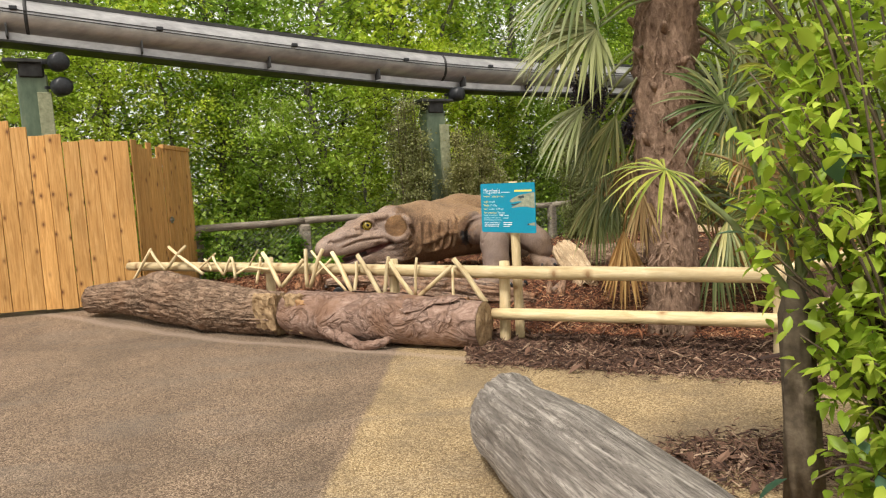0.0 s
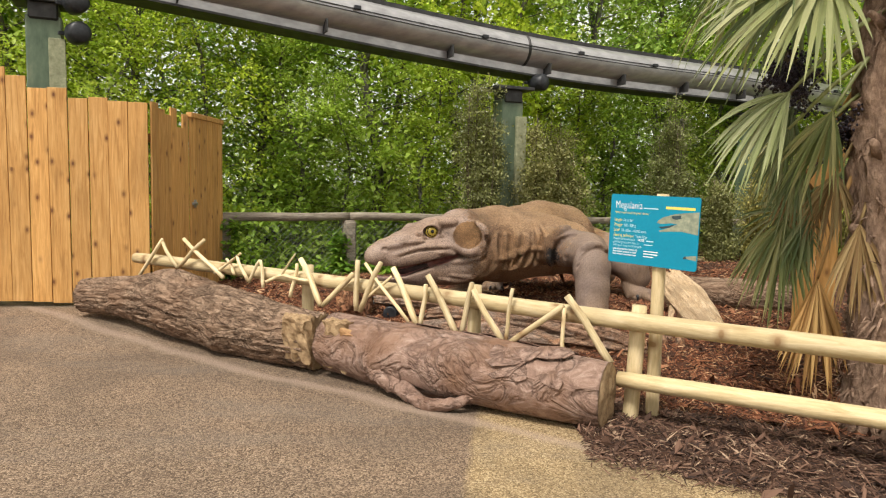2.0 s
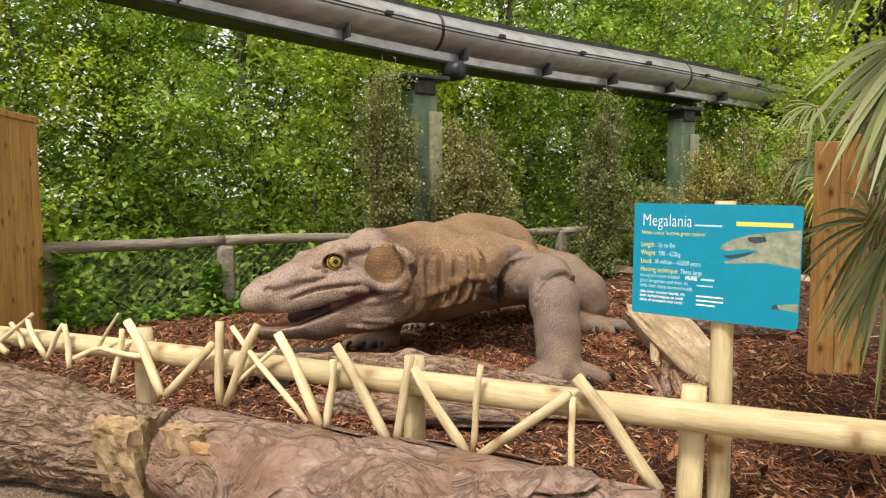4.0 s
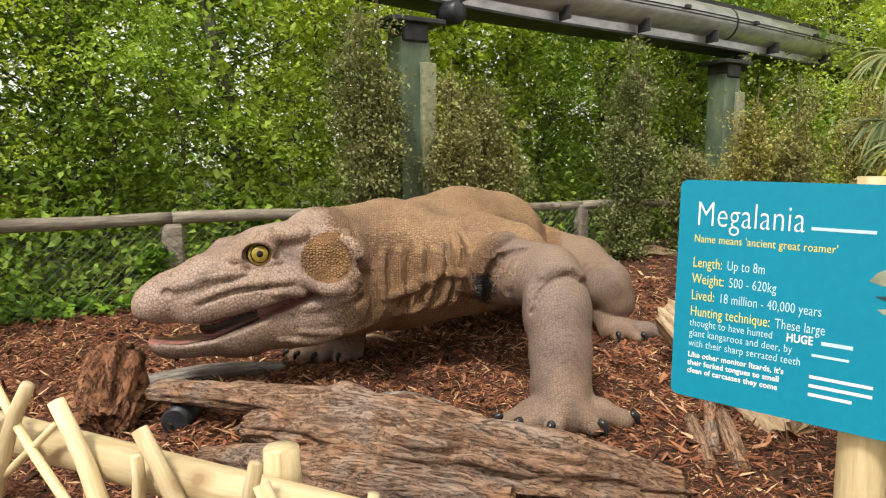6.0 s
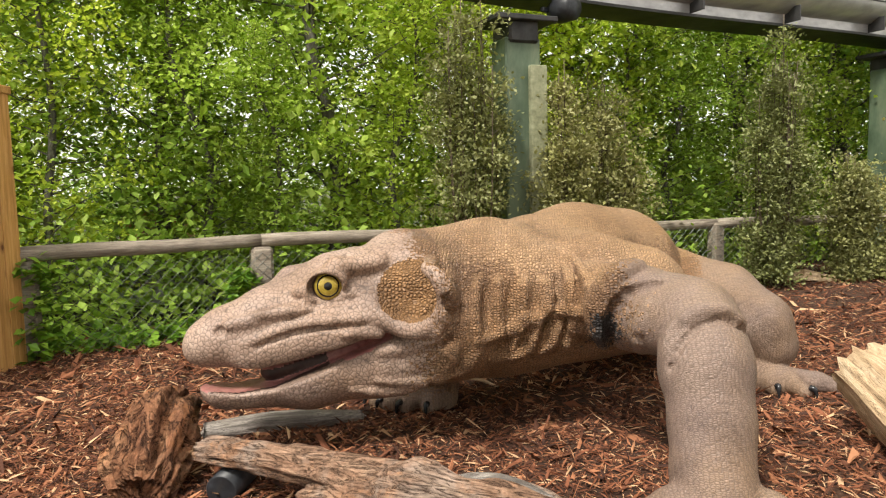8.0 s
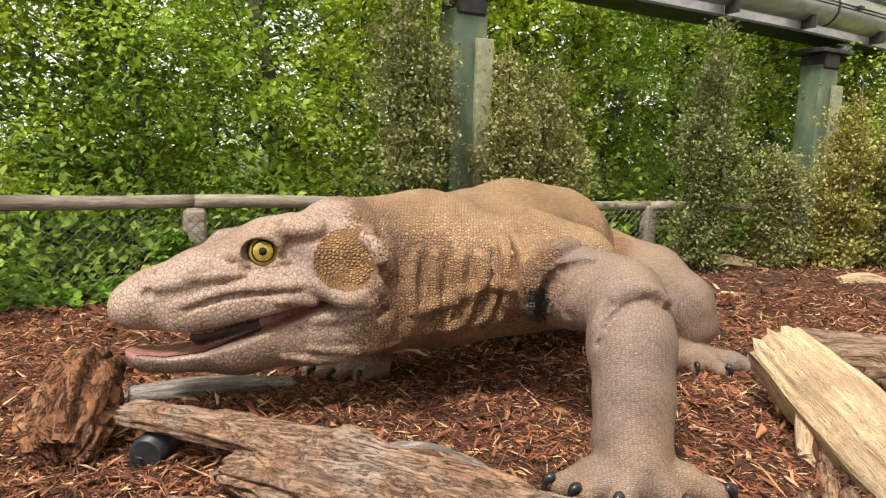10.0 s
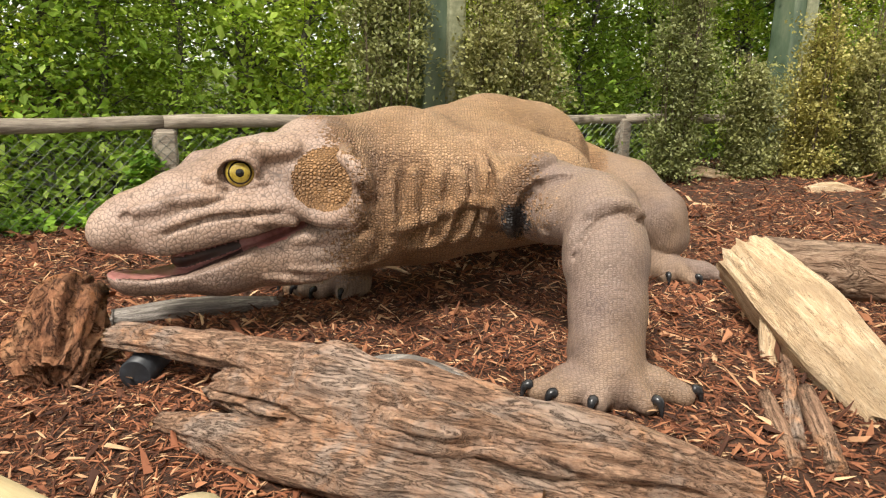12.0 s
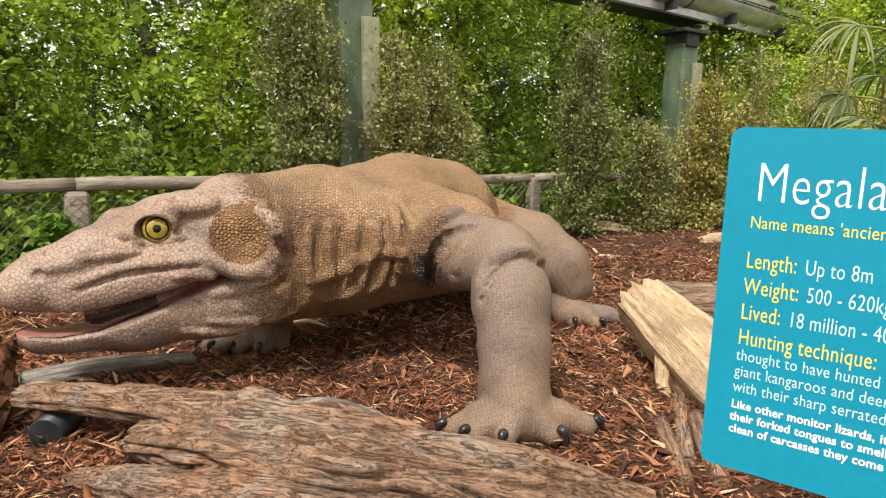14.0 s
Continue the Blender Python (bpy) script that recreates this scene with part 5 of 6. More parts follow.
    for i in range(rings):
        for k in range(sides):
            h2 = i * sides + k
            h3 = i * sides + (k + 1) % sides
            ef.append((h2, h2 + sides, h3 + sides, h3))
            ei.append(8 if i < 2 or i == 5 else 7 if i < 8 else 5)
    base = len(h.v)
    h.v.extend(ev)
    h.f.extend(tuple(base + a for a in fq) for fq in ef)
    h.i.extend(ei)
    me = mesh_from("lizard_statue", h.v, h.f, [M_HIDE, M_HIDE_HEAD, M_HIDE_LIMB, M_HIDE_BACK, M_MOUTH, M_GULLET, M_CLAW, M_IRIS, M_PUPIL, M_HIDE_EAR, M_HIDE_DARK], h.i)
    thing("lizard_statue", "life-size tan monitor lizard model with open mouth on the mulch", "statue", data=me)


make_lizard()
# ---- woodland behind ----
M_LEAF_A = leaf_material("fresh_green_leaves", (0.3, 0.42, 0.04), (0.45, 0.58, 0.07), (0.62, 0.72, 0.15), 0.5, 0.42)
M_LEAF_B = leaf_material("deep_green_leaves", (0.2, 0.33, 0.045), (0.31, 0.46, 0.075), (0.46, 0.6, 0.14), 0.5, 0.4)
M_LEAF_C = leaf_material("olive_shrub_leaves", (0.2, 0.2, 0.055), (0.33, 0.32, 0.11), (0.5, 0.48, 0.24), 0.6, 0.35)
M_TRUNK = surface("grey_trunk_bark", (0.06, 0.055, 0.045), (0.14, 0.13, 0.11), (0.26, 0.25, 0.22), 0.9, 14, 2, 0.8, 0.02, (1, 1, 0.35))
M_TWIG = surface("brown_twig_bark", (0.06, 0.045, 0.03), (0.12, 0.09, 0.06), (0.2, 0.16, 0.11), 0.9, 20, 3, 0.5, 0.01)


def leaf_cloud(centres, per, spread, size, rnd, droop=0.3, lean=0.5):
    """Folded leaves scattered round twig ends. Vectorised; every leaf is two triangles with a bent midrib."""
    C = np.repeat(np.asarray(centres, float), per, axis=0)
    n = len(C)
    g = np.random.RandomState(rnd)
    P = C + g.normal(size=(n, 3)) * np.asarray(spread)
    a = g.uniform(0, 2 * np.pi, n)
    tilt = g.normal(-droop, lean, n)
    d = np.stack([np.cos(a) * np.cos(tilt), np.sin(a) * np.cos(tilt), np.sin(tilt)], 1)
    side = np.stack([-np.sin(a), np.cos(a), g.normal(0, 0.45, n)], 1)
    side /= np.linalg.norm(side, axis=1)[:, None]
    L = size * g.uniform(0.6, 1.35, n)[:, None]
    W = L * g.uniform(0.3, 0.42, n)[:, None]
    up = np.cross(d, side)
    v = np.stack([P, P + d * L * 0.45 + side * W + up * W * 0.25, P + d * L, P + d * L * 0.45 - side * W + up * W * 0.25], 1).reshape(-1, 3)
    k = np.arange(n)[:, None] * 4
    f = np.concatenate([k + [0, 1, 2], k + [0, 2, 3]], 1).reshape(-1, 3)
    return v, f


def fast_mesh(name, v, f, mat, smooth=False):
    me = bpy.data.meshes.new(name)
    nv, nf, w = len(v), len(f), f.shape[1]
    me.vertices.add(nv)
    me.vertices.foreach_set("co", np.asarray(v, np.float32).ravel())
    me.loops.add(nf * w)
    me.loops.foreach_set("vertex_index", np.asarray(f, np.int32).ravel())
    me.polygons.add(nf)
    me.polygons.foreach_set("loop_start", np.arange(0, nf * w, w, dtype=np.int32))
    me.polygons.foreach_set("use_smooth", np.full(nf, smooth))
    me.update(calc_edges=True)
    me.materials.append(mat)
    return me


def tree_meshes(seed, height, width, leaves, size, low=0.04, trunk=0.09):
    rnd = random.Random(seed)
    h = Heap()
    sway = [Vector((rnd.uniform(-0.15, 0.15) * i, rnd.uniform(-0.15, 0.15) * i, height * i / 5)) for i in range(6)]
    pts = spline(sway, 16)
    h.add(*tube(pts, [trunk * (1 - 0.85 * i / 15) + 0.008 for i in range(16)], 8, 0.15, 4, seed))
    tips = []
    n = int(26 + height * 5)
    for i in range(n):
        u = low + (0.98 - low) * (i / n) ** 0.95
        p = pts[min(15, int(u * 15))].lerp(pts[min(15, int(u * 15) + 1)], u * 15 % 1)
        a = i * 2.4 + rnd.uniform(-0.5, 0.5)
        reach = width * (0.35 + 0.75 * math.sin(math.pi * min(1, u * 0.85 + 0.12))) * rnd.uniform(0.55, 1.15)
        e = p + Vector((math.cos(a) * reach, math.sin(a) * reach, reach * rnd.uniform(0.15, 0.7)))
        m = p.lerp(e, 0.5) + Vector((0, 0, -0.05 * reach))
        r = 0.02 * (1 - u * 0.6) * trunk / 0.09
        h.add(*tube(spline([p, m, e], 5), [r, r * 0.8, r * 0.6, r * 0.4, r * 0.2], 4, caps=False))
        for k in range(7):
            f = rnd.uniform(0.3, 1.08)
            q = p.lerp(e, f)
            tips.append((q.x + rnd.gauss(0, 0.16 * reach), q.y + rnd.gauss(0, 0.16 * reach), max(0.1, q.z + rnd.gauss(0, 0.14 * reach))))
    per = max(1, leaves // len(tips))
    v, f = leaf_cloud(tips, per, (0.17, 0.17, 0.13), size, seed)
    return h.mesh("trunk", M_TRUNK, True), (v, f)


def make_woods():
    kinds = []
    for i, (hgt, wid, leaves, size, mat) in enumerate(((8.5, 1.7, 9500, 0.115, M_LEAF_A), (9.5, 1.9, 11000, 0.115, M_LEAF_B), (7.5, 1.5, 9000, 0.105, M_LEAF_A), (10.5, 2.0, 11000, 0.12, M_LEAF_A), (8.0, 1.8, 10000, 0.12, M_LEAF_B))):
        tr, (v, f) = tree_meshes(40 + i, hgt, wid, leaves, size)
        t = thing("tree", "slender leafy woodland tree with fresh green leaves" if mat is M_LEAF_A else "slender woodland tree with deep green leaves", "tree", pose(0, 60 + 4 * i, 0), "woodland trees")
        part("trunk", tr, None, t)
        part("crown", fast_mesh("crown", v, f, mat), None, t)
        kinds.append(t)
    rnd = random.Random(8)
    spots = []
    for row, (y0, gap, x0, x1) in enumerate(((15.0, 1.7, -11, 11), (17.6, 2.1, -14, 13), (21.5, 3.0, -19, 18))):
        x = x0 + rnd.uniform(0, 1)
        while x < x1:
            y = y0 + 0.42 * min(x, 6) * (1 if row < 2 else 0.5) + rnd.uniform(-0.6, 0.6)
            spots.append((x, max(y, 12.2 + 0 * x), row))
            x += gap * rnd.uniform(0.75, 1.25)
    for i, (x, y, row) in enumerate(spots):
        k = kinds[rnd.choice((0, 1, 2, 3, 4) if row else (0, 0, 2, 3, 1))]
        m = pose(x, y, 0.1, 0, 0, rnd.uniform(0, 360))
        if i < len(kinds):
            kinds[i].matrix_basis = pose(x, y, 0.1, 0, 0, rnd.uniform(0, 360)) @ Matrix.Scale(rnd.uniform(0.85, 1.1), 4)
        else:
            c = copy_thing(k, m)
            c.scale = [rnd.uniform(0.82, 1.15)] * 3
    # young growth at the wood's edge
    for i in range(16):
        x = -9.5 + 17.5 * i / 15 + rnd.uniform(-0.3, 0.3)
        y = 13.9 + 0.42 * min(x, 5) + rnd.uniform(0, 0.5)
        c = copy_thing(kinds[rnd.choice((0, 2, 3))], pose(x, max(y, 11.6), 0.1, 0, 0, rnd.uniform(0, 360)))
        c.scale = [rnd.uniform(0.4, 0.58)] * 3
        c["label"] = "young bushy tree with bright fresh green leaves"


make_woods()
# ---- fan palms ----
M_FROND = leaf_material("palm_frond_green", (0.095, 0.132, 0.045), (0.2, 0.232, 0.095), (0.4, 0.39, 0.2), 0.4, 0.3)
M_FROND_PALE = leaf_material("pale_straw_green_frond", (0.2, 0.22, 0.085), (0.38, 0.39, 0.17), (0.58, 0.55, 0.32), 0.4, 0.3)
M_FROND_DEAD = leaf_material("dry_palm_frond", (0.2, 0.11, 0.045), (0.33, 0.2, 0.085), (0.48, 0.33, 0.16), 0.7, 0.2)
M_FROND_YELLOW = leaf_material("yellowing_palm_frond", (0.2, 0.24, 0.04), (0.36, 0.38, 0.06), (0.52, 0.48, 0.1), 0.45, 0.35)
M_FIBRE = surface("palm_fibre", (0.11, 0.065, 0.043), (0.25, 0.16, 0.11), (0.42, 0.29, 0.205), 0.95, 26, 3, 1.0, 0.03, (1, 1, 0.5))
M_BERRY = surface("purple_black_berries", (0.012, 0.009, 0.014), (0.028, 0.02, 0.032), (0.06, 0.045, 0.06), 0.4, 40, 6, 0.3, 0.004)


def fan(hub, way, normal, R, n, spread, droop, seed, wide=0.0145):
    """The blade of a fan frond: folded leaflets that hang at their ends."""
    rnd = random.Random(seed)
    hub, way = Vector(hub), Vector(way).normalized()
    side = Vector(normal).cross(way).normalized()
    up = way.cross(side).normalized()
    h = Heap()
    for i in range(n):
        a = radians(-spread + 2 * spread * (i + rnd.uniform(-0.45, 0.45)) / (n - 1))
        d = way * math.cos(a) + side * math.sin(a) + up * rnd.uniform(-0.14, 0.16)
        s = (side * math.cos(a) - way * math.sin(a)).normalized()
        L = R * (1 - 0.3 * abs(a) / radians(max(spread, 1)) ** 1.0 * 0.8) * rnd.uniform(0.88, 1.06)
        bend = droop * rnd.uniform(0.6, 1.4)
        verts, steps = [], 7
        for k in range(steps + 1):
            f = k / steps
            p = hub + d * (L * f) + Vector((0, 0, -bend * L * max(0, f - 0.3) ** 2 * 1.5))
            if droop > 0.5:
                p = hub + d * (L * f * (1 - 0.25 * f * droop)) + Vector((0, 0, -bend * L * f * f * 0.75))
            w = wide * (0.35 + 1.3 * f if f < 0.45 else 0.935 * (1 - ((f - 0.45) / 0.55) ** 1.7) + 0.03) * (R / 0.6)
            verts += [p - s * w + up * w * 0.35, p - up * w * 0.15, p + s * w + up * w * 0.35]
        faces = []
        for k in range(steps):
            b = 3 * k
            faces += [(b, b + 1, b + 4, b + 3), (b + 1, b + 2, b + 5, b + 4)]
        h.add(verts, faces)
    return h


def frond(parent, root, hub, normal, R, n=30, spread=100, droop=0.4, seed=0, mat=None, way=None, label=""):
    hub, root = Vector(hub), Vector(root)
    w = Vector(way) if way else (hub - root)
    h = fan(hub, w, normal, R, n, spread, droop, seed)
    ob = part("frond", h.mesh("frond", mat or M_FROND), None, parent, label)
    mid = root.lerp(hub, 0.5) + Vector((0, 0, 0.08 * (hub - root).length))
    v, f = tube(spline([root, mid, hub], 10), [0.018 - 0.001 * k for k in range(10)], 6, 0.1, 4, seed)
    part("leaf_stalk", mesh_from("leaf_stalk", v, f, M_FROND_DEAD if mat is M_FROND_DEAD else M_FROND), None, ob)


def make_trunk(parent, base, top, r0, r1, seed, hairs=900):
    base, top = Vector(base), Vector(top)
    n = 46
    pts = [base.lerp(top, i / (n - 1)) + Vector((0.03 * math.sin(i * 0.2), 0, 0)) for i in range(n)]
    v, f = tube(pts, [r0 + (r1 - r0) * step(i / n * 1.2) for i in range(n)], 40, 0.24, 14, seed)
    t = part("trunk", mesh_from("trunk", v, f, M_FIBRE), None, parent, "trunk wrapped in shaggy brown fibre")
    rnd = random.Random(seed)
    h = Heap()
    for i in range(hairs):
        u, a = rnd.uniform(0.02, 1), rnd.uniform(0, 6.283)
        p = base.lerp(top, u)
        r = r0 + (r1 - r0) * step(u * 1.2)
        o = Vector((math.cos(a), math.sin(a), 0))
        t_ = Vector((-math.sin(a), math.cos(a), 0))
        L = rnd.uniform(0.06, 0.3)
        s = p + o * r * 0.97
        e = s + o * rnd.uniform(0.015, 0.07) + t_ * rnd.uniform(-0.08, 0.08) + Vector((0, 0, rnd.uniform(-0.8, 0.5) * L))
        w = rnd.uniform(0.002, 0.009)
        m = s.lerp(e, 0.5) + o * 0.02
        h.add([s - t_ * w, s + t_ * w, m + t_ * w, m - t_ * w, e], [(0, 1, 2, 3), (3, 2, 4)])
    part("fibre", h.mesh("fibre", M_FIBRE), None, t)
    for i in range(46):
        u, a = 0.28 + 0.7 * (i / 46), i * 2.4
        p = base.lerp(top, u)
        r = r0 + (r1 - r0) * step(u * 1.2)
        o = Vector((math.cos(a), math.sin(a), 0))
        s = p + o * (r * 0.9)
        e = s + o * rnd.uniform(0.07, 0.13) + Vector((0, 0, rnd.uniform(0.0, 0.09)))
        v, f = tube([s, s.lerp(e, 0.6), e], [0.045, 0.03, 0.018], 7, 0.2, 3, i)
        part("leaf_base", mesh_from("leaf_base", v, f, M_FIBRE), None, t)


def berry_cluster(parent, at, size, seed, n=900):
    rnd = random.Random(seed)
    h = Heap()
    at = Vector(at)
    oct_v = [Vector(p) for p in ((1, 0, 0), (-1, 0, 0), (0, 1, 0), (0, -1, 0), (0, 0, 1), (0, 0, -1))]
    oct_f = [(0, 2, 4), (2, 1, 4), (1, 3, 4), (3, 0, 4), (2, 0, 5), (1, 2, 5), (3, 1, 5), (0, 3, 5)]
    stems = [Vector((rnd.gauss(0, 0.5), rnd.gauss(0, 0.5), rnd.gauss(-0.2, 0.55))) for _ in range(26)]
    for i in range(n):
        s = stems[i % 26]
        f = rnd.uniform(0.35, 1.0)
        c = at + Vector((s.x * size[0], s.y * size[0], s.z * size[1])) * f + Vector((rnd.gauss(0, 0.028), rnd.gauss(0, 0.028), rnd.gauss(0, 0.028)))
        r = rnd.uniform(0.009, 0.014)
        h.add([c + p * r for p in oct_v], oct_f)
    ob = part("fruit_cluster", h.mesh("fruit_cluster", M_BERRY, True), None, parent, "hanging bunch of purple-black berries")
    ob["kind"] = "stuff"
    h = Heap()
    for s in stems:
        e = at + Vector((s.x * size[0], s.y * size[0], s.z * size[1]))
        h.add(*tube([at + Vector((0, 0, size[1] * 0.6)), at + (e - at) * 0.4, e], [0.008, 0.006, 0.004], 4, caps=False))
    part("fruit_stem", h.mesh("fruit_stem", M_TWIG), None, ob)


def make_palms():
    p = thing("fan_palm", "tall fan palm with shaggy trunk, drooping fronds and berries", "palm tree")
    make_trunk(p, (1.93, 5.93, -0.02), (1.98, 5.95, 3.7), 0.2, 0.255, 3, 1500)
    up = (0, 0, 1)
    c = Vector((1.96, 5.93, 0))
    frond(p, (1.9, 5.9, 2.6), (1.22, 5.78, 2.04), (-0.5, -0.6, 0.6), 0.62, 24, 40, 0.55, 1, M_FROND_PALE, way=(-0.75, -0.1, -0.55), label="broad pale green drooping frond")
    frond(p, (1.9, 5.8, 2.9), (1.3, 5.6, 2.62), (-0.5, -0.7, 0.5), 0.75, 32, 70, 0.4, 3, M_FROND_PALE, (-0.95, -0.2, -0.45))
    frond(p, (1.9, 5.9, 3.1), (1.25, 5.75, 3.05), (-0.5, -0.5, 0.7), 0.8, 32, 80, 0.5, 4, way=(-0.9, -0.1, -0.4))
    frond(p, (1.9, 5.95, 3.0), (1.4, 6.1, 2.75), (-0.4, -0.8, 0.4), 0.7, 28, 75, 0.5, 16, way=(-0.7, 0.1, -0.5))
    frond(p, (1.85, 6.0, 3.1), (1.3, 6.5, 2.95), (-0.3, 0.3, 0.9), 0.8, 30, 110, 0.9, 5)
    frond(p, (2.0, 5.8, 3.0), (2.5, 5.3, 2.9), (0.3, -0.4, 0.8), 0.8, 32, 110, 0.9, 6)
    frond(p, (2.05, 5.9, 2.9), (2.7, 5.75, 2.65), (0.3, -0.5, 0.8), 0.8, 32, 110, 1.0, 7)
    frond(p, (2.0, 5.85, 2.3), (2.3, 5.35, 1.95), (0.3, -0.8, 0.5), 0.62, 32, 120, 0.35, 8, way=(-0.15, -0.2, 0.3))
    frond(p, (2.05, 6.05, 2.5), (2.6, 6.2, 2.0), (0.3, -0.6, 0.6), 0.75, 30, 110, 1.1, 9)
    frond(p, (1.8, 6.1, 1.6), (1.5, 6.4, 1.35), (-0.2, -0.8, 0.5), 0.42, 26, 125, 0.6, 10, way=(-0.3, 0.2, -0.5), label="dark green hanging frond")
    frond(p, (1.8, 6.1, 2.2), (1.62, 6.35, 1.55), (-0.2, -0.9, 0.2), 0.4, 26, 60, 1.0, 11, M_FROND_DEAD, (-0.2, 0.1, -0.9), "dry orange-brown hanging frond")
    frond(p, (1.8, 5.95, 1.9), (1.58, 6.05, 0.95), (0.1, -1.0, 0.1), 0.72, 34, 26, 0.1, 12, M_FROND_DEAD, (0.0, 0.0, -1.0), "dry straw-brown folded frond")
    frond(p, (2.1, 6.1, 1.2), (2.45, 6.2, 0.75), (0.2, -1.0, 0.2), 0.6, 26, 60, 0.5, 13, M_FROND, (0.1, 0, -0.9))
    frond(p, (1.75, 6.1, 1.9), (1.42, 6.2, 1.3), (-0.1, -1, 0.3), 0.55, 30, 40, 0.4, 14, M_FROND, (-0.2, -0.1, -0.9))
    # the crown, mostly out of view, added to shade the bed below
    for i in range(14):
        a, z = i * 2.4 + 0.4, 3.35 + 0.06 * i
        r = 0.55 + 0.06 * (i % 5)
        frond(p, (1.97, 5.95, z - 0.1), (1.97 + math.cos(a) * r, 5.95 + math.sin(a) * r, z + 0.2), (math.cos(a) * 0.5, math.sin(a) * 0.5, 0.8), 0.85, 30, 105, 0.8, 400 + i)
    # a skirt of older fronds folded down against the trunk
    for i, (x, y, z, way) in enumerate(((1.3, 5.95, 1.85, -0.4), (1.42, 6.05, 1.7, -0.2), (1.5, 5.85, 1.95, -0.35), (1.62, 6.0, 1.6, -0.1), (1.55, 6.15, 1.35, -0.25), (1.7, 5.85, 1.3, 0.05), (1.38, 6.1, 2.0, -0.3))):
        frond(p, (1.88, 5.93, z + 0.5), (x, y, z), (-0.3, -0.9, 0.2), 0.42 + 0.05 * (i % 3), 18, 22 + 5 * (i % 4), 0.25, 300 + i, M_FROND_DEAD if i in (3, 5) else M_FROND, (way, 0.0, -0.9))
    berry_cluster(p, (1.3, 6.02, 2.2), (0.2, 0.2), 4, 1400)
    berry_cluster(p, (1.68, 6.05, 1.85), (0.16, 0.16), 5, 500)
    berry_cluster(p, (2.38, 6.05, 2.05), (0.22, 0.24), 6)
    rnd = random.Random(5)
    for i in range(12):
        a = radians(rnd.uniform(-70, 60))
        z = rnd.uniform(0.9, 2.6)
        hub = (2.1 + math.cos(a) * rnd.uniform(0.4, 0.9), 6.2 + math.sin(a) * rnd.uniform(0.2, 0.6), z)
        frond(p, (2.05, 6.0, z + 0.25), hub, (0.2, -0.8, 0.5), rnd.uniform(0.5, 0.7), 26, rnd.uniform(70, 115), rnd.uniform(0.3, 0.7), 200 + i, rnd.choice((M_FROND, M_FROND, M_FROND_DEAD)), (math.cos(a), math.sin(a) * 0.4, rnd.uniform(-0.7, 0.3)))
    # a second palm further along the bed, seen through the first
    q = thing("fan_palm", "bushy fan palm with green and yellowing fronds", "palm tree")
    make_trunk(q, (3.6, 6.6, -0.02), (3.62, 6.6, 2.3), 0.15, 0.17, 8, 300)
    rnd = random.Random(21)
    for i in range(22):
        a = i * 2.4
        z = rnd.uniform(0.7, 2.6)
        r = rnd.uniform(0.55, 0.95)
        hub = (3.6 + math.cos(a) * r, 6.6 + math.sin(a) * r, z + rnd.uniform(-0.1, 0.35))
        frond(q, (3.6, 6.6, z - 0.1), hub, (math.cos(a) * 0.4, math.sin(a) * 0.4 - 0.4, 0.8), rnd.uniform(0.55, 0.75), 26, 110, rnd.uniform(0.4, 1.0), 30 + i, rnd.choice((M_FROND, M_FROND, M_FROND_YELLOW, M_FROND_DEAD)))
    # young palm beside the path
    y = thing("young_fan_palm", "young fan palm with a dark stem and yellow-green frond", "palm tree")
    v, f = tube([(1.42, 2.72, -0.02), (1.41, 2.72, 0.4), (1.4, 2.73, 0.85), (1.4, 2.74, 1.0)], [0.07, 0.068, 0.055, 0.02], 20, 0.4, 9, 3.0)
    part("stem", mesh_from("stem", v, f, M_TWIG), None, y)
    frond(y, (1.4, 2.73, 0.9), (0.93, 2.86, 1.46), (-0.35, -0.55, 0.75), 0.3, 20, 115, 0.5, 60, M_FROND_YELLOW, (-0.35, -0.1, -0.05))
    frond(y, (1.4, 2.73, 0.95), (1.52, 2.85, 1.25), (0.0, -1.0, 0.3), 0.36, 18, 55, 0.2, 61, M_FROND, (-0.05, 0.0, 1.0))
    frond(y, (1.4, 2.73, 0.95), (1.85, 2.9, 1.5), (0.3, -0.5, 0.8), 0.4, 22, 110, 0.5, 62)
    frond(y, (1.4, 2.73, 0.95), (1.22, 2.95, 1.72), (-0.2, -0.9, 0.4), 0.34, 24, 110, 0.35, 63, M_FROND, (-0.35, 0.0, 0.4))
    frond(y, (1.42, 2.73, 0.95), (1.5, 3.0, 1.85), (0.1, -0.9, 0.4), 0.36, 24, 110, 0.4, 64, M_FROND_YELLOW, (0.1, 0.0, 0.5))
    # palm just past the right end of the bed's mound
    e = thing("fan_palm", "fan palm with arching pale green fronds", "palm tree")
    make_trunk(e, (5.6, 11.9, 0.1), (5.6, 11.9, 2.6), 0.15, 0.17, 9, 200)
    for i in range(14):
        a = i * 2.4
        r = rnd.uniform(0.5, 0.8)
        z = rnd.uniform(1.5, 2.8)
        frond(e, (5.6, 11.9, z - 0.2), (5.6 + math.cos(a) * r, 11.9 + math.sin(a) * r, z), (math.cos(a) * 0.4, math.sin(a) * 0.4 - 0.3, 0.8), 0.75, 26, 110, 0.8, 80 + i, rnd.choice((M_FROND, M_FROND_YELLOW)))


make_palms()
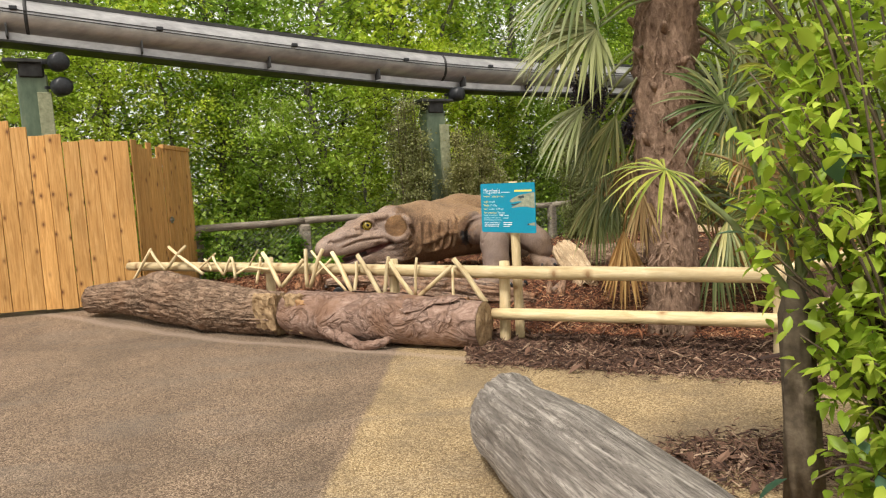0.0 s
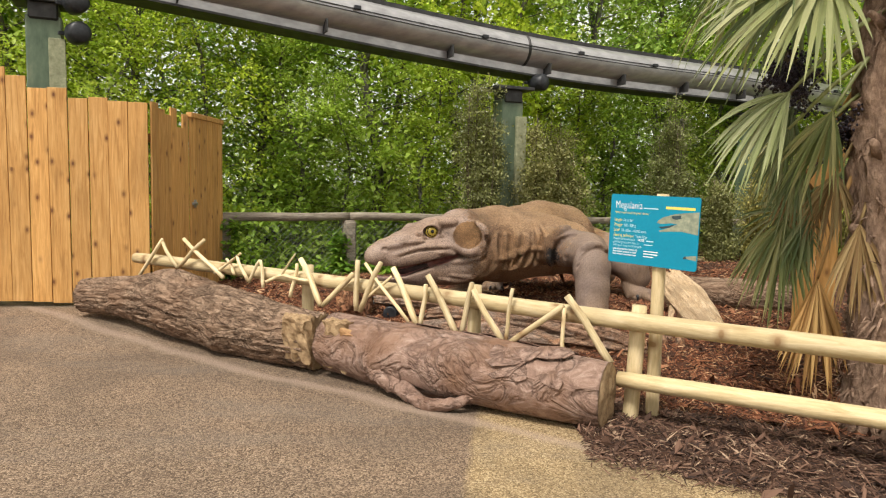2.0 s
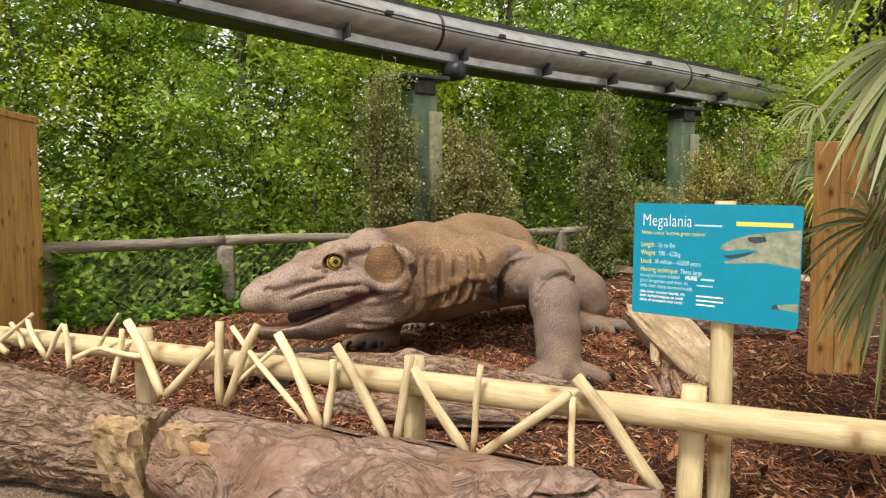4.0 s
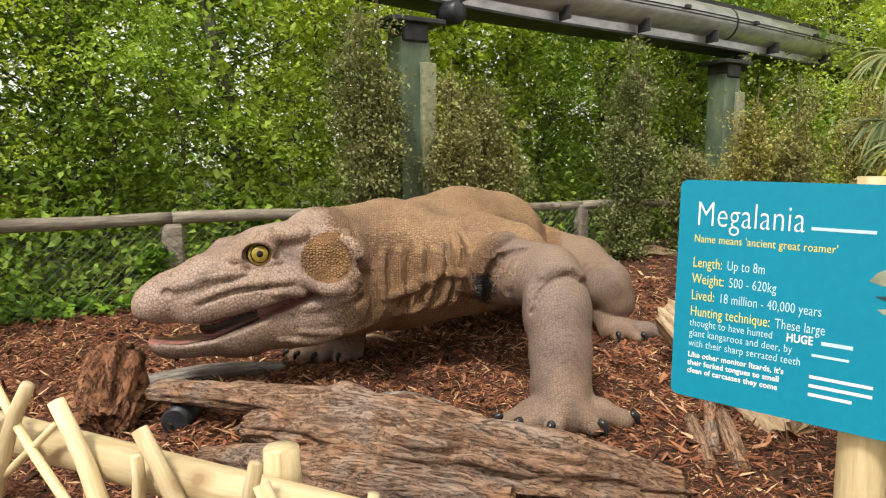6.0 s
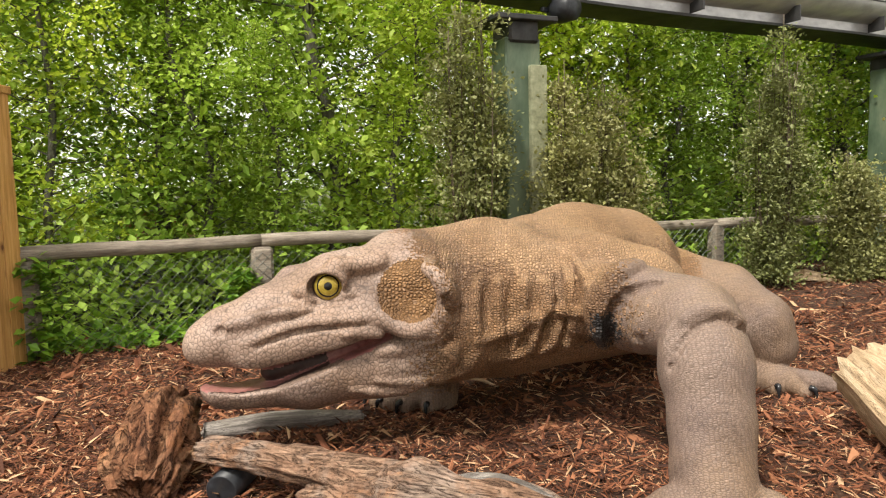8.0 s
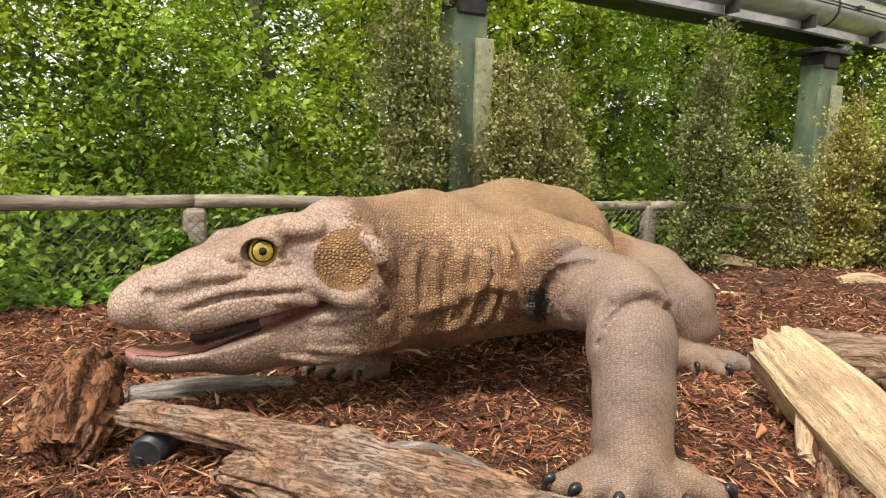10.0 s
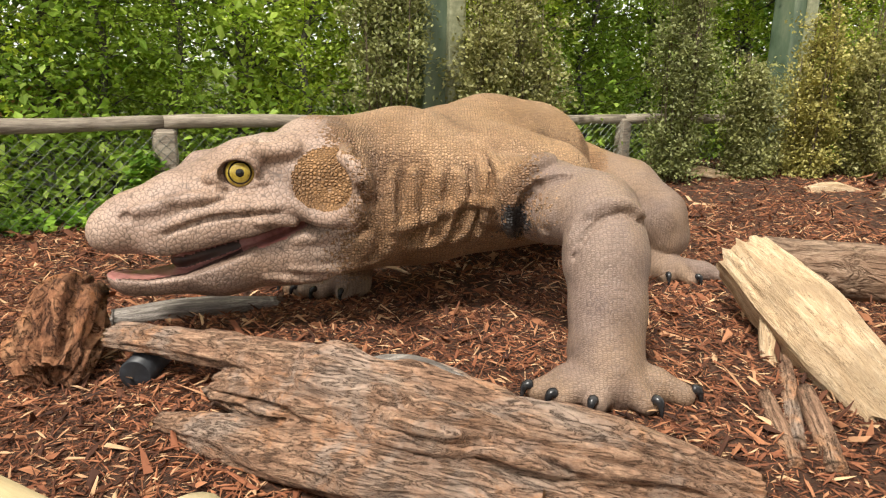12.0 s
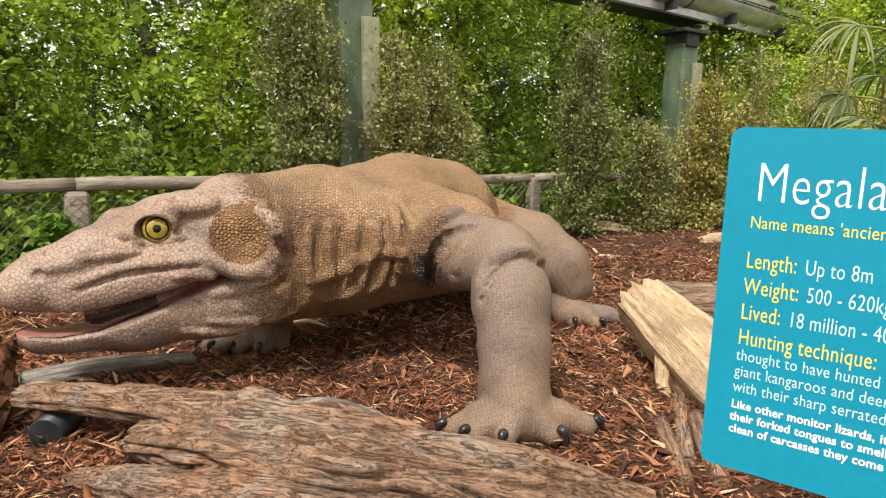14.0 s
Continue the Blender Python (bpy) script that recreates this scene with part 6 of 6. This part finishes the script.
# ---- shrubs ----
M_LEAF_NEAR = leaf_material("bright_shrub_leaves", (0.2, 0.32, 0.03), (0.34, 0.47, 0.05), (0.5, 0.6, 0.1), 0.4, 0.45)
M_LEAF_BLUE = leaf_material("blue_green_leaves", (0.03, 0.075, 0.05), (0.06, 0.13, 0.085), (0.11, 0.19, 0.13), 0.4, 0.25)
M_IVY = leaf_material("ivy_leaves", (0.08, 0.17, 0.02), (0.18, 0.33, 0.03), (0.33, 0.47, 0.06), 0.4, 0.35)


def upright_shrub(x, y, height, width, seed, leaves=15000, size=0.042, mat=None):
    rnd = random.Random(seed)
    s = thing("evergreen_shrub", "narrow olive-brown evergreen shrub with fine leaves", "shrub", pose(x, y, 0.12), "evergreen shrubs")
    h = Heap()
    tips = []
    for i in range(15):
        a = rnd.uniform(0, 6.283)
        r = width * rnd.uniform(0.05, 0.5)
        top = height * rnd.uniform(0.6, 1.05) * (1.05 - 0.45 * r / width)
        b = Vector((math.cos(a) * r * 0.3, math.sin(a) * r * 0.3, 0))
        e = Vector((math.cos(a) * r, math.sin(a) * r, top))
        m = b.lerp(e, 0.5) + Vector((math.cos(a), math.sin(a), 0)) * width * 0.1
        pts = spline([b, m, e], 9)
        h.add(*tube(pts, [0.012 - 0.001 * k for k in range(9)], 5))
        for k in range(34):
            f = rnd.uniform(0.12, 1.0)
            p = pts[int(f * 8)]
            q = p + Vector((rnd.gauss(0, 0.11), rnd.gauss(0, 0.11), rnd.uniform(0.0, 0.14)))
            if k % 3 == 0:
                h.add(*tube([p, q], [0.004, 0.002], 3, caps=False))
            tips.append(tuple(q))
    part("stem_tangle", h.mesh("stem_tangle", M_TWIG, True), None, s)
    v, f = leaf_cloud(tips, max(1, leaves // len(tips)), (0.055, 0.055, 0.06), size, seed, -0.5, 0.5)
    part("foliage", fast_mesh("foliage", v, f, mat or M_LEAF_C), None, s)


for i, (x, y, hh, w) in enumerate(((-0.52, 11.72, 3.1, 0.6), (0.3, 12.1, 2.3, 0.25), (0.75, 12.8, 2.6, 0.66), (2.62, 13.35, 2.95, 0.42), (3.6, 13.6, 1.7, 0.4), (4.3, 13.6, 2.3, 0.55), (5.0, 13.7, 2.7, 0.6), (5.9, 13.5, 2.5, 0.7), (6.9, 13.6, 2.4, 0.8), (7.9, 13.9, 2.4, 0.9))):
    upright_shrub(x, y, hh, w, 100 + i)


def make_undergrowth():
    rnd = random.Random(31)
    tips = []
    for i in range(1500):
        x = rnd.uniform(-8, 9)
        y = 12.6 + 0.5 * x + rnd.uniform(0.2, 2.8) if x < 3 else 14.9 + rnd.uniform(0, 2.2)
        tips.append((x, y, 0.12 + abs(rnd.gauss(0, 0.55))))
    v, f = leaf_cloud(tips, 16, (0.15, 0.15, 0.14), 0.1, 31)
    for i in range(1300):
        tips.append((rnd.uniform(-22, 20), rnd.uniform(24, 27), 0.2 + abs(rnd.gauss(0, 1.5))))
    v2, f2 = leaf_cloud(tips[1500:], 9, (0.4, 0.4, 0.35), 0.2, 33)
    far = new("far_hedge", fast_mesh("far_hedge", v2, f2, M_LEAF_A))
    tagged(far, "sunlit far hedge seen between the trunks", "hedge", kind="stuff")
    ob = new("undergrowth", fast_mesh("undergrowth", v, f, M_LEAF_B))
    tagged(ob, "tangled green undergrowth below the woodland trees", "undergrowth", kind="stuff")
    tips = []
    for i in range(420):
        f = rnd.random()
        x = -4.3 + 2.6 * f
        y = 10.55 + 1.1 * f + rnd.gauss(0, 0.14) + 0.05
        tips.append((x, y, 0.16 + abs(rnd.gauss(0, 0.07))))
    for i in range(60):
        tips.append((-2.5 + rnd.gauss(0, 0.05), 11.3 + rnd.gauss(0, 0.05), rnd.uniform(0.2, 0.75)))
        tips.append((-3.72 + rnd.gauss(0, 0.06), 10.4 + rnd.gauss(0, 0.05), rnd.uniform(0.2, 0.95)))
    v, f = leaf_cloud(tips, 7, (0.05, 0.05, 0.03), 0.085, 32, 0.1, 0.4)
    ob = new("ivy", fast_mesh("ivy", v, f, M_IVY))
    tagged(ob, "bright green ivy creeping along the wire netting", "ivy", kind="stuff")


make_undergrowth()


def near_shrub():
    s = thing("broadleaf_shrub", "bright green broadleaf shrub overhanging the gravel path", "shrub", pose(1.74, 2.52, 0))
    rnd = random.Random(77)
    h = Heap()
    tips, deep = [], []
    for i in range(125):
        a = rnd.uniform(0, 6.283)
        r = rnd.uniform(0.12, 0.56)
        z = rnd.uniform(0.15, 2.5)
        e = Vector((math.cos(a) * r - 0.2 * step((z - 0.9) / 0.8), math.sin(a) * r * 0.7, z))
        b = Vector((rnd.uniform(-0.08, 0.08), rnd.uniform(-0.08, 0.08), z * rnd.uniform(0.1, 0.5)))
        pts = spline([b, b.lerp(e, 0.55) + Vector((0, 0, 0.12)), e], 8)
        h.add(*tube(pts, [0.009 - 0.0009 * k for k in range(8)], 5))
        for k in range(9):
            p = pts[rnd.randint(3, 7)]
            (deep if rnd.random() < 0.06 else tips).append((p.x + rnd.gauss(0, 0.05), p.y + rnd.gauss(0, 0.05), p.z + rnd.gauss(0, 0.05)))
    part("branch_tangle", h.mesh("branch_tangle", M_TWIG, True), None, s)

    def big_leaves(centres, per, size, seed):
        # broad leaves of eight faces with a folded midrib
        g = random.Random(seed)
        hp = Heap()
        for c in centres:
            for _ in range(per):
                p = Vector(c) + Vector((g.gauss(0, 0.04), g.gauss(0, 0.04), g.gauss(0, 0.04)))
                a, t = g.uniform(0, 6.283), g.gauss(-0.3, 0.4)
                d = Vector((math.cos(a) * math.cos(t), math.sin(a) * math.cos(t), math.sin(t)))
                sd = d.cross(Vector((g.gauss(0, 0.3), g.gauss(0, 0.3), 1))).normalized()
                up = sd.cross(d)
                L = size * g.uniform(0.6, 1.3)
                vs = []
                for f, w in ((0, 0.02), (0.25, 0.2), (0.55, 0.24), (0.8, 0.13), (1, 0.0)):
                    m = p + d * L * f - up * L * 0.18 * f * f
                    vs += [m + sd * L * w + up * L * w * 0.3, m, m - sd * L * w + up * L * w * 0.3]
                fs = []
                for k in range(4):
                    b = 3 * k
                    fs += [(b, b + 1, b + 4, b + 3), (b + 1, b + 2, b + 5, b + 4)]
                hp.add(vs, fs)
        return hp
    part("foliage", big_leaves(tips, 4, 0.08, 5).mesh("foliage", M_LEAF_NEAR, True), None, s)
    part("foliage", big_leaves(deep, 1, 0.12, 6).mesh("foliage", M_LEAF_BLUE, True), None, s, "large blue-green leaves")


near_shrub()
# ---- wood lying on the mulch ----
def split_wedge(name, label, pts, radii, mats, seed, group="", corners=5, rings=44, sides=40):
    """A billet riven along its grain: flat faces between sharp corners, ragged ends, bark on the side away from the split."""
    rnd = random.Random(seed)
    m = along(pts[0], pts[-1])
    back = m.inverted()
    P = spline([back @ Vector(p) for p in pts], rings)
    R = [v.x for v in spline([(r, 0, 0) for r in radii], rings)]
    cut = sorted(2 * math.pi * (i + rnd.uniform(-0.3, 0.3)) / corners for i in range(corners))
    poly = [Vector((math.cos(a), math.sin(a) * 0.75, 0)) * rnd.uniform(0.75, 1.2) for a in cut]
    verts, faces, idx = [], [], []
    for i, p in enumerate(P):
        w = i / (rings - 1)
        for k in range(sides):
            f = k / sides * corners
            j = int(f)
            q = poly[j].lerp(poly[(j + 1) % corners], f - j)
            grain = 0.07 * noise.noise(Vector((q.x * 7 + seed, q.y * 7, w * 1.3))) + 0.05 * noise.noise(Vector((q.x * 22, q.y * 22 + seed, w * 2.5)))
            q = q * R[i] * (1 + grain + 0.12 * noise.noise(Vector((w * 3 + seed, j * 5.0, 0))))
            end = (w - 0.5) * 2
            rag = 0.22 * R[len(R) // 2] * abs(end) ** 6 * noise.noise(Vector((q.x * 30, q.y * 30, seed + end)))
            verts.append(Vector((p.x + rag * 2, p.y + q.x, p.z + q.y)))
    for i in range(rings - 1):
        for k in range(sides):
            a, b = i * sides + k, i * sides + (k + 1) % sides
            faces.append((a, b, b + sides, a + sides))
            idx.append(1 if int(k / sides * corners) == corners - 2 else 0)
    verts += [P[0], P[-1]]
    for k in range(sides):
        faces.append((len(verts) - 2, (k + 1) % sides, k))
        faces.append((len(verts) - 1, (rings - 1) * sides + k, (rings - 1) * sides + (k + 1) % sides))
        idx += [0, 0]
    ob = thing(name, label, "log", data=mesh_from(name, verts, faces, mats, idx, smooth=False), group=group)
    ob.matrix_world = m
    return ob


def make_loose_wood():
    ob, back = laid_log("driftwood_trunk", "large weathered brown driftwood trunk lying in the mulch", [(-0.95, 8.12, 0.24), (-0.55, 7.96, 0.27), (-0.1, 7.8, 0.24), (0.4, 7.7, 0.17), (0.95, 7.62, 0.1)], [0.1, 0.23, 0.27, 0.22, 0.09], [M_DRIFT, M_DRIFT], ridge=0.24, plates=10, along_freq=1.3, seed=11.0, squash=0.78, rings=170, sides=90, ends=0.06,
                        knobs=((0.28, 1.5, 0.1, 0.07), (0.45, 0.8, 0.2, 0.05), (0.6, 2.0, 0.2, -0.04), (0.35, 2.5, 0.12, -0.05)))
    for name, pts, radii, mat, seed in (("broken_limb", [(-1.5, 8.42, 0.33), (-1.15, 8.28, 0.35), (-0.8, 8.14, 0.36), (-0.42, 7.98, 0.38)], [0.07, 0.09, 0.1, 0.09], M_DRIFT, 3.0), ("torn_slab", [(-1.15, 7.98, 0.16), (-0.8, 7.82, 0.18), (-0.3, 7.6, 0.2), (0.2, 7.48, 0.16)], [0.05, 0.11, 0.13, 0.06], M_DRIFT, 5.0),
                                    ("silver_knot", [(-0.42, 8.04, 0.36), (-0.2, 7.93, 0.38), (0.05, 7.84, 0.34)], [0.05, 0.085, 0.04], M_SILVER, 7.0)):
        me = log_mesh(name, [back @ Vector(p) for p in pts], radii, [mat, M_SPLIT], ridge=0.26, plates=9, along_freq=1.5, seed=seed, rings=60, sides=40, squash=0.8, ends=0.03)
        part(name, me, None, ob, "silver-grey knot" if mat is M_SILVER else "")
    laid_log("rotten_stump", "knobbly rotten wood stump with dark underside on mulch", [(-1.68, 8.24, 0.2), (-1.72, 8.4, 0.3), (-1.76, 8.58, 0.4), (-1.74, 8.72, 0.42)], [0.13, 0.175, 0.16, 0.1], [M_ROT, M_ROT], ridge=0.34, plates=14, along_freq=5, seed=15.0, rings=110, sides=80, ends=0.06, knobs=((0.5, 1.4, 0.1, 0.06), (0.2, 2.5, 0.08, 0.05)))
    laid_log("split_chunk", "grey weathered split chunk of wood under the jaw", [(-1.75, 8.95, 0.21), (-1.4, 9.08, 0.22), (-1.0, 9.25, 0.2)], [0.07, 0.09, 0.05], [M_SILVER, M_SILVER], ridge=0.06, plates=8, along_freq=0.6, seed=17.0, rings=40, squash=0.6, ends=0.02)
    split_wedge("pale_wood_chunk", "split pale yellow wood chunk with brown bark side", [(1.56, 9.2, 0.5), (1.6, 8.8, 0.4), (1.63, 8.4, 0.29), (1.66, 7.98, 0.17)], [0.18, 0.21, 0.2, 0.14], [M_PALEWOOD, M_DRIFT], 3, corners=6)
    laid_log("mossy_log", "short grey-green mossy round log", [(1.95, 9.75, 0.32), (2.4, 9.5, 0.33), (2.9, 9.25, 0.32)], [0.17, 0.18, 0.17], [M_BARK, M_CUT], ridge=0.05, plates=14, along_freq=1.5, seed=25.0, rings=50)
    for i, (a, b, r, mat) in enumerate((((1.5, 8.75, 0.36), (1.42, 8.5, 0.15), 0.05, M_PALEWOOD), ((1.52, 8.6, 0.2), (1.2, 7.85, 0.15), 0.035, M_DRIFT), ((1.22, 8.15, 0.2), (1.14, 7.75, 0.13), 0.04, M_DRIFT), ((1.38, 8.15, 0.22), (1.27, 7.72, 0.13), 0.045, M_DRIFT))):
        a, b = Vector(a), Vector(b)
        laid_log("wood_offcut", "short brown wood offcut lying on mulch" if mat is M_DRIFT else "short pale wood offcut standing in mulch", [a, a.lerp(b, 0.5), b], [r * 0.8, r, r * 0.9], [mat, mat], "wood offcuts", ridge=0.12, plates=7, along_freq=0.5, seed=30.0 + i, rings=24, sides=20, ends=0.01)
    for i, (x, y, z, L, w) in enumerate(((3.05, 13.6, 0.33, 0.6, 0.11), (3.9, 12.3, 0.36, 0.5, 0.1), (4.4, 11.7, 0.42, 0.7, 0.12), (5.1, 11.4, 0.4, 0.6, 0.12), (-0.4, 9.9, 0.2, 0.3, 0.02))):
        split_wedge("split_billet", "pale split billet lying on the mulch", [(x - L / 2, y + 0.05, z), (x, y, z + 0.02), (x + L / 2, y - 0.06, z - 0.02)], [w * 0.6, w, w * 0.6], [M_PALEWOOD, M_DRIFT], 40 + i, "split billets", rings=20, sides=25)
    v, f = tube([(-1.36, 8.26, 0.215), (-1.36, 8.265, 0.215), (-1.345, 8.45, 0.23), (-1.34, 8.6, 0.23)], [0.06, 0.068, 0.068, 0.066], 22, 0.02, 3, 1.0)
    thing("black_pipe", "black plastic pipe end poking out of the mulch", "pipe", data=mesh_from("black_pipe", v, f, M_BLACK))


make_loose_wood()


# ---- boards behind the palms ----
def make_side_fence():
    f = thing("side_board_fence", "orange-brown board fence partly hidden behind palms", "fence", kind="structure")
    board_run(f, (2.42, 8.21), (2.75, 8.1), 0.1, (1.85, 1.9), 0.15, 9)
    board_run(f, (3.3, 7.9), (6.4, 6.9), 0.1, (1.85, 1.9), 0.15, 10)


make_side_fence()


# ---- far hut and pale wall between the trees ----
def make_hut():
    h = thing("garden_hut", "small timber hut with a pale flat roof among trees", "hut", pose(-8.0, 20.0, 0.1, 0, 0, 15))
    part("wall", box_bm(1.3, 1.2, 0.95, 0.01), M_PLANK, h, m=pose(0, 0, 0.475))
    part("roof", box_bm(1.7, 1.5, 0.09, 0.01), M_METAL, h, "pale flat roof", m=pose(0, 0, 1.0))
    part("door", box_bm(0.5, 0.03, 0.75, 0.005), M_DRIFT, h, m=pose(0.1, -0.62, 0.4))
    w = thing("low_wall", "low pale rendered wall behind the netting", "wall", pose(-4.1, 13.2, 0.0, 0, 0, 15))
    part("wall_body", box_bm(1.3, 0.12, 0.36, 0.01), surface("pale_render", (0.42, 0.44, 0.45), (0.52, 0.54, 0.55), (0.62, 0.63, 0.63), 0.8, 20, 2, 0.3, 0.005), w, m=pose(0, 0, 0.18))
    part("coping", box_bm(1.36, 0.18, 0.04, 0.006), M_GREYRAIL, w, m=pose(0, 0, 0.38))


make_hut()
# ---- bark chips: one heap of small pieces ----


def chip_material(name, dark, brown, red, tan, pale):
    m, t, b = nodes_of(name, 0.85, 0, 0.3)
    g = t.nodes.new("ShaderNodeNewGeometry")
    col = ramp(t, g.outputs["Random Per Island"], [(0.0, dark), (0.3, brown), (0.6, red), (0.86, tan), (0.97, pale)])
    v = coords(t)
    col = mix(t, 0.6, col, ramp(t, noise_of(t, v, 1.6, 4), [(0.3, 0.65), (0.7, 1.25)]), "MULTIPLY")
    t.links.new(col, b.inputs["Base Color"])
    relief(t, b, noise_of(t, v, 90, 4), 0.4, 0.004)
    return m


def scatter(n, seed, pick, size):
    """Flat splinters of bark with thickness, lying every way."""
    g = np.random.RandomState(seed)
    P = pick(g, n)
    n = len(P)
    a = g.uniform(0, 2 * np.pi, n)
    tilt = g.normal(0, 0.32, n)
    roll = g.normal(0, 0.5, n)
    d = np.stack([np.cos(a) * np.cos(tilt), np.sin(a) * np.cos(tilt), np.sin(tilt)], 1)
    s = np.stack([-np.sin(a) * np.cos(roll), np.cos(a) * np.cos(roll), np.sin(roll)], 1)
    u = np.cross(d, s)
    L = (size * g.lognormal(0, 0.45, n))[:, None]
    W = L * g.choice((0.07, 0.12, 0.2, 0.36), n, p=(0.35, 0.33, 0.22, 0.1))[:, None] * g.uniform(0.8, 1.25, n)[:, None]
    T = np.minimum(L * 0.1, 0.007)
    P = P + u * T * 0.5 + np.stack([np.zeros(n), np.zeros(n), np.abs(np.sin(tilt)) * L[:, 0] * 0.45], 1)
    j = g.uniform(-0.5, 0.5, (5, n, 1))
    v = np.stack([P - d * L * 0.5 + s * W * j[0], P + s * W * 0.5 - d * L * (0.25 + 0.4 * j[1]), P + d * L * 0.5 + s * W * j[2], P - s * W * 0.5 + d * L * (0.25 + 0.4 * j[3]), P + u * T + d * L * 0.3 * j[4]], 1).reshape(-1, 3)
    k = np.arange(n)[:, None] * 5
    f = np.concatenate([k + q for q in ([0, 1, 4], [1, 2, 4], [2, 3, 4], [3, 0, 4], [0, 3, 2], [0, 2, 1])], 1).reshape(-1, 3)
    return v, f


def make_chips():
    fresh = chip_material("fresh_bark_chips", (0.035, 0.015, 0.01), (0.11, 0.042, 0.022), (0.225, 0.082, 0.04), (0.36, 0.155, 0.076), (0.58, 0.37, 0.21))
    # older, soil-mixed chips; the palm's shade is darkened into their colour too
    old = chip_material("aged_shaded_chips", (0.03, 0.017, 0.013), (0.07, 0.038, 0.026), (0.125, 0.066, 0.044), (0.2, 0.115, 0.078), (0.36, 0.25, 0.17))

    def bed(x0, x1, y1):
        def pick(g, n):
            x = g.uniform(x0, x1, n)
            e = np.array([bed_edge(v) for v in x])
            lim = np.where(x > -1, y1, np.minimum(y1, 11.2 + (x + 4)))
            y = e - 0.06 + (lim - e) * g.uniform(0, 1, n) ** 1.15
            z = np.array([bed_z(p, q) for p, q in zip(x, y)])
            return np.stack([x, y, z + 0.004], 1)
        return pick

    def path_spill(g, n):
        x = g.uniform(0.1, 3.2, n)
        y = np.array([bed_edge(v) for v in x]) - np.abs(g.normal(0, 0.12, n))
        return np.stack([x, y, np.full(n, 0.012)], 1)

    def corner(g, n):
        return np.stack([1.45 + g.normal(0, 0.28, n), 3.25 + g.normal(0, 0.17, n), np.full(n, 0.014)], 1)
    for seed, n, pick, size in ((1, 90000, bed(-3.9, 3.4, 12.2), 0.046), (2, 60000, bed(-2.6, 3.0, 9.6), 0.03), (3, 40000, bed(0.6, 7.8, 15.4), 0.06), (4, 1500, path_spill, 0.04), (5, 2600, corner, 0.05)):
        v, f = scatter(n, seed, pick, size)
        each = v.reshape(-1, 5, 3)
        aged_shaded = (each[:, 0, 0] > 0.05) & (each[:, 0, 1] < 6.55 - 0.44 * np.minimum(each[:, 0, 0], 3))
        for some, mat, label in ((~aged_shaded, fresh, "loose red-brown bark chips and pale splinters"), (aged_shaded, old, "dull brown older bark chips beside the path, palm shade in their colour")):
            n = int(some.sum())
            if n:
                ob = new("bark_chips", fast_mesh("bark_chips", each[some].reshape(-1, 3), f[:n * 6], mat))
                tagged(ob, label, "bark chips", kind="stuff")


make_chips()
